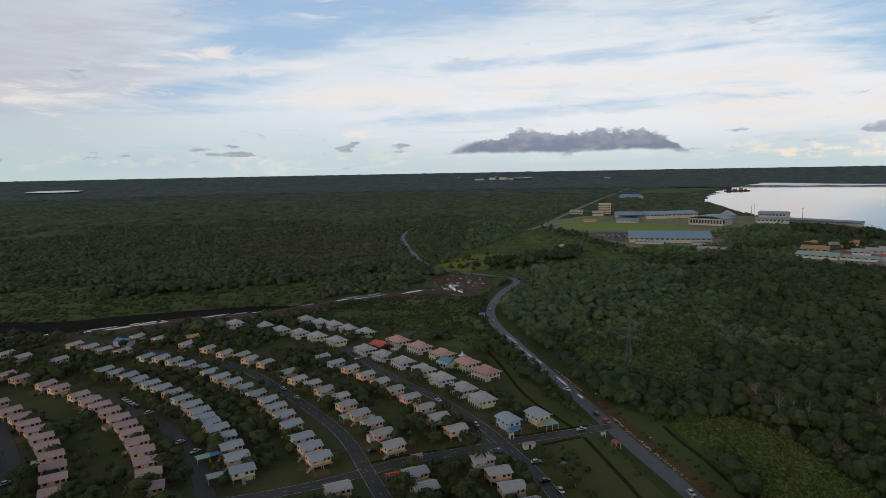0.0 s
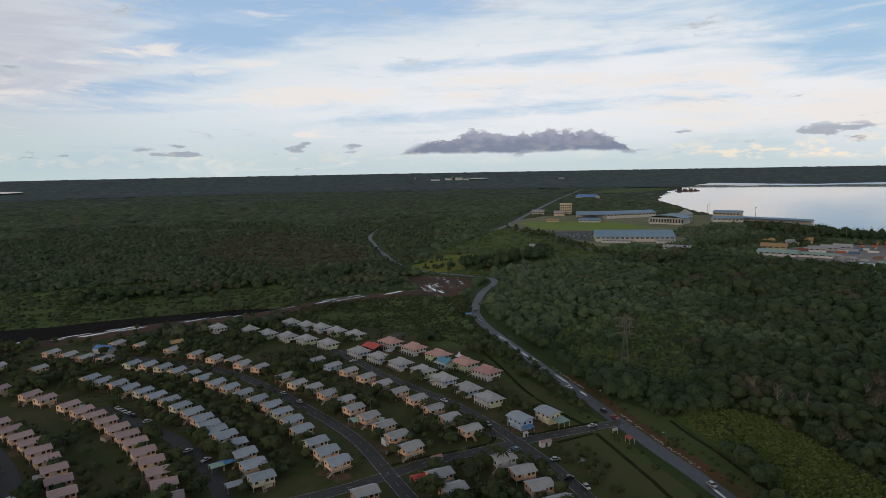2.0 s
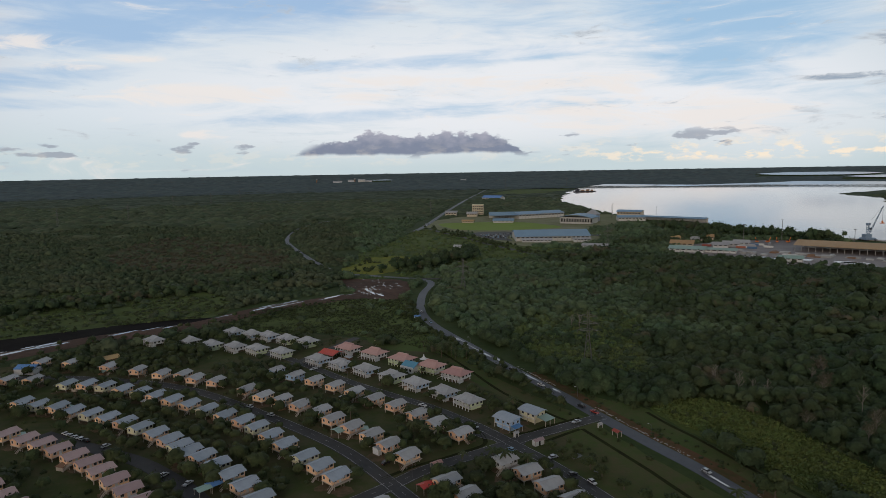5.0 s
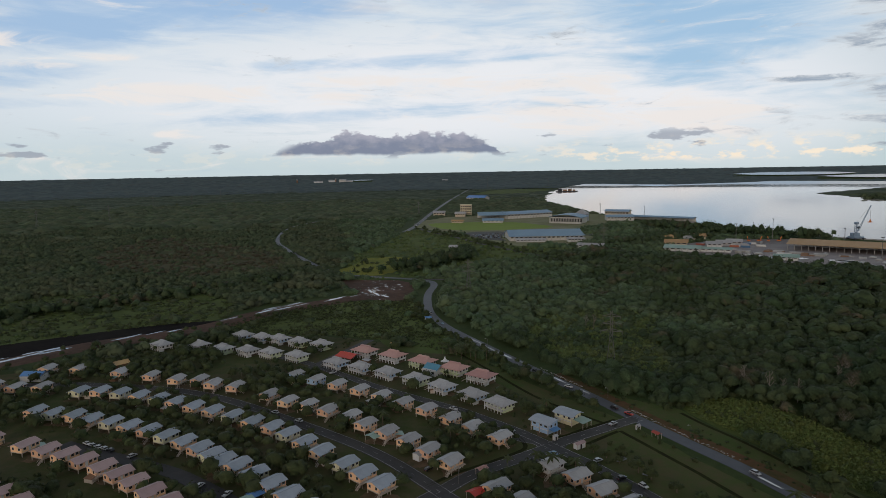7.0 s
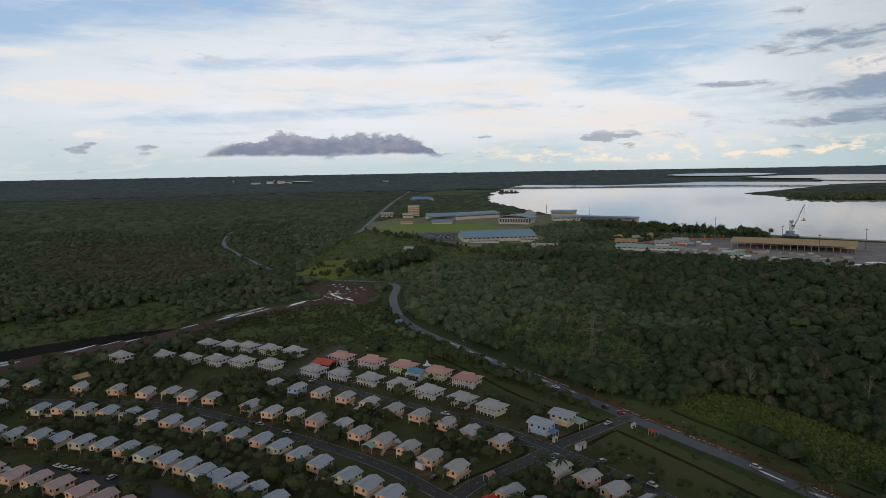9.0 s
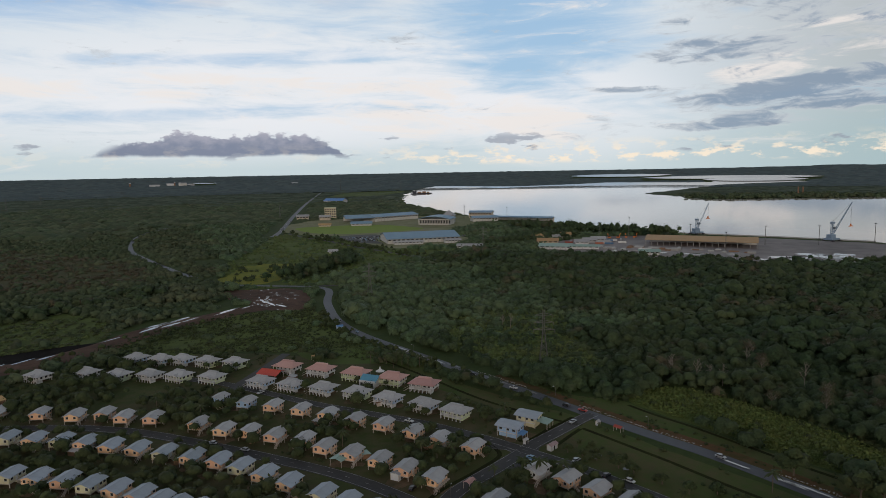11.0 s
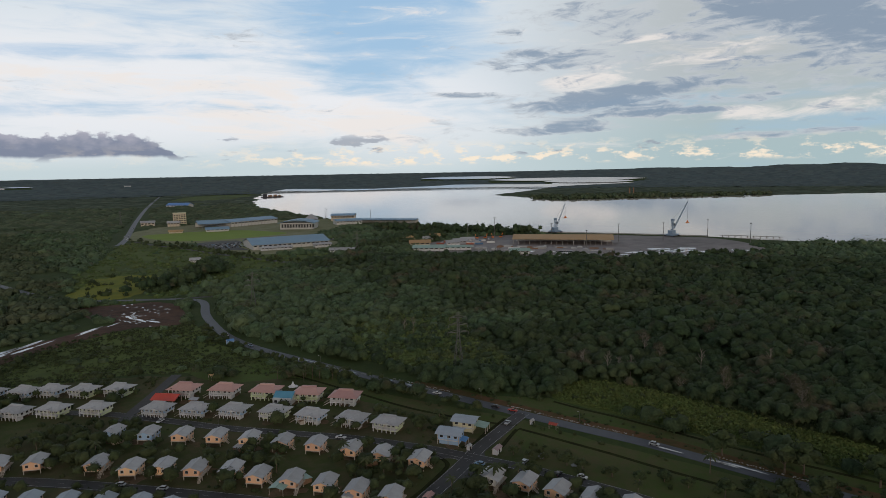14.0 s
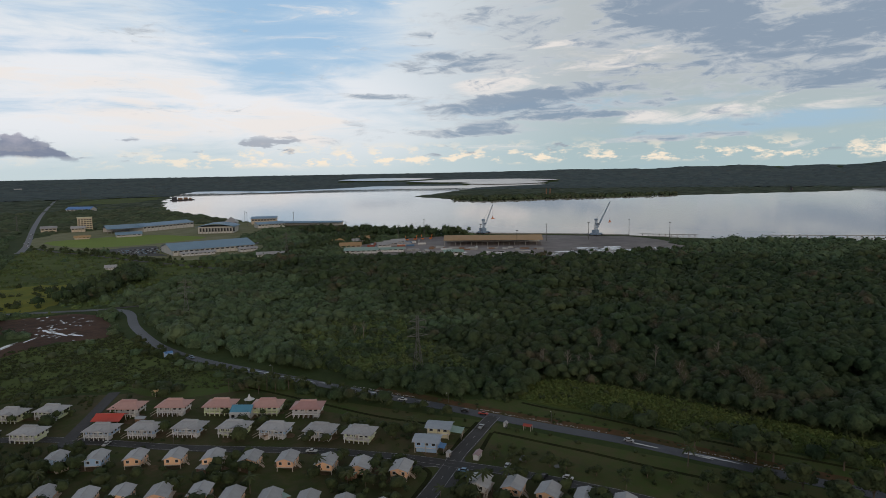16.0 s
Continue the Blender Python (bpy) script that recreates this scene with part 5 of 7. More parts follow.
near_shapes = [canopy_crown(k + 1, 2, 200, 0.112) for k in range(8)]
mid_shapes = [canopy_crown(k + 20, 2, 44, 0.19, 0.5, 1.3) for k in range(8)]
outer_shapes = [canopy_crown(k + 40, 1, 16, 0.24, 0.5, 1.2) for k in range(6)]
far_shapes = [crown_shape(1, k + 40, 0.05, 0.45, 1.2) for k in range(5)]
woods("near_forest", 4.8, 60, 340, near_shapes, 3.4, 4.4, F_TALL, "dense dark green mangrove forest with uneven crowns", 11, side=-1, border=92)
woods("middle_forest", 6.6, 340, 700, mid_shapes, 4.7, 4.4, F_FOREST, "dense dark green lowland forest", 12, side=-1, border=150, west=-72)
woods("creek_woods", 6.2, 340, 700, mid_shapes, 4.0, 3.6, F_HAZED, "dark woods beyond the creek", 12, side=-1, border=-72)
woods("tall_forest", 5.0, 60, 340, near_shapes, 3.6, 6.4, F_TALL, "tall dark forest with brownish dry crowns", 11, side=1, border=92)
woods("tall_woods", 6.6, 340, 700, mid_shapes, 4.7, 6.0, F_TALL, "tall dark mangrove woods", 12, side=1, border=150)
woods("outer_forest", 9.6, 700, 1250, outer_shapes, 6.4, 3.6, F_FOREST, "unbroken green forest stretching away", 13, side=1)
woods("west_forest", 8.2, 700, 1250, outer_shapes, 5.2, 3.0, F_HAZED, "unbroken dark forest beyond the creek", 13, side=-1)
woods("distant_forest", 16.5, 1250, 2150, far_shapes, 13.2, 3.6, F_HAZED, "distant dark green forest on the plain", 15, 0.5)
woods("far_forest", 26.0, 2150, 3340, far_shapes, 27.0, 1.7, F_MID_HAZE, "far dark woods up to the skyline", 14, 0.12)


def far_canopy():
    """The unbroken canopy on the climbing far land: a rough skin over it, open at the waters."""
    r = np.random.RandomState(77)
    bearings, rings = np.arange(-46, 92, 0.25), np.arange(3085, 3950, 15.0)
    a, d = np.meshgrid(np.radians(bearings), rings)
    a = a + (r.rand(*a.shape) - 0.5) * 0.003
    d = d + (r.rand(*d.shape) - 0.5) * 9
    x, y = CENTRE[0] + d * np.sin(a), CENTRE[1] + d * np.cos(a)
    z = np.array([float(land_height(u, v)) for u, v in zip(x.ravel(), y.ravel())]).reshape(x.shape) + 1.2 + 2.6 * r.rand(*a.shape)
    wet = inside(ESTUARY, unfold(np.c_[x.ravel(), y.ravel()])).reshape(x.shape)
    dip = DIP0 + (DIP1 - DIP0) * np.clip((d - FLAT) / (RIM - FLAT), 0, 1)
    deg = np.degrees(a)
    for a0, a1, d0, d1 in FAR_WATERS:
        wet |= (deg > a0) & (deg < a1) & (dip > d0) & (dip < d1 + 0.001)
    n, m = a.shape
    keep = ~(wet[:-1, :-1] & wet[1:, 1:])
    i, j = np.nonzero(keep)
    q = i * m + j
    faces = np.stack([q, q + m, q + m + 1, q + 1], 1)
    z[wet] -= 3.5
    ob = mesh_object("far_canopy", np.c_[x.ravel(), y.ravel(), z.ravel()], faces.tolist(), F_FAR_HAZE, smooth_shade=True)
    for f in ob.data.polygons[:1]:
        if f.normal.z < 0:
            ob.data.flip_normals()
    tagged(ob, "far unbroken dark woods up to the skyline", "forest", kind="stuff")


far_canopy()


def leafy_tree(height, spread, seed, label):
    """A garden tree: tapered trunk, limbs, and a crown of leaf sprays over clumps."""
    ob = thing("tree", label, "tree", "estate trees")
    r = random.Random(seed)
    bm = bmesh.new()
    trunk_top = height * 0.5
    bmesh.ops.create_cone(bm, cap_ends=True, segments=7, radius1=0.22, radius2=0.12, depth=trunk_top + 0.2, matrix=Matrix.Translation((0, 0, trunk_top / 2 - 0.1)))
    tips = []
    for k in range(6):
        a = k * 2.4 + r.random()
        f = 0.3 + 0.42 * r.random()
        tip = Vector((math.cos(a) * spread * f, math.sin(a) * spread * f, height * (0.50 + 0.36 * r.random() * (1.1 - f))))
        bar(bm, (0, 0, trunk_top * (0.5 + 0.05 * k)), tip, 0.10)
        tips.append(tip)
    tips.append(Vector((0, 0, height * 0.8)))
    part("trunk", bm, M_BARK, ob)
    vs, fs, base = [], [], 0
    for k, tip in enumerate(tips):
        rad = spread * (0.42 + 0.2 * r.random())
        for sv, sf in (canopy_crown(seed * 9 + k, 2, 95, 0.17, 0.45, 1.9),):
            w = sv * (rad, rad, rad * 0.8) + np.array(tip)
            vs.append(w)
            fs.append(sf + base)
            base += len(sv)
    crown = mesh_object("crown", np.concatenate(vs), np.concatenate(fs).tolist(), F_GARDEN, parent=ob)
    return ob


def palm_tree(height, seed, label):
    ob = thing("palm", label, "palm tree", "estate palms")
    r = random.Random(seed)
    bm = bmesh.new()
    for k in range(6):
        a, b = height * k / 6, height * (k + 1) / 6
        bmesh.ops.create_cone(bm, cap_ends=True, segments=6, radius1=0.20 - 0.015 * k, radius2=0.17 - 0.015 * k, depth=b - a + 0.05, matrix=Matrix.Translation((0.05 * k * k * 0.3, 0, (a + b) / 2)))
    part("trunk", bm, M_BARK, ob)
    top = Vector((0.05 * 25 * 0.3, 0, height))
    for k in range(12):
        bm = bmesh.new()
        a = k * 2.42 + r.random() * 0.3
        lift, L = 0.9 - 1.5 * (k / 13), 2.9 + r.random() * 0.6
        spine = [top + Vector((math.cos(a) * L * s, math.sin(a) * L * s, lift * L * s * 0.6 - 1.5 * s * s)) for s in (0, 0.2, 0.4, 0.6, 0.8, 1.0)]
        side = Vector((-math.sin(a), math.cos(a), 0))
        rows = []
        for i, q in enumerate(spine):
            w = (0.08, 0.42, 0.5, 0.45, 0.32, 0.05)[i]
            rows.append((bm.verts.new(q + side * w - Vector((0, 0, w * 0.5))), bm.verts.new(q), bm.verts.new(q - side * w - Vector((0, 0, w * 0.5)))))
        for p0, p1 in zip(rows[:-1], rows[1:]):
            bm.faces.new((p0[0], p0[1], p1[1], p1[0]))
            bm.faces.new((p0[1], p0[2], p1[2], p1[1]))
        part("frond", bm, F_PALM, ob)
    return ob


TREES = [leafy_tree(5.2, 3.0, 1, "round dark green garden tree beside houses"), leafy_tree(6.4, 3.6, 2, "broad dark green mango tree"), leafy_tree(4.0, 2.3, 3, "small bushy green garden tree"), leafy_tree(7.2, 3.2, 4, "tall leafy green garden tree"), leafy_tree(3.0, 1.9, 5, "low green garden shrub")]
PALM = palm_tree(7.0, 3, "coconut palm with drooping fronds")
roads_all = [MAIN, ENTRY, STREET_BC, STREET_BE, STREET_SOUTH, STREET_DP, STREET_WEST, LANE_L]
spots_h = np.array(HOUSE_SPOTS)


def garden_ok(p, gap):
    """Clear of houses and roads."""
    if len(spots_h) and (((spots_h - p) ** 2).sum(1) < gap * gap).any():
        return False
    q = np.array([p])
    return not any(near_line(line, q, 5.2 if p[0] > -60 else 3.6)[0] for line in roads_all)


used_first = set()


def plant(k, x, y, scale, turn):
    m = pose(x, y, 0, 0, 0, turn)
    ob = TREES[k] if k not in used_first else copy_thing(TREES[k], m)
    used_first.add(k)
    ob.matrix_basis = m @ Matrix.Scale(scale, 4)


# trees stand in the gardens behind the rows, thick in the middle of the estate
rt = random.Random(8)
garden = jittered(5.3, -300, 40, 120, 400, 21)
hug = P_ESTATE
ok = inside(hug, garden)
planted, rest = 0, []
for (x, y), good in sorted(zip(map(tuple, garden), ok), key=lambda q: q[0][1]):
    if not good:
        continue
    dens = noise.noise((x * 0.022, y * 0.022, 2.0))
    if rt.random() > 0.66 + 1.5 * dens or (x > 8 and y > 150) or (x > -85 and y > 275 and rt.random() < 0.82) or not garden_ok(np.array((x, y)), 4.5) or near_line(MAIN, np.array([(x, y)]), 17 if y < 255 else 27)[0]:
        continue
    k, scale = rt.choice((0, 0, 1, 1, 2, 3, 4)), 0.70 + 0.75 * rt.random()
    if y > 150 and planted < 235:
        plant(k, x, y, scale, rt.random() * 360)
        planted += 1
    else:
        rest.append((x, y, (0.55 + 0.2 * k) * scale + 1.4, (1.7 + 0.35 * (k % 4)) * scale, (1.5 + 0.3 * (k % 4)) * scale, rt.random() * 6, rt.randint(0, 4)))
for k, (x, y) in enumerate(((12, 208), (14.5, 203.5), (17.5, 196), (19.5, 191), (23, 182), (26, 174), (9.5, 213), (-1.5, 205.5), (2.5, 197), (-16, 200.5), (-30, 228), (-15.5, 232), (4, 248), (7.5, 251), (-3, 252))):
    plant((2, 4, 0)[k % 3], x, y, 0.75 + 0.08 * (k % 5), 77 * k)
# broad rain trees and bushes over the highway's near end
for k, (x, y, scale) in enumerate(((67, 150, 1.5), (71, 146, 1.6), (63.5, 169, 1.4), (80, 128, 1.6), (85, 118, 1.5), (47.5, 150, 1.2), (50, 141, 1.3), (54, 132, 1.4), (58, 124, 1.5), (43, 146, 1.2), (38, 153, 0.9), (35, 163, 0.9), (41, 138, 1.2), (62, 116, 1.5), (46, 130, 1.3), (33, 170, 0.8), (50, 121, 1.4))):
    plant(1 if k < 5 else (0, 3, 2)[k % 3], x, y, scale, 61 * k)
scatter_mesh("garden_shrubbery", mid_shapes[:5], np.array(rest), F_GARDEN, "garden trees and shrubs between the far houses", "trees")
PALM.matrix_basis = pose(-8.5, 333, 0)
for x, y in ((49.5, 164), (-11, 336), (-15, 339), (-18.5, 344), (1.4, 322.8), (-1.5, 326), (-7, 328), (-22, 342), (-13, 331), (4, 250), (-38, 246), (-104, 300), (-22, 206), (-120, 316), (20, 170), (26, 150), (-150, 300), (-60, 250), (-33, 228), (-36, 231), (-29, 226), (-5, 204), (-9, 200), (-2, 198), (-13, 203), (-18, 196)):
    m = pose(x + rt.uniform(-1, 1), y + rt.uniform(-1, 1), 0, 0, 0, rt.random() * 360)
    copy_thing(PALM, m).matrix_basis = m @ Matrix.Scale(rt.uniform(0.6, 0.95), 4)


# hedges and shrubs in the gardens, reeds, and tussocks on the rough ground
def tufts(name, poly, spacing, size, tall, mat, label, category, seed, keep=1.0, gap=0.0, shapes=None, off=None):
    lo, hi = poly.min(0), poly.max(0)
    p = jittered(spacing, lo[0], hi[0], lo[1], hi[1], seed)
    p = p[inside(poly, p)]
    if off is not None:
        p = p[~inside(off, p)]
    r = np.random.RandomState(seed)
    dens = np.array([noise.noise((x * 0.05, y * 0.05, seed)) for x, y in p])
    p = p[(r.rand(len(p)) < keep + 0.8 * dens)]
    ok = np.ones(len(p), bool)
    for line in roads_all + DRAINS:
        ok &= ~near_line(line, p, 4.0 if gap else 4.6)
    if gap:
        for h in spots_h:
            ok &= ((p - h) ** 2).sum(1) > gap * gap
    p = p[ok]
    n = len(p)
    rad = size * (0.5 + r.rand(n))
    shapes = shapes or TUFTS
    scatter_mesh(name, shapes, np.c_[p, rad * 0.12, rad, tall * (0.5 + r.rand(n)), r.rand(n) * 6.28, r.randint(0, len(shapes), n)], mat, label, category, False)


TUFTS = [leaf_shape(60 + k, 12, 0.5) for k in range(5)]
SHRUBS = []
for k in range(4):
    SHRUBS.append(canopy_crown(k + 70, 1, 34, 0.24, 0.5, 1.6))
tufts("garden_shrubs", P_ESTATE, 3.0, 0.95, 0.9, F_GARDEN, "low shrubs and hedges in the gardens", "shrubs", 31, 0.05, 4.4, SHRUBS)
tufts("reeds", P_REED, 1.15, 0.85, 0.9, F_REED, "thick bright green reeds", "reeds", 32, 0.95)
tufts("glade_grass", P_GLADE, 1.4, 0.8, 0.7, F_REED, "tall bright grass in the clearing", "grass", 33, 0.9)
tufts("scrub", P_SCRUB, 2.6, 1.05, 0.9, F_GARDEN, "low scrub on the rough grass", "scrub", 34, 0.40, 0.0, SHRUBS)
tufts("rough_grass", P_SCRUB, 1.7, 0.7, 0.5, F_GARDEN, "tussocks of rough grass", "grass", 37, 0.5)
tufts("east_scrub", P_EAST, 2.2, 0.8, 0.6, F_GARDEN, "low scrub and grass along the highway", "scrub", 38, 0.3, 0.0, SHRUBS)
tufts("verge_shrubs", P_VERGE, 3.4, 1.0, 1.1, F_GARDEN, "scattered shrubs on the verge", "shrubs", 35, 0.24, 0.0, SHRUBS)
tufts("marsh_scrub", P_MARSH, 4.5, 1.7, 1.2, F_GARDEN, "low marsh scrub along the creek", "scrub", 36, 0.42, 0.0, SHRUBS)

tufts("marsh_grass", P_MARSH, 3.6, 1.6, 0.7, F_LIGHT, "rank marsh grass along the creek", "grass", 39, 0.3)
tufts("dry_scrub", P_BROWN, 7.5, 3.0, 2.2, F_BROWN, "dry brownish scrub on open land", "scrub", 40, 0.42, 0.0, SHRUBS)
tufts("meadow_scrub", P_OPEN, 6.0, 2.4, 1.9, F_LIGHT, "low light green scrub on the meadow", "scrub", 41, 0.30, 0.0, SHRUBS, P_YELLOW)
tufts("thicket", P_LIGHT, 2.3, 1.5, 1.5, F_LIGHT, "low light green thicket under the power line", "thicket", 42, 0.8, 0.0, SHRUBS)
tufts("reed_bushes", P_REED, 4.2, 1.3, 1.5, F_GARDEN, "dark bushes among the reeds", "shrubs", 43, 0.16, 0.0, SHRUBS)
tufts("meadow_bushes", P_YELLOW, 7.0, 2.6, 3.0, F_GARDEN, "dark bushes on the yellow meadow", "shrubs", 44, 0.20, 0.0, SHRUBS)
tufts("fringe_scrub", P_FRINGE, 2.7, 1.5, 1.6, F_GARDEN, "dark scrub between reeds and forest", "scrub", 45, 0.75, 0.0, SHRUBS, P_REED)
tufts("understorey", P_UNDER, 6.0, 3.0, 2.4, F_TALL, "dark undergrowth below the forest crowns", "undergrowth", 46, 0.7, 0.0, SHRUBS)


def tree_line(name, line, spread, count, size, tall, mat, label, seed, shapes):
    """Trees standing close along a line."""
    r = np.random.RandomState(seed)
    q = line[r.randint(0, len(line), count)] + r.randn(count, 2) * spread
    rad = size * (0.6 + 0.7 * r.rand(count))
    h = tall * (0.6 + 0.7 * r.rand(count))
    scatter_mesh(name, shapes, np.c_[q, h - rad * 0.7, rad, np.maximum(rad * 0.8, h * 0.45), r.rand(count) * 6.28, r.randint(0, len(shapes), count)], mat, label, "trees")


tree_line("field_belt", curve_points([(-14, 625), (0, 642), (25, 661), (54, 697), (74, 750)], 3), 7.0, 150, 4.2, 8.5, F_TALL, "dark belt of trees beside the yellow meadow", 51, mid_shapes)
tree_line("marsh_belt", curve_points([(-330, 492), (-260, 520), (-215, 548), (-165, 578), (-125, 606)], 4), 9.0, 170, 4.6, 6.5, F_TALL, "dark belt of trees beyond the marsh", 59, mid_shapes)
tree_line("island_trees", curve_points([(1352, 1540), (1340, 1480), (1350, 1440), (1420, 1405), (1580, 1320), (1760, 1222), (1938, 1118)], 12), 13.0, 260, 9.0, 11.0, F_HAZED, "dark mangroves along the far shore", 60, mid_shapes)
tree_line("works_trees", curve_points([(1400, 1560), (1500, 1510), (1620, 1460), (1760, 1400)], 12), 22.0, 160, 10.0, 10.0, F_HAZED, "dark trees among the far works", 61, mid_shapes)
tree_line("avenue_trees", offset_line(DEPOT_ROAD, 8.0), 1.6, 60, 2.6, 5.0, F_GARDEN, "small dark trees along the depot road", 52, mid_shapes)
tree_line("avenue_trees", offset_line(DEPOT_ROAD, -8.0), 1.6, 60, 2.6, 5.0, F_GARDEN, "small dark trees along the depot road", 53, mid_shapes)
tree_line("shore_trees", curve_points([(415, 950), (440, 890), (466, 830), (490, 785), (530, 742)], 4), 8.0, 170, 5.0, 11.0, F_TALL, "dark mangroves along the water's edge", 54, mid_shapes)
tree_line("yard_trees", curve_points([(318, 596), (340, 585), (385, 535), (440, 482), (500, 445), (560, 412)], 4), 4.0, 56, 3.4, 6.0, F_TALL, "tall dark trees in front of the port yard", 55, mid_shapes)
tree_line("port_trees", curve_points([(300, 770), (340, 790), (380, 815), (430, 850)], 4), 18.0, 170, 4.6, 8.0, F_TALL, "green trees round the port houses", 56, mid_shapes)
tree_line("verge_trees", offset_line(MAIN[(MAIN[:, 1] > 250) & (MAIN[:, 1] < 470)], -7.5), 2.0, 90, 1.9, 3.4, F_GARDEN, "bushes along the highway's edge", 57, mid_shapes)
tree_line("creek_trees", curve_points([(-300, 345), (-240, 366), (-205, 396), (-160, 418), (-130, 436), (-100, 470)], 4), 6.0, 60, 2.2, 3.6, F_GARDEN, "trees between the creek track and the houses", 58, mid_shapes)
# ---------------------------------------------------------------- depot and port
M_HALL = material("pale hall cladding", (0.50, 0.49, 0.46), 0.7, spots=(0.38, 0.37, 0.35), scale=0.2, amount=0.6)
M_TAN = material("tan rendered wall", (0.52, 0.44, 0.33), 0.8, spots=(0.42, 0.35, 0.26), scale=0.2, amount=0.6)
M_CRANE = material("grey-blue crane paint", (0.20, 0.27, 0.36), 0.5, spots=(0.15, 0.2, 0.27), scale=0.3, amount=0.6)
M_ORANGE = material("orange machine paint", (0.60, 0.17, 0.04), 0.5, spots=(0.45, 0.13, 0.04), scale=0.5, amount=0.6)
M_HULL = material("dark ship hull", (0.03, 0.035, 0.045), 0.5, spots=(0.06, 0.04, 0.035), scale=0.2, amount=0.6)


def hall(name, label, a, b, depth, eave, ridge, roof_mat, wall_mat, bays=12, open_front=False):
    """A long gabled hall; a and b are the ends of its near wall, it reaches depth beyond them."""
    a, b = Vector((*a, 0)), Vector((*b, 0))
    turn = math.degrees(math.atan2((b - a).y, (b - a).x))
    n = (b - a).length
    ob = thing(name, label, "building", at=pose(a.x, a.y, 0, 0, 0, turn))
    bm = bmesh.new()
    if open_front:
        box(bm, 0.5, n - 0.5, depth - 1, depth - 0.5, 0, eave)
    else:
        solid(bm, [(0.5, y, z) for y, z in [(0.5, 0), (depth - 0.5, 0), (depth - 0.5, eave), (depth / 2, ridge - 0.3), (0.5, eave)]], (n - 1, 0, 0))
    part("wall", bm, wall_mat, ob)
    bm = bmesh.new()
    for s, y0, y1 in ((0, depth / 2, -1.2), (1, depth / 2, depth + 1.2)):
        low = eave - 1.2 * (ridge - eave) / (depth / 2)
        solid(bm, [(-1, y0, ridge), (n + 1, y0, ridge), (n + 1, y1, low), (-1, y1, low)][:: 1 if s else -1], (0, 0, 0.25))
    part("roof", bm, roof_mat, ob)
    for k in range(bays + 1):
        x = 0.5 + (n - 1) * k / bays
        bm = bmesh.new()
        box(bm, x - 0.25, x + 0.25, 0.1, 0.6, 0, eave)
        part("column", bm, M_CONC, ob)
        if k < bays and not open_front:
            bm = bmesh.new()
            w = (n - 1) / bays
            box(bm, x + w * 0.18, x + w * 0.82, 0.40, 0.52, eave * 0.62, eave * 0.86)
            part("window", bm, M_GLASS, ob)
    return ob


hall("depot_hall", "long depot hall with slate blue roof and pale walls", (153, 851), (252, 836), 62, 6.5, 12.5, R_DEPOT, M_HALL, 16)
hall("depot_annex", "low white office annex with pale roof", (158, 838), (196, 828), 10, 3.5, 4.8, R_GREY, M_WHITE, 8)
hall("depot_annex", "small white building with pale roof beside the depot", (224, 822), (246, 818), 9, 4, 5.5, R_GREY, M_WHITE, 5)
hall("open_hall", "long hall with slate blue roof and open dark front", (196, 1236), (250, 1228), 48, 8, 13, R_DEPOT, M_HALL, 9, True)
hall("storage_hall", "long white storage hall with slate blue roof", (251, 1228), (352, 1258), 40, 9, 13, R_DEPOT, M_HALL, 14)
hall("low_shed", "low shed with slate blue lean roof", (186, 1160), (222, 1150), 26, 4, 7, R_DEPOT, M_HALL, 5)
hall("blue_shed", "far shed with bright blue roof", (335, 2047), (382, 1996), 30, 8, 14, R_TARP, M_HALL, 6)
hall("customs_building", "cream waterfront building with flat blue roof", (443, 1212), (480, 1184), 26, 11, 14, R_DEPOT, M_TAN, 8)
hall("jetty_hall", "long low jetty building with slate blue roof", (408, 1120), (455, 1108), 30, 7, 10, R_DEPOT, M_HALL, 8)
hall("jetty_roof", "very long covered jetty with slate blue roof", (456, 1138), (534, 1046), 14, 6, 8, R_DEPOT, M_HALL, 18, True)
hall("transit_shed", "long open transit shed with ochre brown roof", (430, 671), (514, 578), 40, 6.8, 11, R_OCHRE, M_HALL, 18, True)
hall("green_office", "low office with pale sea-green roof", (296, 702), (326, 678), 18, 4, 6.5, R_GREEN, M_WHITE, 6)
hall("green_store", "low store with pale sea-green roof", (330, 684), (356, 664), 12, 3.5, 5, R_GREEN, M_WHITE, 5)
hall("green_hut", "small building with sea-green roof at the yard", (362, 600), (380, 588), 10, 4, 6, R_GREEN, M_WHITE, 4)
hall("tan_house", "tan house with ochre roof near the yard", (318, 742), (340, 728), 14, 5, 8, R_OCHRE, M_TAN, 4)
hall("gate_house", "cream house at the edge of the sports field", (123, 1345), (146, 1338), 12, 9, 12, R_GREY, M_TAN, 4)
hall("club_house", "cream house with brown roof by the field", (166, 1330), (186, 1322), 12, 7, 10, R_GREY, M_TAN, 4)
hall("changing_room", "small brown-roofed building on the field", (132, 1180), (152, 1172), 8, 3.5, 5.5, R_OCHRE, M_TAN, 4)
hall("white_villa", "white house among trees with pale roof", (60, 790), (69, 786), 7, 3.2, 5, R_GREY, M_WHITE, 4)
hall("road_store", "low pale building beside the depot road", (212, 756), (238, 740), 10, 4, 6, R_GREY, M_WHITE, 5)
for k, (x, y) in enumerate(((352, 800), (372, 806), (340, 790), (365, 780), (392, 800))):
    hall("port_house", "small pale house among trees by the port", (x, y), (x + 13, y - 5), 9, 4.5, 7, R_GREY if k % 2 else R_OCHRE, M_TAN, 3)
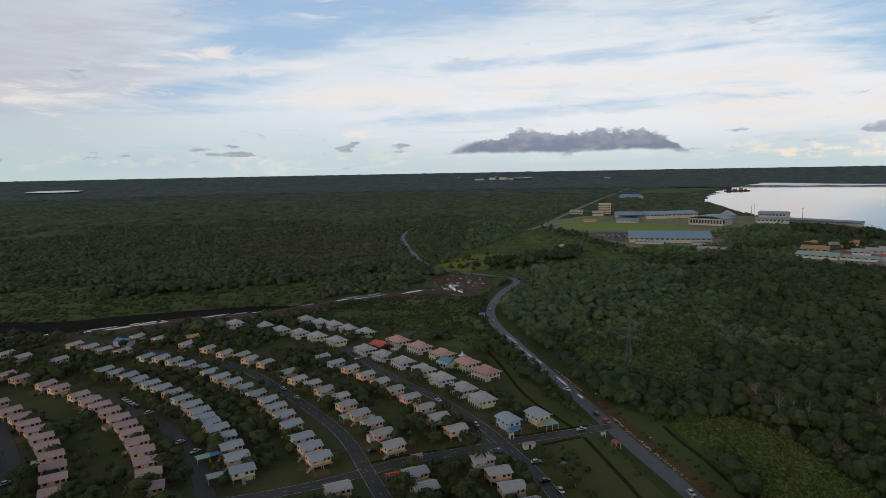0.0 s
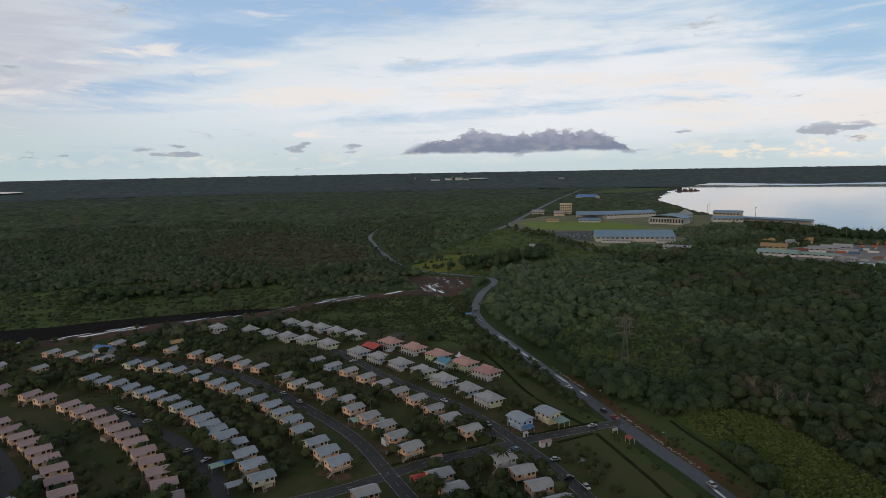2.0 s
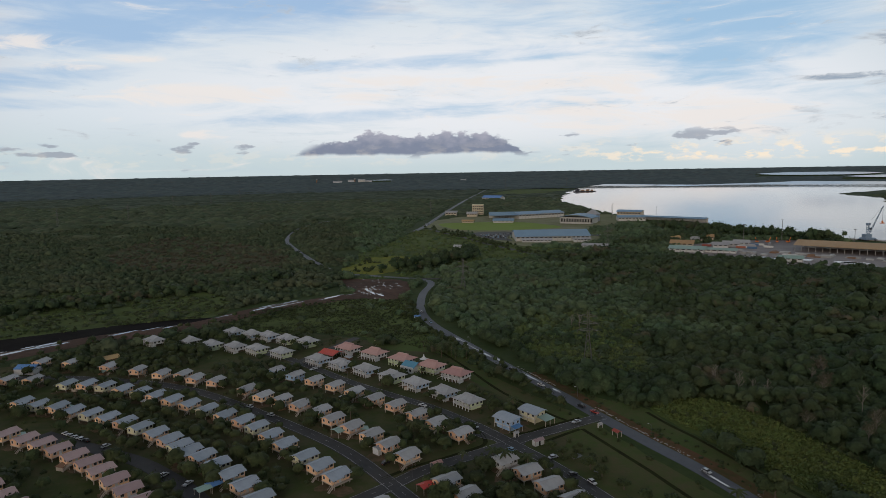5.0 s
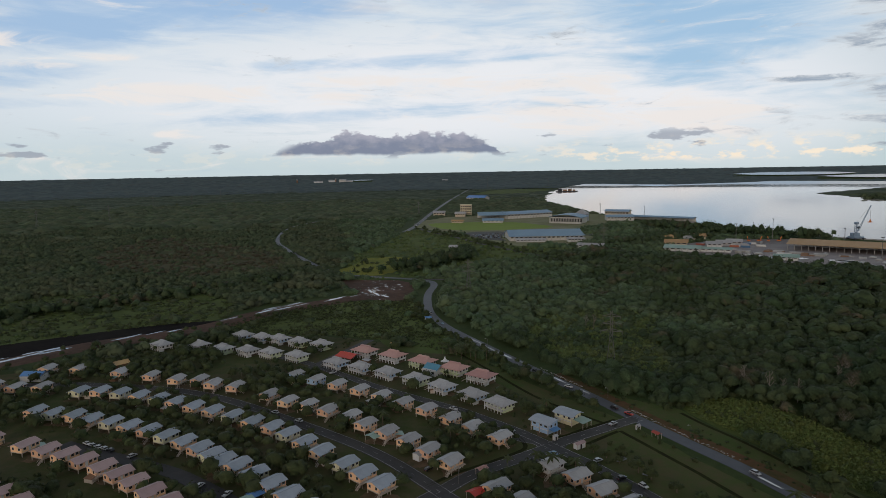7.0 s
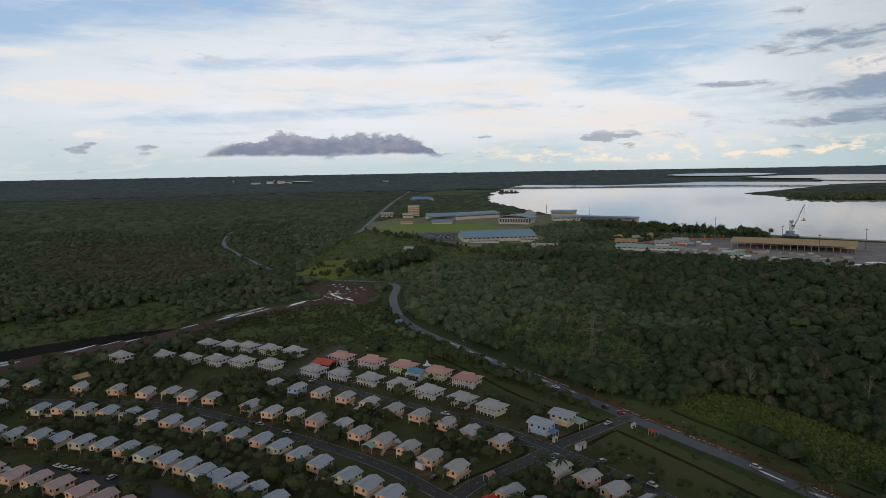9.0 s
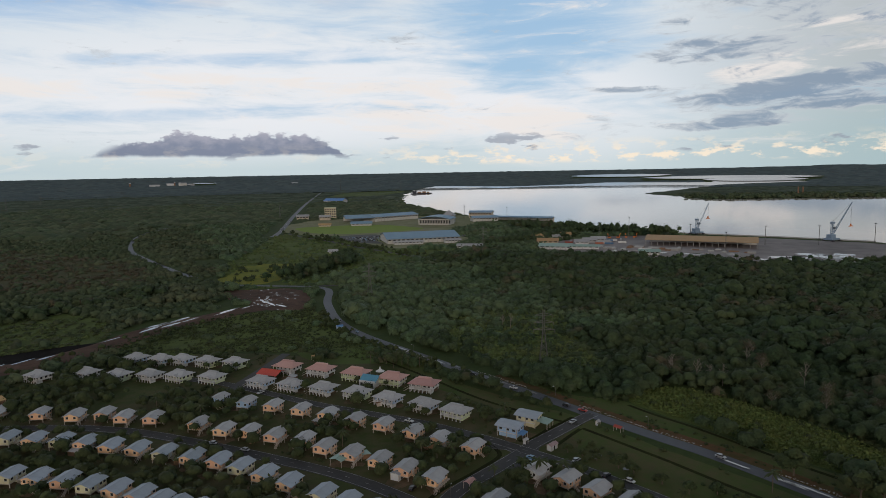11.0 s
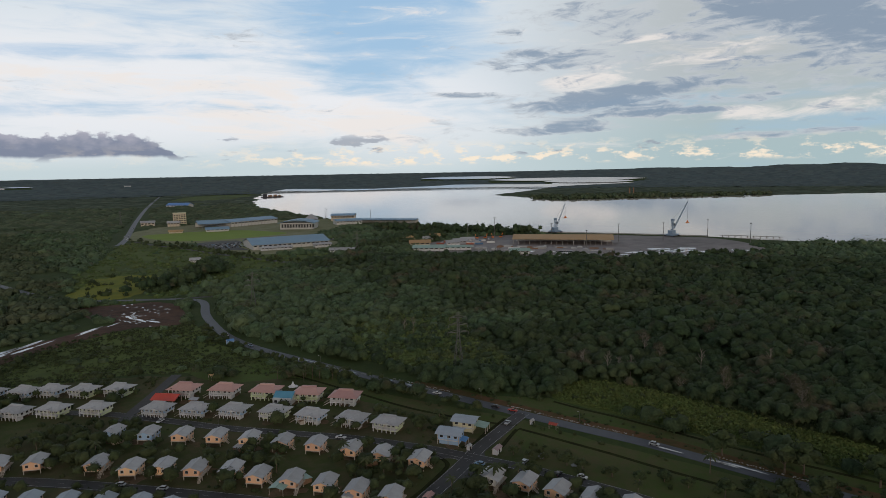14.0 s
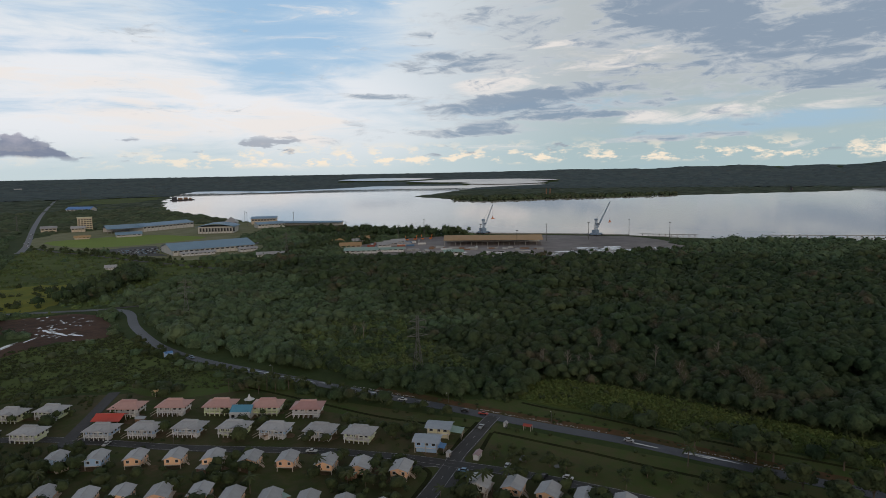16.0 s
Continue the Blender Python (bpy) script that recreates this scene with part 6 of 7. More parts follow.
for x, y in ((360, 720), (378, 728), (396, 735)):
    hall("yard_tent", "pale grey yard store with pitched roof", (x, y), (x + 15, y - 9), 12, 4, 6.5, R_GREY, M_WHITE, 3)

# sports hall with a bowed roof
ob = thing("sports_hall", "grey sports hall with bowed blue-grey roof", "building", at=pose(296, 1110, 0, 0, 0, -38))
bm = bmesh.new()
box(bm, 0, 56, 0, 40, 0, 11)
part("wall", bm, M_HALL, ob)
bm = bmesh.new()
arc = [(-3 + 62 * k / 12, 11 + 5.0 * math.sin(math.pi * k / 12)) for k in range(13)]
solid(bm, [(x, -3, z) for x, z in arc] + [(x, -3, z - 0.6) for x, z in reversed(arc)], (0, 46, 0))
part("roof", bm, R_DEPOT, ob)
for k in range(12):
    bm = bmesh.new()
    box(bm, 1.5 + 4.8 * k, 2.3 + 4.8 * k, -0.7, 0.1, 0, 11)
    part("column", bm, M_CONC, ob)
    bm = bmesh.new()
    box(bm, 2.8 + 4.8 * k, 5.6 + 4.8 * k, -0.15, 0.1, 3, 9)
    part("window", bm, M_GLASS, ob)
bm = bmesh.new()
bmesh.ops.create_cone(bm, cap_ends=True, segments=4, radius1=16, radius2=0.5, depth=9, matrix=Matrix.Translation((40, 62, 18)) @ Matrix.Rotation(0.785, 4, "Z"))
box(bm, 30, 50, 52, 72, 0, 14)
part("pyramid_roof", bm, R_GREY, ob)

# six-storey office tower
ob = thing("office_tower", "cream six-storey office block with balcony bands", "building", at=pose(180, 1342, 0, 0, 0, -14))
bm = bmesh.new()
box(bm, 0, 23, 0, 14, 0, 23)
part("wall", bm, M_TAN, ob)
for f in range(6):
    for k in range(5):
        bm = bmesh.new()
        box(bm, 1.2 + 4.4 * k, 4.2 + 4.4 * k, -0.12, 0.1, 1.6 + 3.5 * f, 3.4 + 3.5 * f)
        part("window", bm, M_GLASS, ob)
    bm = bmesh.new()
    box(bm, -0.3, 23.3, -0.9, -0.13, 0.6 + 3.5 * f, 1.2 + 3.5 * f)
    part("balcony", bm, M_CREAM, ob)
bm = bmesh.new()
box(bm, -0.6, 23.6, -1.0, 14.6, 23.0, 24.2)
part("roof", bm, M_CREAM, ob)


def crane(x, y, tower, tip, label):
    """A mobile harbour crane: carriage, slewing house, tower, lattice boom and hook."""
    ob = thing("harbour_crane", label, "crane", "harbour cranes", at=pose(x, y, 0.1) @ Matrix.Scale(1.15, 4))
    bm = bmesh.new()
    box(bm, -6, 6, -5, 5, 1.2, 3.2)
    part("carriage", bm, M_CRANE, ob)
    for sx in (-1, 1):
        for sy in (-1, 1):
            bm = bmesh.new()
            box(bm, sx * 5.2 - 1.3, sx * 5.2 + 1.3, sy * 5.6 - 1.0, sy * 5.6 + 1.0, 0, 1.6)
            part("wheel_bogie", bm, M_HULL, ob)
    bm = bmesh.new()
    box(bm, -5, 2.5, -2.8, 2.8, 3.2, 7.2)
    part("machine_house", bm, M_CRANE, ob)
    bm = bmesh.new()
    for sx in (-1, 1):
        for sy in (-1, 1):
            bar(bm, (sx * 1.3, sy * 1.3, 5), (sx * 0.9, sy * 0.9, tower), 0.55)
    for k in range(6):
        z0, z1 = 7 + (tower - 7) * k / 6, 7 + (tower - 7) * (k + 1) / 6
        bar(bm, (-1.2, -1.2, z0), (1.2, -1.2, z1), 0.3)
        bar(bm, (1.2, 1.2, z0), (-1.2, 1.2, z1), 0.3)
    box(bm, -1.6, 1.6, -1.6, 1.6, tower - 2.2, tower)
    part("tower", bm, M_CRANE, ob)
    bm = bmesh.new()
    box(bm, 1.3, 3.4, -1.2, 1.2, tower * 0.62, tower * 0.62 + 2.4)
    part("cab", bm, M_GLASS, ob)
    bm = bmesh.new()
    foot, end = Vector((2.4, 0, 9)), Vector((tip[0], tip[1], tip[2]))
    side = Vector((-tip[1], tip[0], 0)).normalized()
    up = (end - foot).cross(side).normalized()
    rails = [foot + side * s + up * u for s in (-1.0, 1.0) for u in (-0.7, 0.7)]
    for q in rails:
        bar(bm, q, end + (q - foot) * 0.35, 0.34)
    for k in range(10):
        f0, f1 = k / 10, (k + 1) / 10
        for q0, q1 in ((rails[0], rails[1]), (rails[2], rails[3]), (rails[0], rails[2]), (rails[1], rails[3])):
            p0, p1 = q0.lerp(end + (q0 - foot) * 0.35, f0), q1.lerp(end + (q1 - foot) * 0.35, f1)
            bar(bm, p0, p1, 0.2)
    part("boom", bm, M_CRANE, ob)
    bm = bmesh.new()
    bar(bm, (0, 0, tower), end, 0.14)
    bar(bm, end, (end.x, end.y, tip[3]), 0.14)
    part("cable", bm, M_HULL, ob)
    bm = bmesh.new()
    box(bm, end.x - 2.6, end.x + 2.6, end.y - 0.6, end.y + 0.6, tip[3] - 0.9, tip[3])
    box(bm, end.x - 0.6, end.x + 0.6, end.y - 0.5, end.y + 0.5, tip[3], tip[3] + 2.2)
    part("spreader", bm, M_ORANGE, ob)


crane(577, 737, 19, (8.5, -9, 38, 20), "grey-blue mobile harbour crane with raised lattice boom")
crane(651, 587, 21, (12, -12, 42, 17), "grey-blue harbour crane with raised boom and hanging spreader")


def light_mast(x, y, h):
    ob = thing("light_mast", "tall steel floodlight mast on the port yard", "mast", "floodlight masts", at=pose(x, y, 0))
    bm = bmesh.new()
    bmesh.ops.create_cone(bm, cap_ends=True, segments=8, radius1=0.45, radius2=0.22, depth=h + 0.4, matrix=Matrix.Translation((0, 0, h / 2 - 0.2)))
    part("pole", bm, M_STEEL, ob)
    bm = bmesh.new()
    bmesh.ops.create_cone(bm, cap_ends=True, segments=10, radius1=1.0, radius2=1.7, depth=0.8, matrix=Matrix.Translation((0, 0, h)))
    part("lamp_ring", bm, M_STEEL, ob)


for x, y, h in ((549, 598, 23), (600, 566, 23), (669, 545, 24), (640, 470, 25), (415, 745, 24), (478, 762, 27), (471, 584, 21), (520, 690, 20), (424, 1190, 25), (450, 1250, 24), (480, 1120, 24)):
    light_mast(x, y, h)

# quay edge, mooring dolphins and a stranded barge
bm = bmesh.new()
solid(bm, [(564, 772, -0.5), (640, 652, -0.5), (688, 556, -0.5), (682, 552, -0.5), (634, 648, -0.5), (558, 768, -0.5)], (0, 0, 1.4))
ob = thing("quay", "long concrete quay edge of the port", "quay")
part("quay_wall", bm, M_CONC, ob)
for k, (a, b) in enumerate((((690, 540), (722, 470)), ((760, 400), (860, 270)))):
    ob = thing("jetty", "narrow dark timber jetty on piles", "jetty")
    a, b = Vector((*a, 0)), Vector((*b, 0))
    bm = bmesh.new()
    side = Vector((-(b - a).y, (b - a).x, 0)).normalized() * 2
    solid(bm, [a - side + Vector((0, 0, 2)), b - side + Vector((0, 0, 2)), b + side + Vector((0, 0, 2)), a + side + Vector((0, 0, 2))], (0, 0, 0.6))
    part("deck", bm, M_CONC, ob)
    for i in range(10):
        bm = bmesh.new()
        q = a.lerp(b, (i + 0.5) / 10)
        box(bm, q.x - 0.5, q.x + 0.5, q.y - 0.5, q.y + 0.5, -0.5, 2.0)
        part("pile", bm, M_CONC, ob)
ob = thing("landing_stage", "dark steel landing stage with gantries", "jetty", at=pose(800, 262, 0, 0, 0, -50))
for x in (0, 26, 60):
    bm = bmesh.new()
    box(bm, x, x + 16, -4, 4, 1, 3)
    box(bm, x + 3, x + 12, -3, 3, 3, 8)
    part("platform", bm, M_HULL, ob)


def ship(x, y, turn, n, label):
    ob = thing("barge", label, "ship", at=pose(x, y, 0.2, 0, 0, turn))
    bm = bmesh.new()
    hull = [(-n / 2, -6), (n * 0.42, -6), (n / 2, 0), (n * 0.42, 6), (-n / 2, 6)]
    solid(bm, [(px, py, -0.4) for px, py in hull], (0, 0, 4.4))
    part("hull", bm, M_HULL, ob)
    for k, (x0, x1, h) in enumerate(((-0.42, -0.25, 10), (-0.18, -0.02, 6), (0.06, 0.2, 7), (0.28, 0.36, 5))):
        bm = bmesh.new()
        box(bm, n * x0, n * x1, -4, 4, 4.0, 4.0 + h)
        part("deckhouse" if k == 0 else "cargo", bm, M_RUST if k else M_HULL, ob)


ship(838, 2500, 2, 92, "long dark barge with deckhouse anchored in the estuary")
ship(2420, 900, 15, 26, "small dark boat far out on the water")

# machines, containers and stores on the yard
rp = random.Random(4)
M_BOXES = [material("grey container paint", (0.32, 0.33, 0.35), 0.6, scale=0.4, vary=0.2), material("rust red container paint", (0.30, 0.09, 0.06), 0.6, scale=0.4, vary=0.2), material("white container paint", (0.6, 0.6, 0.58), 0.6, scale=0.4, vary=0.1), material("blue container paint", (0.08, 0.16, 0.32), 0.6, scale=0.4, vary=0.2)]
for k in range(46):
    f = rp.random()
    x, y = 372 + 150 * f + rp.uniform(-24, 24), 742 - 75 * f + rp.uniform(-18, 18)
    if 425 < x < 560 and 690 - (x - 428) * 0.76 + 52 > y:
        continue
    bm = bmesh.new()
    box(bm, -6, 6, -1.2, 1.2, 0.02, 2.6)
    for i in range(12):
        box(bm, -5.8 + i, -5.5 + i, -1.27, -1.2, 0.2, 2.4)
        box(bm, -5.8 + i, -5.5 + i, 1.2, 1.27, 0.2, 2.4)
    me = bpy.data.meshes.new("container")
    bm.to_mesh(me)
    bm.free()
    me.materials.append(M_BOXES[k % 4])
    ob = tagged(new("container", me), ("grey", "rust red", "white", "blue")[k % 4] + " steel container standing on the yard", "container", "yard containers")
    ob.matrix_basis = pose(x, y, 0.07, 0, 0, rp.choice((-38, -38, 52))) @ Matrix.Scale(0.85, 4)
# flat stacks of goods and sheeted piles on the near half of the yard
M_SHEET = material("pale weathered sheeting", (0.46, 0.46, 0.45), 0.7, spots=(0.28, 0.28, 0.27), scale=0.3, amount=0.8, vary=0.25)
for k in range(34):
    f = rp.random()
    x, y = 352 + 130 * f + rp.uniform(-12, 12), 690 - 135 * f + rp.uniform(-26, 26)
    if 418 < x < 560 and 700 - (x - 428) * 1.1 + 50 > y > 655 - (x - 428) * 1.1:
        continue
    w, d, h = rp.uniform(3, 8), rp.uniform(2, 4), rp.uniform(0.8, 2.2)
    bm = bmesh.new()
    solid(bm, [(-w, yy, z) for yy, z in [(-d, 0.0), (d, 0.0), (d * 0.8, h * 0.8), (0.1, h), (-d * 0.8, h * 0.75)]], (2 * w, 0, 0))
    me = bpy.data.meshes.new("cargo_pile")
    bm.to_mesh(me)
    bm.free()
    me.materials.append((M_SHEET, M_SHEET, M_RUST, M_CONC)[k % 4])
    ob = tagged(new("cargo_pile", me), ("long stack of pale sheeted goods on the yard", "low pale sheeted pile on wet concrete", "rusty brown stack of goods on the yard", "grey concrete blocks stacked on the yard")[k % 4], "cargo", "yard cargo")
    ob.matrix_basis = pose(x, y, 0.07, 0, 0, rp.choice((-48, -48, 42)))
for x, y in ((452, 752), (462, 748), (474, 744), (440, 756)):
    ob = thing("forklift", "orange yard machine with mast and cab", "machine", "yard machines", at=pose(x, y, 0.07, 0, 0, rp.random() * 90))
    bm = bmesh.new()
    box(bm, -3, 3, -1.3, 1.3, 0.7, 2.2)
    part("body", bm, M_ORANGE, ob)
    bm = bmesh.new()
    box(bm, -1.2, 1, -1.1, 1.1, 2.2, 3.8)
    part("cab", bm, M_GLASS, ob)
    bm = bmesh.new()
    bar(bm, (2.5, 0, 2), (6.5, 0, 6), 0.7)
    part("mast", bm, M_ORANGE, ob)

# sheds and works across the water, and the far factory
for k in range(14):
    x = 1395 + 25 * k + rp.uniform(-12, 12)
    y = 1475 - 9 * k + rp.uniform(-20, 60)
    hall("works_shed", "far pale works shed across the water", (x, y), (x + 16 + 12 * rp.random(), y - 12), 12, 3.5, 6, R_GREY if k % 3 else R_GREEN, M_TAN if k % 2 else M_WHITE, 4)
for x, y in ((1640, 1420), (1650, 1412)):
    ob = thing("chimney", "tall far works chimney across the water", "chimney", at=pose(x, y, 0))
    bm = bmesh.new()
    bmesh.ops.create_cone(bm, cap_ends=True, segments=10, radius1=2.6, radius2=2.0, depth=28, matrix=Matrix.Translation((0, 0, 14)))
    part("stack", bm, M_RUST, ob)


def far_block(a, dip, w, h, mat, label):
    """A far building on the climbing land, at a bearing and a dip below eye level."""
    s = (dip - DIP0) / (DIP1 - DIP0)
    r = FLAT + (RIM - FLAT) * s
    x, y = CENTRE[0] + r * math.sin(radians(a)), CENTRE[1] + r * math.cos(radians(a))
    ob = thing("factory", label, "building", at=pose(x, y, float(land_height(x, y)) - 2, 0, 0, -a))
    bm = bmesh.new()
    box(bm, -w / 2, w / 2, -8, 8, 0, h)
    part("wall", bm, mat, ob)
    bm = bmesh.new()
    solid(bm, [(-w / 2 - 1, -9, h), (-w / 2 - 1, 9, h), (-w / 2 - 1, 0, h + 4)], (w + 2, 0, 0))
    part("roof", bm, R_GREY, ob)


for a, dip, w, h, mat in ((-1.6, 0.0165, 50, 8, M_WHITE), (-0.4, 0.0160, 40, 12, M_WHITE), (0.5, 0.0165, 40, 15, M_HALL), (1.0, 0.016, 50, 7, M_WHITE), (-3.4, 0.016, 7, 17, M_RUST), (-0.1, 0.0162, 6, 19, M_RUST), (0.3, 0.0162, 6, 16, M_RUST), (9.5, 0.0165, 30, 5, M_HALL)):
    far_block(a, dip, w, h, mat, "far pale industrial building on the skyline")
# ---------------------------------------------------------------- pylons, lamps, huts and vehicles
def pylon(x, y, h, turn, label="grey lattice power pylon standing among trees"):
    """A lattice pylon: four tapering legs, cross bracing and three pairs of arms."""
    ob = thing("power_pylon", label, "pylon", "power pylons", at=pose(x, y, 0, 0, 0, turn))
    w0, w1, waist = 2.2, 0.5, h * 0.62
    bm = bmesh.new()

    def half(z):
        return w0 + (w1 - w0) * z / waist if z < waist else w1

    levels = [0, 0.14, 0.28, 0.40, 0.51, 0.62, 0.72, 0.82, 0.92, 1.0]
    corners = ((-1, -1), (1, -1), (1, 1), (-1, 1))
    for l0, l1 in zip(levels[:-1], levels[1:]):
        z0, z1 = h * l0, h * l1
        for k, (sx, sy) in enumerate(corners):
            tx, ty = corners[(k + 1) % 4]
            a, b = half(z0), half(z1)
            bar(bm, (sx * a, sy * a, z0 - (0.3 if z0 == 0 else 0)), (sx * b, sy * b, z1), 0.17)
            bar(bm, (sx * a, sy * a, z0), (tx * b, ty * b, z1), 0.08)
            bar(bm, (tx * a, ty * a, z0), (sx * b, sy * b, z1), 0.08)
    part("lattice_tower", bm, M_STEEL, ob)
    for z, L in ((0.64, 5.2), (0.77, 4.8), (0.90, 4.2)):
        for s in (-1, 1):
            bm = bmesh.new()
            for q in (-1, 1):
                bar(bm, (s * w1, q * w1, h * z), (s * L, 0, h * z + 0.2), 0.12)
                bar(bm, (s * w1, q * w1, h * z + 1.2), (s * L, 0, h * z + 0.2), 0.12)
            bar(bm, (s * L, 0, h * z + 0.2), (s * L, 0, h * z - 1.4), 0.16)
            part("cross_arm", bm, M_STEEL, ob)
    return ob


for x, y, h in ((55, 302, 28), (25, 501, 28), (-656, 1045, 32), (-638, 1347, 34), (-563, 1515, 34), (-597, 1992, 36), (-535, 2201, 36), (-510, 2580, 36), (640, 3050, 60), (980, 3160, 50), (230, 720, 30), (98, 1390, 30)):
    pylon(x, y, h, -24 if y < 900 else -30)


def street_lamp(x, y, turn):
    ob = thing("street_lamp", "curved grey steel street lamp beside the road", "street lamp", "street lamps", at=pose(x, y, 0, 0, 0, turn))
    bm = bmesh.new()
    pts = [Vector((0, 0, -0.2)), Vector((0, 0, 3.6)), Vector((0.2, 0, 4.1)), Vector((0.6, 0, 4.5)), Vector((1.2, 0, 4.7))]
    for a, b in zip(pts[:-1], pts[1:]):
        bar(bm, a, b, 0.10)
    part("pole", bm, M_STEEL, ob)
    bm = bmesh.new()
    box(bm, 1.1, 1.7, -0.12, 0.12, 4.62, 4.76)
    part("lamp_head", bm, M_WHITE, ob)


for x, y, a in ((48.7, 218.5, 200), (62, 172, 200), (36, 262, 200), (5, 352, 200), (-40, 200, 60), (-62, 303, 220)):
    street_lamp(x, y, a)

CAR_PAINTS = {"white": M_WHITE, "silver": material("silver car paint", (0.38, 0.40, 0.42), 0.3, metal=0.4, scale=1.0, amount=0.1), "black": material("black car paint", (0.02, 0.02, 0.023), 0.25, scale=1.0, amount=0.1, spec=0.5), "blue": material("pale blue car paint", (0.16, 0.27, 0.38), 0.3, scale=1.0, amount=0.1), "red": material("red car paint", (0.32, 0.04, 0.03), 0.3, scale=1.0, amount=0.1)}
M_TYRE = material("black tyre rubber", (0.015, 0.015, 0.015), 0.9, scale=4.0)
CAR_KIT = {}


def car(x, y, turn, paint="white", pickup=False):
    """A small saloon or a double-cab pickup; it points along x."""
    key = (paint, pickup)
    m = pose(x, y, 0.13, 0, 0, turn)
    small = Matrix.Scale(0.81, 4)
    if key in CAR_KIT:
        return copy_thing(CAR_KIT[key], m)
    ob = thing("pickup" if pickup else "car", f"{paint} {'double-cab pickup' if pickup else 'saloon car'} parked on the asphalt", "car", "vehicles", at=m @ small)
    CAR_KIT[key] = ob
    n = 2.45 if pickup else 2.1
    bm = bmesh.new()
    side = [(-n, 0.42), (n, 0.42), (n, 0.78), (n - 0.9, 0.95), (-n + (0.1 if pickup else 0.6), 0.95), (-n, 0.85)]
    solid(bm, [(px, -0.84, z) for px, z in side], (0, 1.68, 0))
    bmesh.ops.bevel(bm, geom=bm.edges[:], offset=0.07, segments=1, affect="EDGES")
    part("body", bm, CAR_PAINTS[paint], ob)
    bm = bmesh.new()
    lo, hi = (-0.9, 1.1) if pickup else (-1.6, 1.1)
    roof = [(lo, 0.93), (hi + 0.1, 0.93), (hi - 0.6, 1.48), (lo + 0.35, 1.48)]
    solid(bm, [(px, -0.74, z) for px, z in roof], (0, 1.48, 0))
    part("cabin_glass", bm, M_GLASS, ob)
    bm = bmesh.new()
    box(bm, lo + 0.3, hi - 0.55, -0.76, 0.76, 1.47, 1.53)
    part("roof", bm, CAR_PAINTS[paint], ob)
    for sx in (-1.3, 1.35):
        for sy in (-0.78, 0.78):
            bm = bmesh.new()
            bmesh.ops.create_cone(bm, cap_ends=True, segments=12, radius1=0.33, radius2=0.33, depth=0.22, matrix=Matrix.Translation((sx, sy, 0.33)) @ Matrix.Rotation(math.pi / 2, 4, "X"))
            part("wheel", bm, M_TYRE, ob)
    for sy in (-0.55, 0.55):
        bm = bmesh.new()
        box(bm, n - 0.05, n + 0.02, sy - 0.18, sy + 0.18, 0.62, 0.76)
        part("headlight", bm, M_WHITE, ob)
        bm = bmesh.new()
        box(bm, -n - 0.02, -n + 0.05, sy - 0.15, sy + 0.15, 0.66, 0.8)
        part("tail_light", bm, CAR_PAINTS["red"], ob)
    return ob


for x, y, a, paint, pick in (
    (33.5, 250, 115, "black", False), (53, 188, -72, "silver", False), (24.5, 278, 118, "white", True), (17, 303, -70, "black", False), (2.2, 352, 118, "white", False),
    (-13.2, 236.5, -58, "silver", False), (-30.5, 262, 128, "white", True), (-79, 321, 40, "white", True),
    (-102, 273, 140, "white", False), (-110.3, 206.7, 62, "white", True), (-119.6, 214, 60, "white", False), (-147.4, 241.2, 50, "white", False), (-160, 180, 60, "white", False),
    (-164.5, 253.5, 140, "white", False), (-161.9, 251.5, 140, "white", False), (-159.2, 249.6, 140, "silver", False), (-156.6, 247.8, 140, "black", False), (-167, 255.5, 140, "white", True),
    (-4.5, 214, 120, "blue", False), (-6.8, 211.5, 120, "blue", False), (8.2, 206, 20, "silver", False), (10.5, 193, 20, "black", False), (14.8, 187, -70, "white", False),
    (26.0, 234.2, 25, "silver", True), (36.3, 242.5, -65, "red", True), (-14, 440, 95, "white", False), (-11, 408, 95, "blue", True), (-48, 211, 40, "black", False), (-92, 262, 140, "white", False)):
    car(x, y, a, paint, pick)
# the depot's rows of parked cars
FAR_KIT = {}


def far_car(x, y, turn, paint):
    """A parked car seen from far off: body and cabin."""
    m = pose(x, y, 0.09, 0, 0, turn)
    small = Matrix.Scale(0.81, 4)
    if paint in FAR_KIT:
        return copy_thing(FAR_KIT[paint], m)
    ob = FAR_KIT[paint] = thing("parked_car", f"{paint} car parked in a row on asphalt", "car", "depot cars", at=m @ small)
    bm = bmesh.new()
    solid(bm, [(px, -0.84, z) for px, z in [(-2.1, 0.0), (2.1, 0.0), (2.1, 0.75), (1.2, 0.95), (-1.6, 0.95), (-2.1, 0.85)]], (0, 1.68, 0))
    part("body", bm, CAR_PAINTS[paint], ob)
    bm = bmesh.new()
    solid(bm, [(px, -0.74, z) for px, z in [(-1.6, 0.93), (1.2, 0.93), (0.5, 1.5), (-1.2, 1.5)]], (0, 1.48, 0))
    part("cabin", bm, M_GLASS, ob)


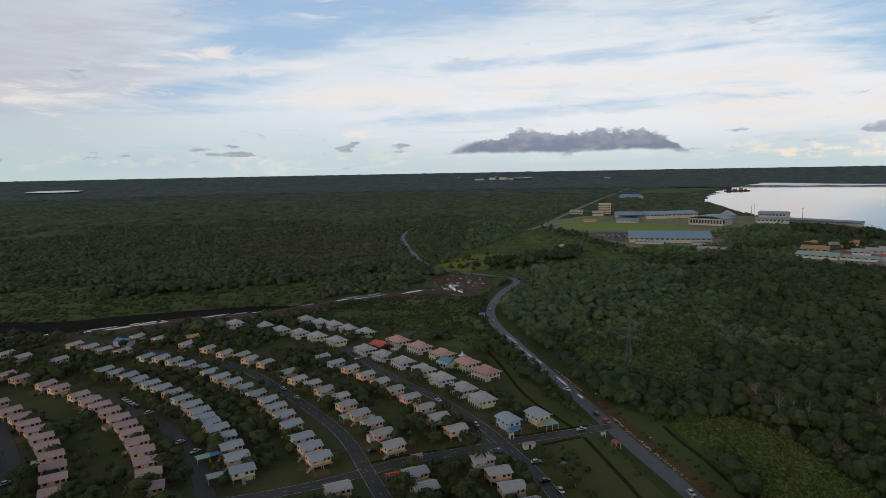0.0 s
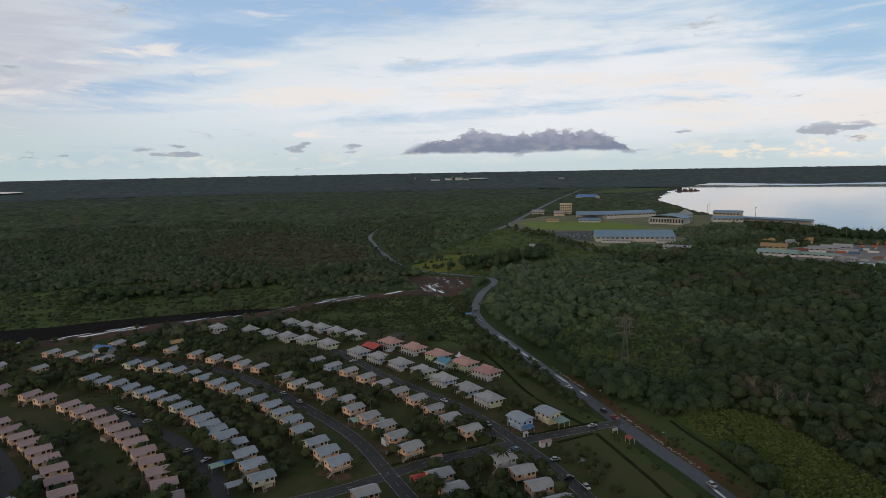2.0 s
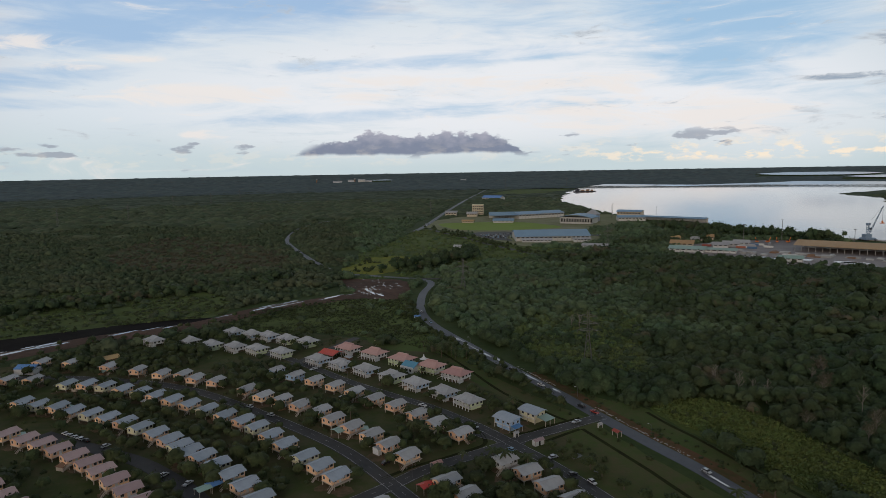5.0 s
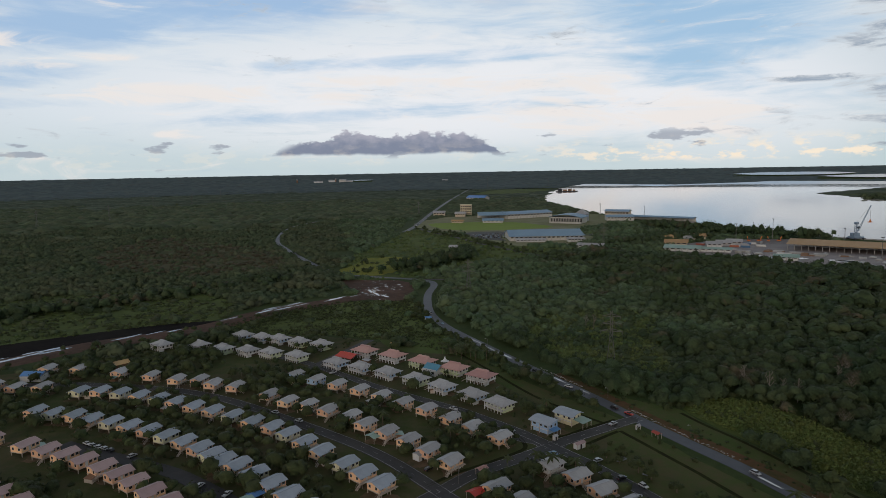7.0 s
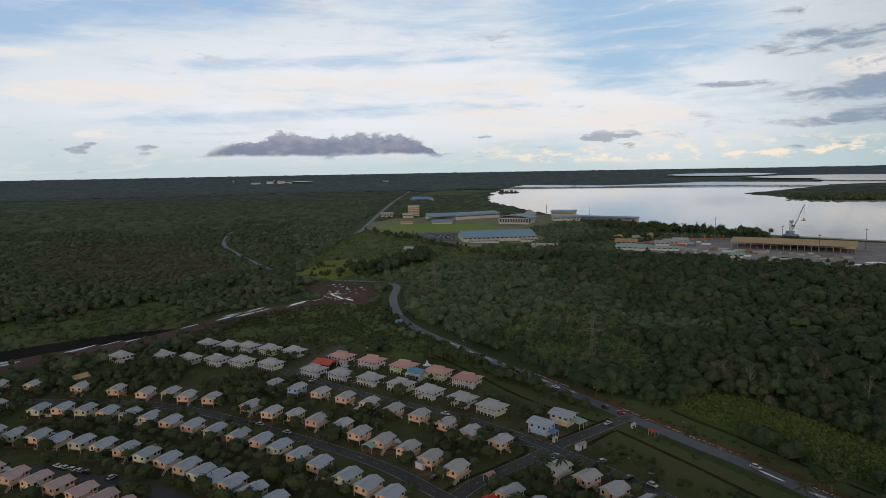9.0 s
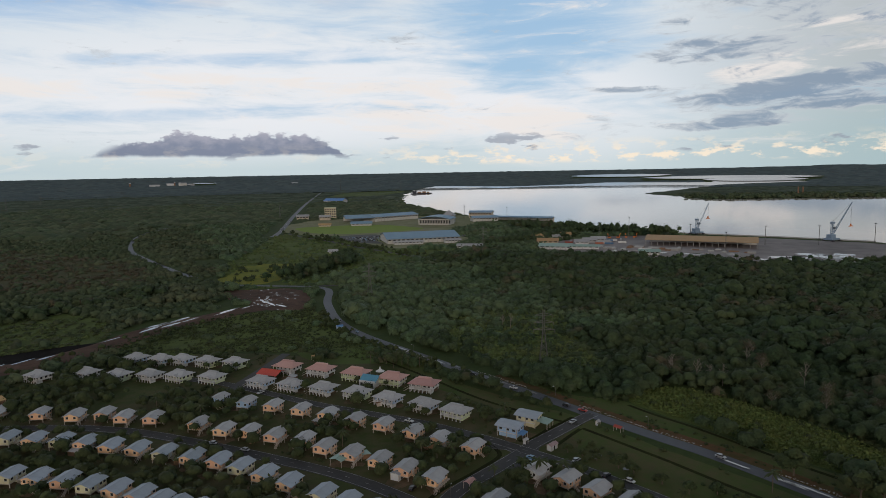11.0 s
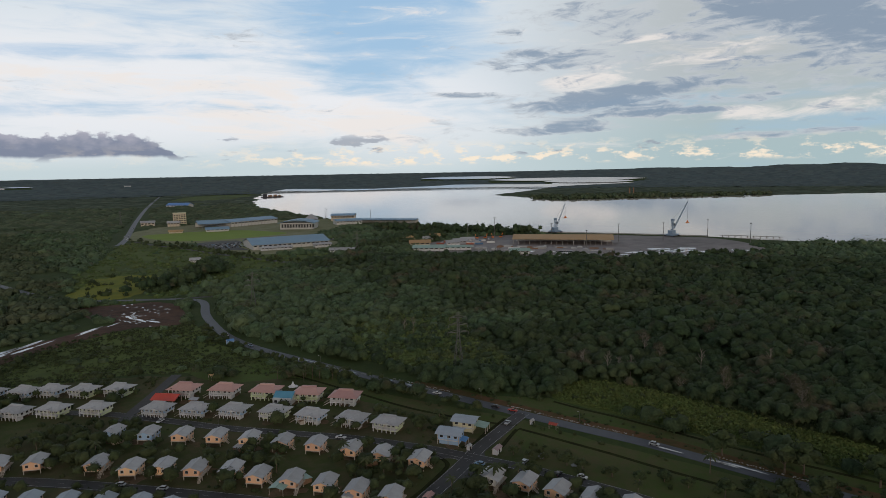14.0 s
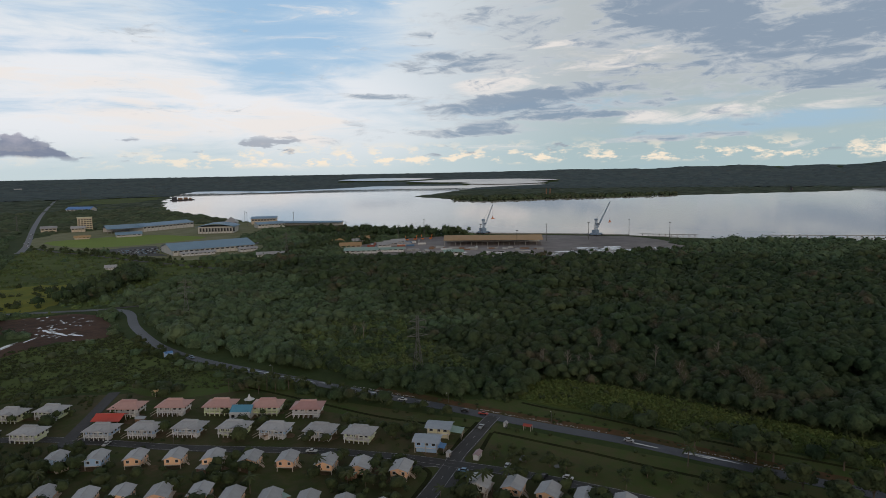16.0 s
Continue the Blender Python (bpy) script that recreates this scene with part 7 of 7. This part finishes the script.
for k in range(60):
    i, j = k % 15, k // 15
    far_car(126 + 3.6 * i + rp.uniform(-0.6, 0.6), 905 + 17 * j - 0.5 * i, 85, rp.choice(("black", "blue", "silver", "black")))
sheet("ground_parking", curve_points([(118, 985), (122, 900), (150, 862), (154, 905), (180, 985)], 6, True), 0.075, M_ASPHALT, "dark asphalt car park beside the depot hall")
for k in range(12):
    q = PORT_ROAD[(PORT_ROAD[:, 1] > 1090) & (PORT_ROAD[:, 1] < 1380)]
    q = q[int(rp.random() * (len(q) - 1))]
    far_car(q[0] + rp.choice((-2.0, 2.0)), q[1] + rp.uniform(-14, 14), 76, rp.choice(("white", "silver", "black")))
sheet("ground_parking_east", curve_points([(262, 905), (275, 890), (330, 892), (322, 950), (290, 960)], 6, True), 0.075, M_ASPHALT, "dark asphalt yard with parked cars")
for k in range(24):
    far_car(274 + 6 * (k % 8) + rp.uniform(-1, 1), 903 + 14 * (k // 8), 80, rp.choice(("black", "blue", "silver", "white")))

# the two houses by the entry road
def corner_house(label, x, y, turn, wall_mat, roof_mat, closed):
    ob = thing("corner_house", label, "house", at=pose(x, y, 0, 0, 0, turn))
    bm = bmesh.new()
    solid(bm, [(-4.0, yy, z) for yy, z in [(-2.6, 1.9), (2.6, 1.9), (2.6, 4.2), (0.6, 4.75), (-2.6, 4.05)]], (8.0, 0, 0))
    part("wall", bm, wall_mat, ob)
    bm = bmesh.new()
    box(bm, -3.6, 3.4 if closed else 1.0, -2.2, 2.4, 0, 1.9)
    part("lower_wall", bm, wall_mat, ob)
    bm = bmesh.new()
    arc = [(-3.5, 3.95), (-2.2, 4.42), (-0.8, 4.78), (0.6, 4.95), (2.0, 4.8), (3.4, 4.35)]
    solid(bm, [(-4.9, yy, z) for yy, z in arc] + [(-4.9, yy, z - 0.12) for yy, z in reversed(arc)], (9.8, 0, 0))
    part("roof", bm, roof_mat, ob)
    for xx in (-3.9, 0.0, 3.9):
        bm = bmesh.new()
        box(bm, xx - 0.1, xx + 0.1, -3.1, -2.9, 0, 4.0)
        part("post", bm, M_POST, ob)
    bm = bmesh.new()
    box(bm, -4.0, 4.0, -3.1, -2.6, 1.75, 1.9)
    part("balcony", bm, M_WHITE, ob)
    for xx in (-2.6, 0.2, 2.6):
        window_part(ob, xx, -2.6, 3.1, 1.2, 0.9, "y-")
    for yy in (-1.2, 1.2):
        window_part(ob, 4.0, yy, 3.1, 1.0, 0.9, "x+")
    return ob


def lean_to(ob, x0, x1, y0, y1, z0, z1, mat):
    bm = bmesh.new()
    solid(bm, [(x0, y0, z1), (x1, y0, z0), (x1, y1, z0), (x0, y1, z1)], (0, 0, 0.1))
    part("carport_roof", bm, mat, ob)
    for yy in (y0 + 0.2, (y0 + y1) / 2, y1 - 0.2):
        bm = bmesh.new()
        box(bm, x1 - 0.3, x1 - 0.14, yy - 0.08, yy + 0.08, 0, z0 + 0.03)
        part("post", bm, M_POST, ob)


ob = corner_house("pale blue house on posts with curved blue-grey roof", -0.9, 234.6, -56, M_SKYBLUE, R_BLUE, True)
lean_to(ob, 4.05, 6.4, -2.6, 1.6, 1.9, 2.3, R_TARP)
ob = corner_house("cream house with blue-grey roof and sea-green carport", 10.3, 240.3, -57, M_CREAM, R_BLUE, True)
lean_to(ob, 4.05, 8.6, -2.2, 3.4, 2.3, 2.8, R_GREEN)

# red hall beside the pink roofs, blue hall with its white tent top
ob = thing("open_pavilion", "open hall with bright red roof", "pavilion", at=pose(-71.0, 342.0, 0, 0, 0, -46))
gable_roof(ob, 11.5, 7.6, 2.7, 4.0, R_RED, 0.6)
for x in (-4.2, 0, 4.2):
    for y in (-3.2, 3.2):
        bm = bmesh.new()
        box(bm, x - 0.1, x + 0.1, y - 0.1, y + 0.1, 0, 2.7)
        part("post", bm, M_POST, ob)
ob = thing("link_hall", "white hall with turquoise blue roof between pink houses", "hall", at=pose(-30.9, 311.3, 0, 0, 0, -46))
bm = bmesh.new()
box(bm, -4, 4, -4.4, 3, 0, 2.9)
part("wall", bm, M_WHITE, ob)
gable_roof(ob, 8.6, 6.5, 2.9, 4.6, R_TEAL, 0.8)
for x in (-2.6, 0, 2.6):
    window_part(ob, x, -4.4, 1.6, 1.3, 1.1, "y-")
ob = thing("tent_canopy", "white peaked tent canopy behind the turquoise hall", "canopy", at=pose(-24.4, 318.5, 0, 0, 0, 20) @ Matrix.Scale(0.78, 4))
bm = bmesh.new()
for s, (r, z) in enumerate(((2.9, 4.4), (1.5, 4.9), (0.6, 6.0), (0.1, 7.4))):
    ring = [bm.verts.new((r * math.cos(k * math.pi / 4), r * math.sin(k * math.pi / 4), z)) for k in range(8)]
    if s:
        for k in range(8):
            bm.faces.new((prev[k], prev[(k + 1) % 8], ring[(k + 1) % 8], ring[k]))
    prev = ring
part("canopy", bm, M_WHITE, ob)
for k in range(4):
    bm = bmesh.new()
    x, y = 2.6 * math.cos(k * math.pi / 2), 2.6 * math.sin(k * math.pi / 2)
    box(bm, x - 0.06, x + 0.06, y - 0.06, y + 0.06, 0, 4.45)
    part("pole", bm, M_STEEL, ob)


def hut(name, label, x, y, turn, w, d, h, roof_mat, wall_mat, rise=0.7, walls=True):
    """A small gabled hut, shelter or lean-to."""
    ob = thing(name, label, "hut", at=pose(x, y, 0, 0, 0, turn))
    if walls:
        bm = bmesh.new()
        box(bm, -w / 2, w / 2, -d / 2, d / 2, 0, h)
        part("wall", bm, wall_mat, ob)
        bm = bmesh.new()
        box(bm, -0.4, 0.4, -d / 2 - 0.05, -d / 2 + 0.02, 0, min(h - 0.2, 2.0))
        part("door", bm, M_GLASS, ob)
    for sx in (-1, 1):
        for sy in (-1, 1):
            bm = bmesh.new()
            px, py = sx * (w / 2 + 0.05), sy * (d / 2 + 0.05)
            box(bm, px - 0.06, px + 0.06, py - 0.06, py + 0.06, 0, h)
            part("post", bm, M_POST, ob)
    gable_roof(ob, w + 0.6, d, h, h + rise, roof_mat, 0.3)


hut("guard_hut", "small white guard hut at the entry road", 33.1, 228.2, 20, 1.2, 1.1, 1.7, R_GREY, M_WHITE, 0.4)
hut("roadside_stall", "roadside stall with dark red roof over a white counter", 36.4, 220.2, -70, 2.7, 1.7, 1.9, roofing("dark red roof sheet", (0.30, 0.05, 0.035), (0.22, 0.05, 0.04)), M_WHITE, 0.4, False)
hut("bus_shelter", "small red and white bus shelter", 6.2, 217.6, 25, 3.9, 1.7, 1.9, R_PINK, M_WHITE, 0.4)
hut("guard_hut", "small white gate hut with dark roof", 0.1, 225.4, 25, 1.3, 1.1, 1.8, R_GREY, M_WHITE, 0.3)
hut("blue_shed", "white shed with pale blue roof", -49.6, 220, 38, 3.6, 3.0, 2.3, R_BLUE, M_WHITE, 0.7)
hut("red_awning", "low shelter with bright red roof", -36.5, 190.5, 30, 4.2, 3.6, 2.2, R_RED, M_WHITE, 0.5, False)
hut("rose_awning", "low shelter with faded pink roof", -31.5, 205, 30, 3.2, 2.0, 2.2, R_ROSE, M_WHITE, 0.4, False)
hut("blue_carport", "carport with bright blue tarpaulin roof", -101.0, 203.0, 40, 5.2, 3.6, 2.0, R_TARP, M_WHITE, 0.5, False)
hut("teal_carport", "low lean-to with faded teal roof", -104.0, 199.6, 40, 4.0, 3.2, 2.1, R_GREEN, M_WHITE, 0.4, False)
hut("pale_carport", "carport with pale blue-white roof", -93.5, 186.5, 36, 4.6, 3.4, 2.2, R_BLUE, M_WHITE, 0.4, False)
hut("teal_carport", "carport with pale teal and white roof", -63, 238.5, 38, 6.5, 4.5, 2.3, R_GREEN, M_WHITE, 0.5, False)
hut("blue_house", "low house with bright blue roof", -221, 343, -12, 10.0, 7.0, 2.9, R_TARP, M_WHITE, 1.3)
hut("brown_house", "old house with brown rusty roof", -185, 352, 40, 7.0, 6.0, 3.3, R_OCHRE, M_RUST, 1.2)
hut("field_stall", "tan open stall in the rough grass", -45.5, 362, 10, 4.0, 2.6, 2.2, R_OCHRE, M_TAN, 0.5, False)
hut("blue_sign_stall", "blue tarpaulin stall beside the highway", -18.6, 420, 0, 3.6, 3.0, 2.4, R_TARP, M_SKYBLUE, 0.5)

# bare dead trees along the forest edge
def dead_tree(x, y, h, seed):
    ob = thing("dead_tree", "bare bleached dead tree at the forest edge", "tree", "dead trees", at=pose(x, y, 0))
    r = random.Random(seed)
    bm = bmesh.new()
    bmesh.ops.create_cone(bm, cap_ends=True, segments=6, radius1=0.2, radius2=0.06, depth=h, matrix=Matrix.Translation((0, 0, h / 2 - 0.1)))
    part("trunk", bm, M_DEAD, ob)
    for k in range(9):
        bm = bmesh.new()
        z, a = h * (0.4 + 0.06 * k), r.random() * 6.28
        L = h * (0.34 - 0.02 * k)
        b = Vector((math.cos(a) * L * 0.6, math.sin(a) * L * 0.6, z + L * 0.8))
        bar(bm, (0, 0, z), b, 0.11)
        for q in range(3):
            c = Vector((0, 0, z)).lerp(b, 0.45 + 0.2 * q)
            bar(bm, c, c + Vector((r.uniform(-1, 1), r.uniform(-1, 1), r.uniform(0.3, 1.2))) * L * 0.35, 0.06)
        part("branch", bm, M_DEAD, ob)


for k, (x, y) in enumerate(((72, 377), (75, 372), (101, 248), (105, 245), (97, 259), (141, 257), (109, 241), (136, 222), (128, 206), (166, 205), (150, 262))):
    dead_tree(x, y, 8.5 + (k * 37 % 5) * 0.8, k)


def dry_tree(height, spread, seed):
    """A dying tree: trunk and limbs showing through a thin brown crown."""
    ob = thing("dry_tree", "half-bare brownish tree with thin dry crown", "tree", "dry trees")
    r = random.Random(seed)
    bm = bmesh.new()
    bmesh.ops.create_cone(bm, cap_ends=True, segments=6, radius1=0.24, radius2=0.08, depth=height * 0.8, matrix=Matrix.Translation((0, 0, height * 0.4 - 0.1)))
    vs, fs, base = [], [], 0
    for k in range(9):
        a, z = k * 2.4, height * (0.3 + 0.05 * k)
        tip = Vector((math.cos(a) * spread * (0.4 + 0.4 * r.random()), math.sin(a) * spread * (0.4 + 0.4 * r.random()), z + height * 0.28))
        bar(bm, (0, 0, z), tip, 0.12)
        for q in range(3):
            c = Vector((0, 0, z)).lerp(tip, 0.5 + 0.2 * q)
            bar(bm, c, c + Vector((r.uniform(-1, 1), r.uniform(-1, 1), r.uniform(0.4, 1.3))) * spread * 0.3, 0.07)
        sv, sf = leaf_shape(seed * 9 + k, 60, 0.16)
        vs.append(sv * spread * 0.42 + np.array(tip))
        fs.append(sf + base)
        base += len(sv)
    part("trunk", bm, M_DEAD, ob)
    mesh_object("crown", np.concatenate(vs), np.concatenate(fs).tolist(), F_BROWN, parent=ob)
    return ob


DRY = dry_tree(8.0, 3.4, 4)
DRY.matrix_basis = pose(137, 245, 0)
for k, (x, y) in enumerate(((192, 242), (272, 306), (277, 326), (133, 177), (134, 188), (113, 166), (128, 206), (150, 265), (106, 213), (150, 172), (289, 344), (266, 278), (97, 259), (142, 250), (197, 236), (188, 249), (266, 314), (280, 318), (140, 183), (126, 172), (120, 200), (256, 290), (300, 330))):
    m = pose(x, y, 0, 0, 0, 53 * k)
    copy_thing(DRY, m).matrix_basis = m @ Matrix.Scale(0.85 + 0.12 * (k % 4), 4)

# bare trodden earth under and round the houses
M_SOIL = material("trodden brown earth", (0.165, 0.112, 0.074), 0.95, spots=(0.062, 0.058, 0.030), scale=0.5, amount=1.0, bump=0.3, bump_scale=2.0, spec=0.05)
soil_v, soil_f = [], []
rs = np.random.RandomState(41)
for k, (x, y) in enumerate(HOUSE_SPOTS):
    for q in range(2):
        cx, cy, n, i0 = x + rs.randn() * 2.2, y + rs.randn() * 2.2 - 1.0, 14, len(soil_v)
        rx, ry, turn = 2.2 + 2.4 * rs.rand(), 1.8 + 1.8 * rs.rand(), rs.rand() * 3
        for i in range(n):
            b, r = 2 * math.pi * i / n, 0.7 + 0.5 * rs.rand()
            u, v = rx * r * math.cos(b), ry * r * math.sin(b)
            soil_v.append((cx + u * math.cos(turn) - v * math.sin(turn), cy + u * math.sin(turn) + v * math.cos(turn), 0.014 + 0.0002 * ((2 * k + q) % 180)))
        soil_f.append(tuple(range(i0, i0 + n)))
tagged(mesh_object("yard_soil", soil_v, soil_f, M_SOIL), "bare trodden brown earth round the stilt houses", "soil", kind="stuff")

# tin lean-tos, sheds and washing behind the houses
SHED_ROOFS = [R_GREY, R_GREY, R_BLUE, M_RUST, R_PINK, R_GREEN]
for k, (x, y) in enumerate(HOUSE_SPOTS):
    if k % 4 != 1 or y < 165:
        continue
    a = rs.rand() * 6.28
    w, d, h = 1.3 + 1.2 * rs.rand(), 1.0 + 0.8 * rs.rand(), 1.5 + 0.4 * rs.rand()
    px, py = x + 4.6 * math.cos(a), y + 4.6 * math.sin(a)
    if any(near_line(line, np.array([(px, py)]), 4.5)[0] for line in roads_all) or (((spots_h - (px, py)) ** 2).sum(1) < 16).any():
        continue
    ob = thing("yard_shed", "small tin-roofed shed in a house yard", "shed", "yard sheds", at=pose(px, py, 0, 0, 0, math.degrees(a) + 90))
    bm = bmesh.new()
    solid(bm, [(-w - 0.2, -d - 0.2, h - 0.2), (w + 0.2, -d - 0.2, h - 0.2), (w + 0.2, d + 0.2, h + 0.25), (-w - 0.2, d + 0.2, h + 0.25)], (0, 0, 0.07))
    part("roof", bm, SHED_ROOFS[k % 6], ob)
    bm = bmesh.new()
    solid(bm, [(-w, yy, z) for yy, z in [(-d, 0), (d, 0), (d, h + 0.2), (-d, h - 0.17)]], (2 * w, 0, 0))
    part("wall", bm, M_RUST if k % 3 else M_POST, ob)

# ---------------------------------------------------------------- the plan above is drawn in units of 1.24 metres
UNIT = 1.24
for ob in list(scene.objects):
    if ob.parent is None and ob.type in {"MESH", "EMPTY"}:
        ob.matrix_basis = Matrix.Scale(UNIT, 4) @ ob.matrix_basis
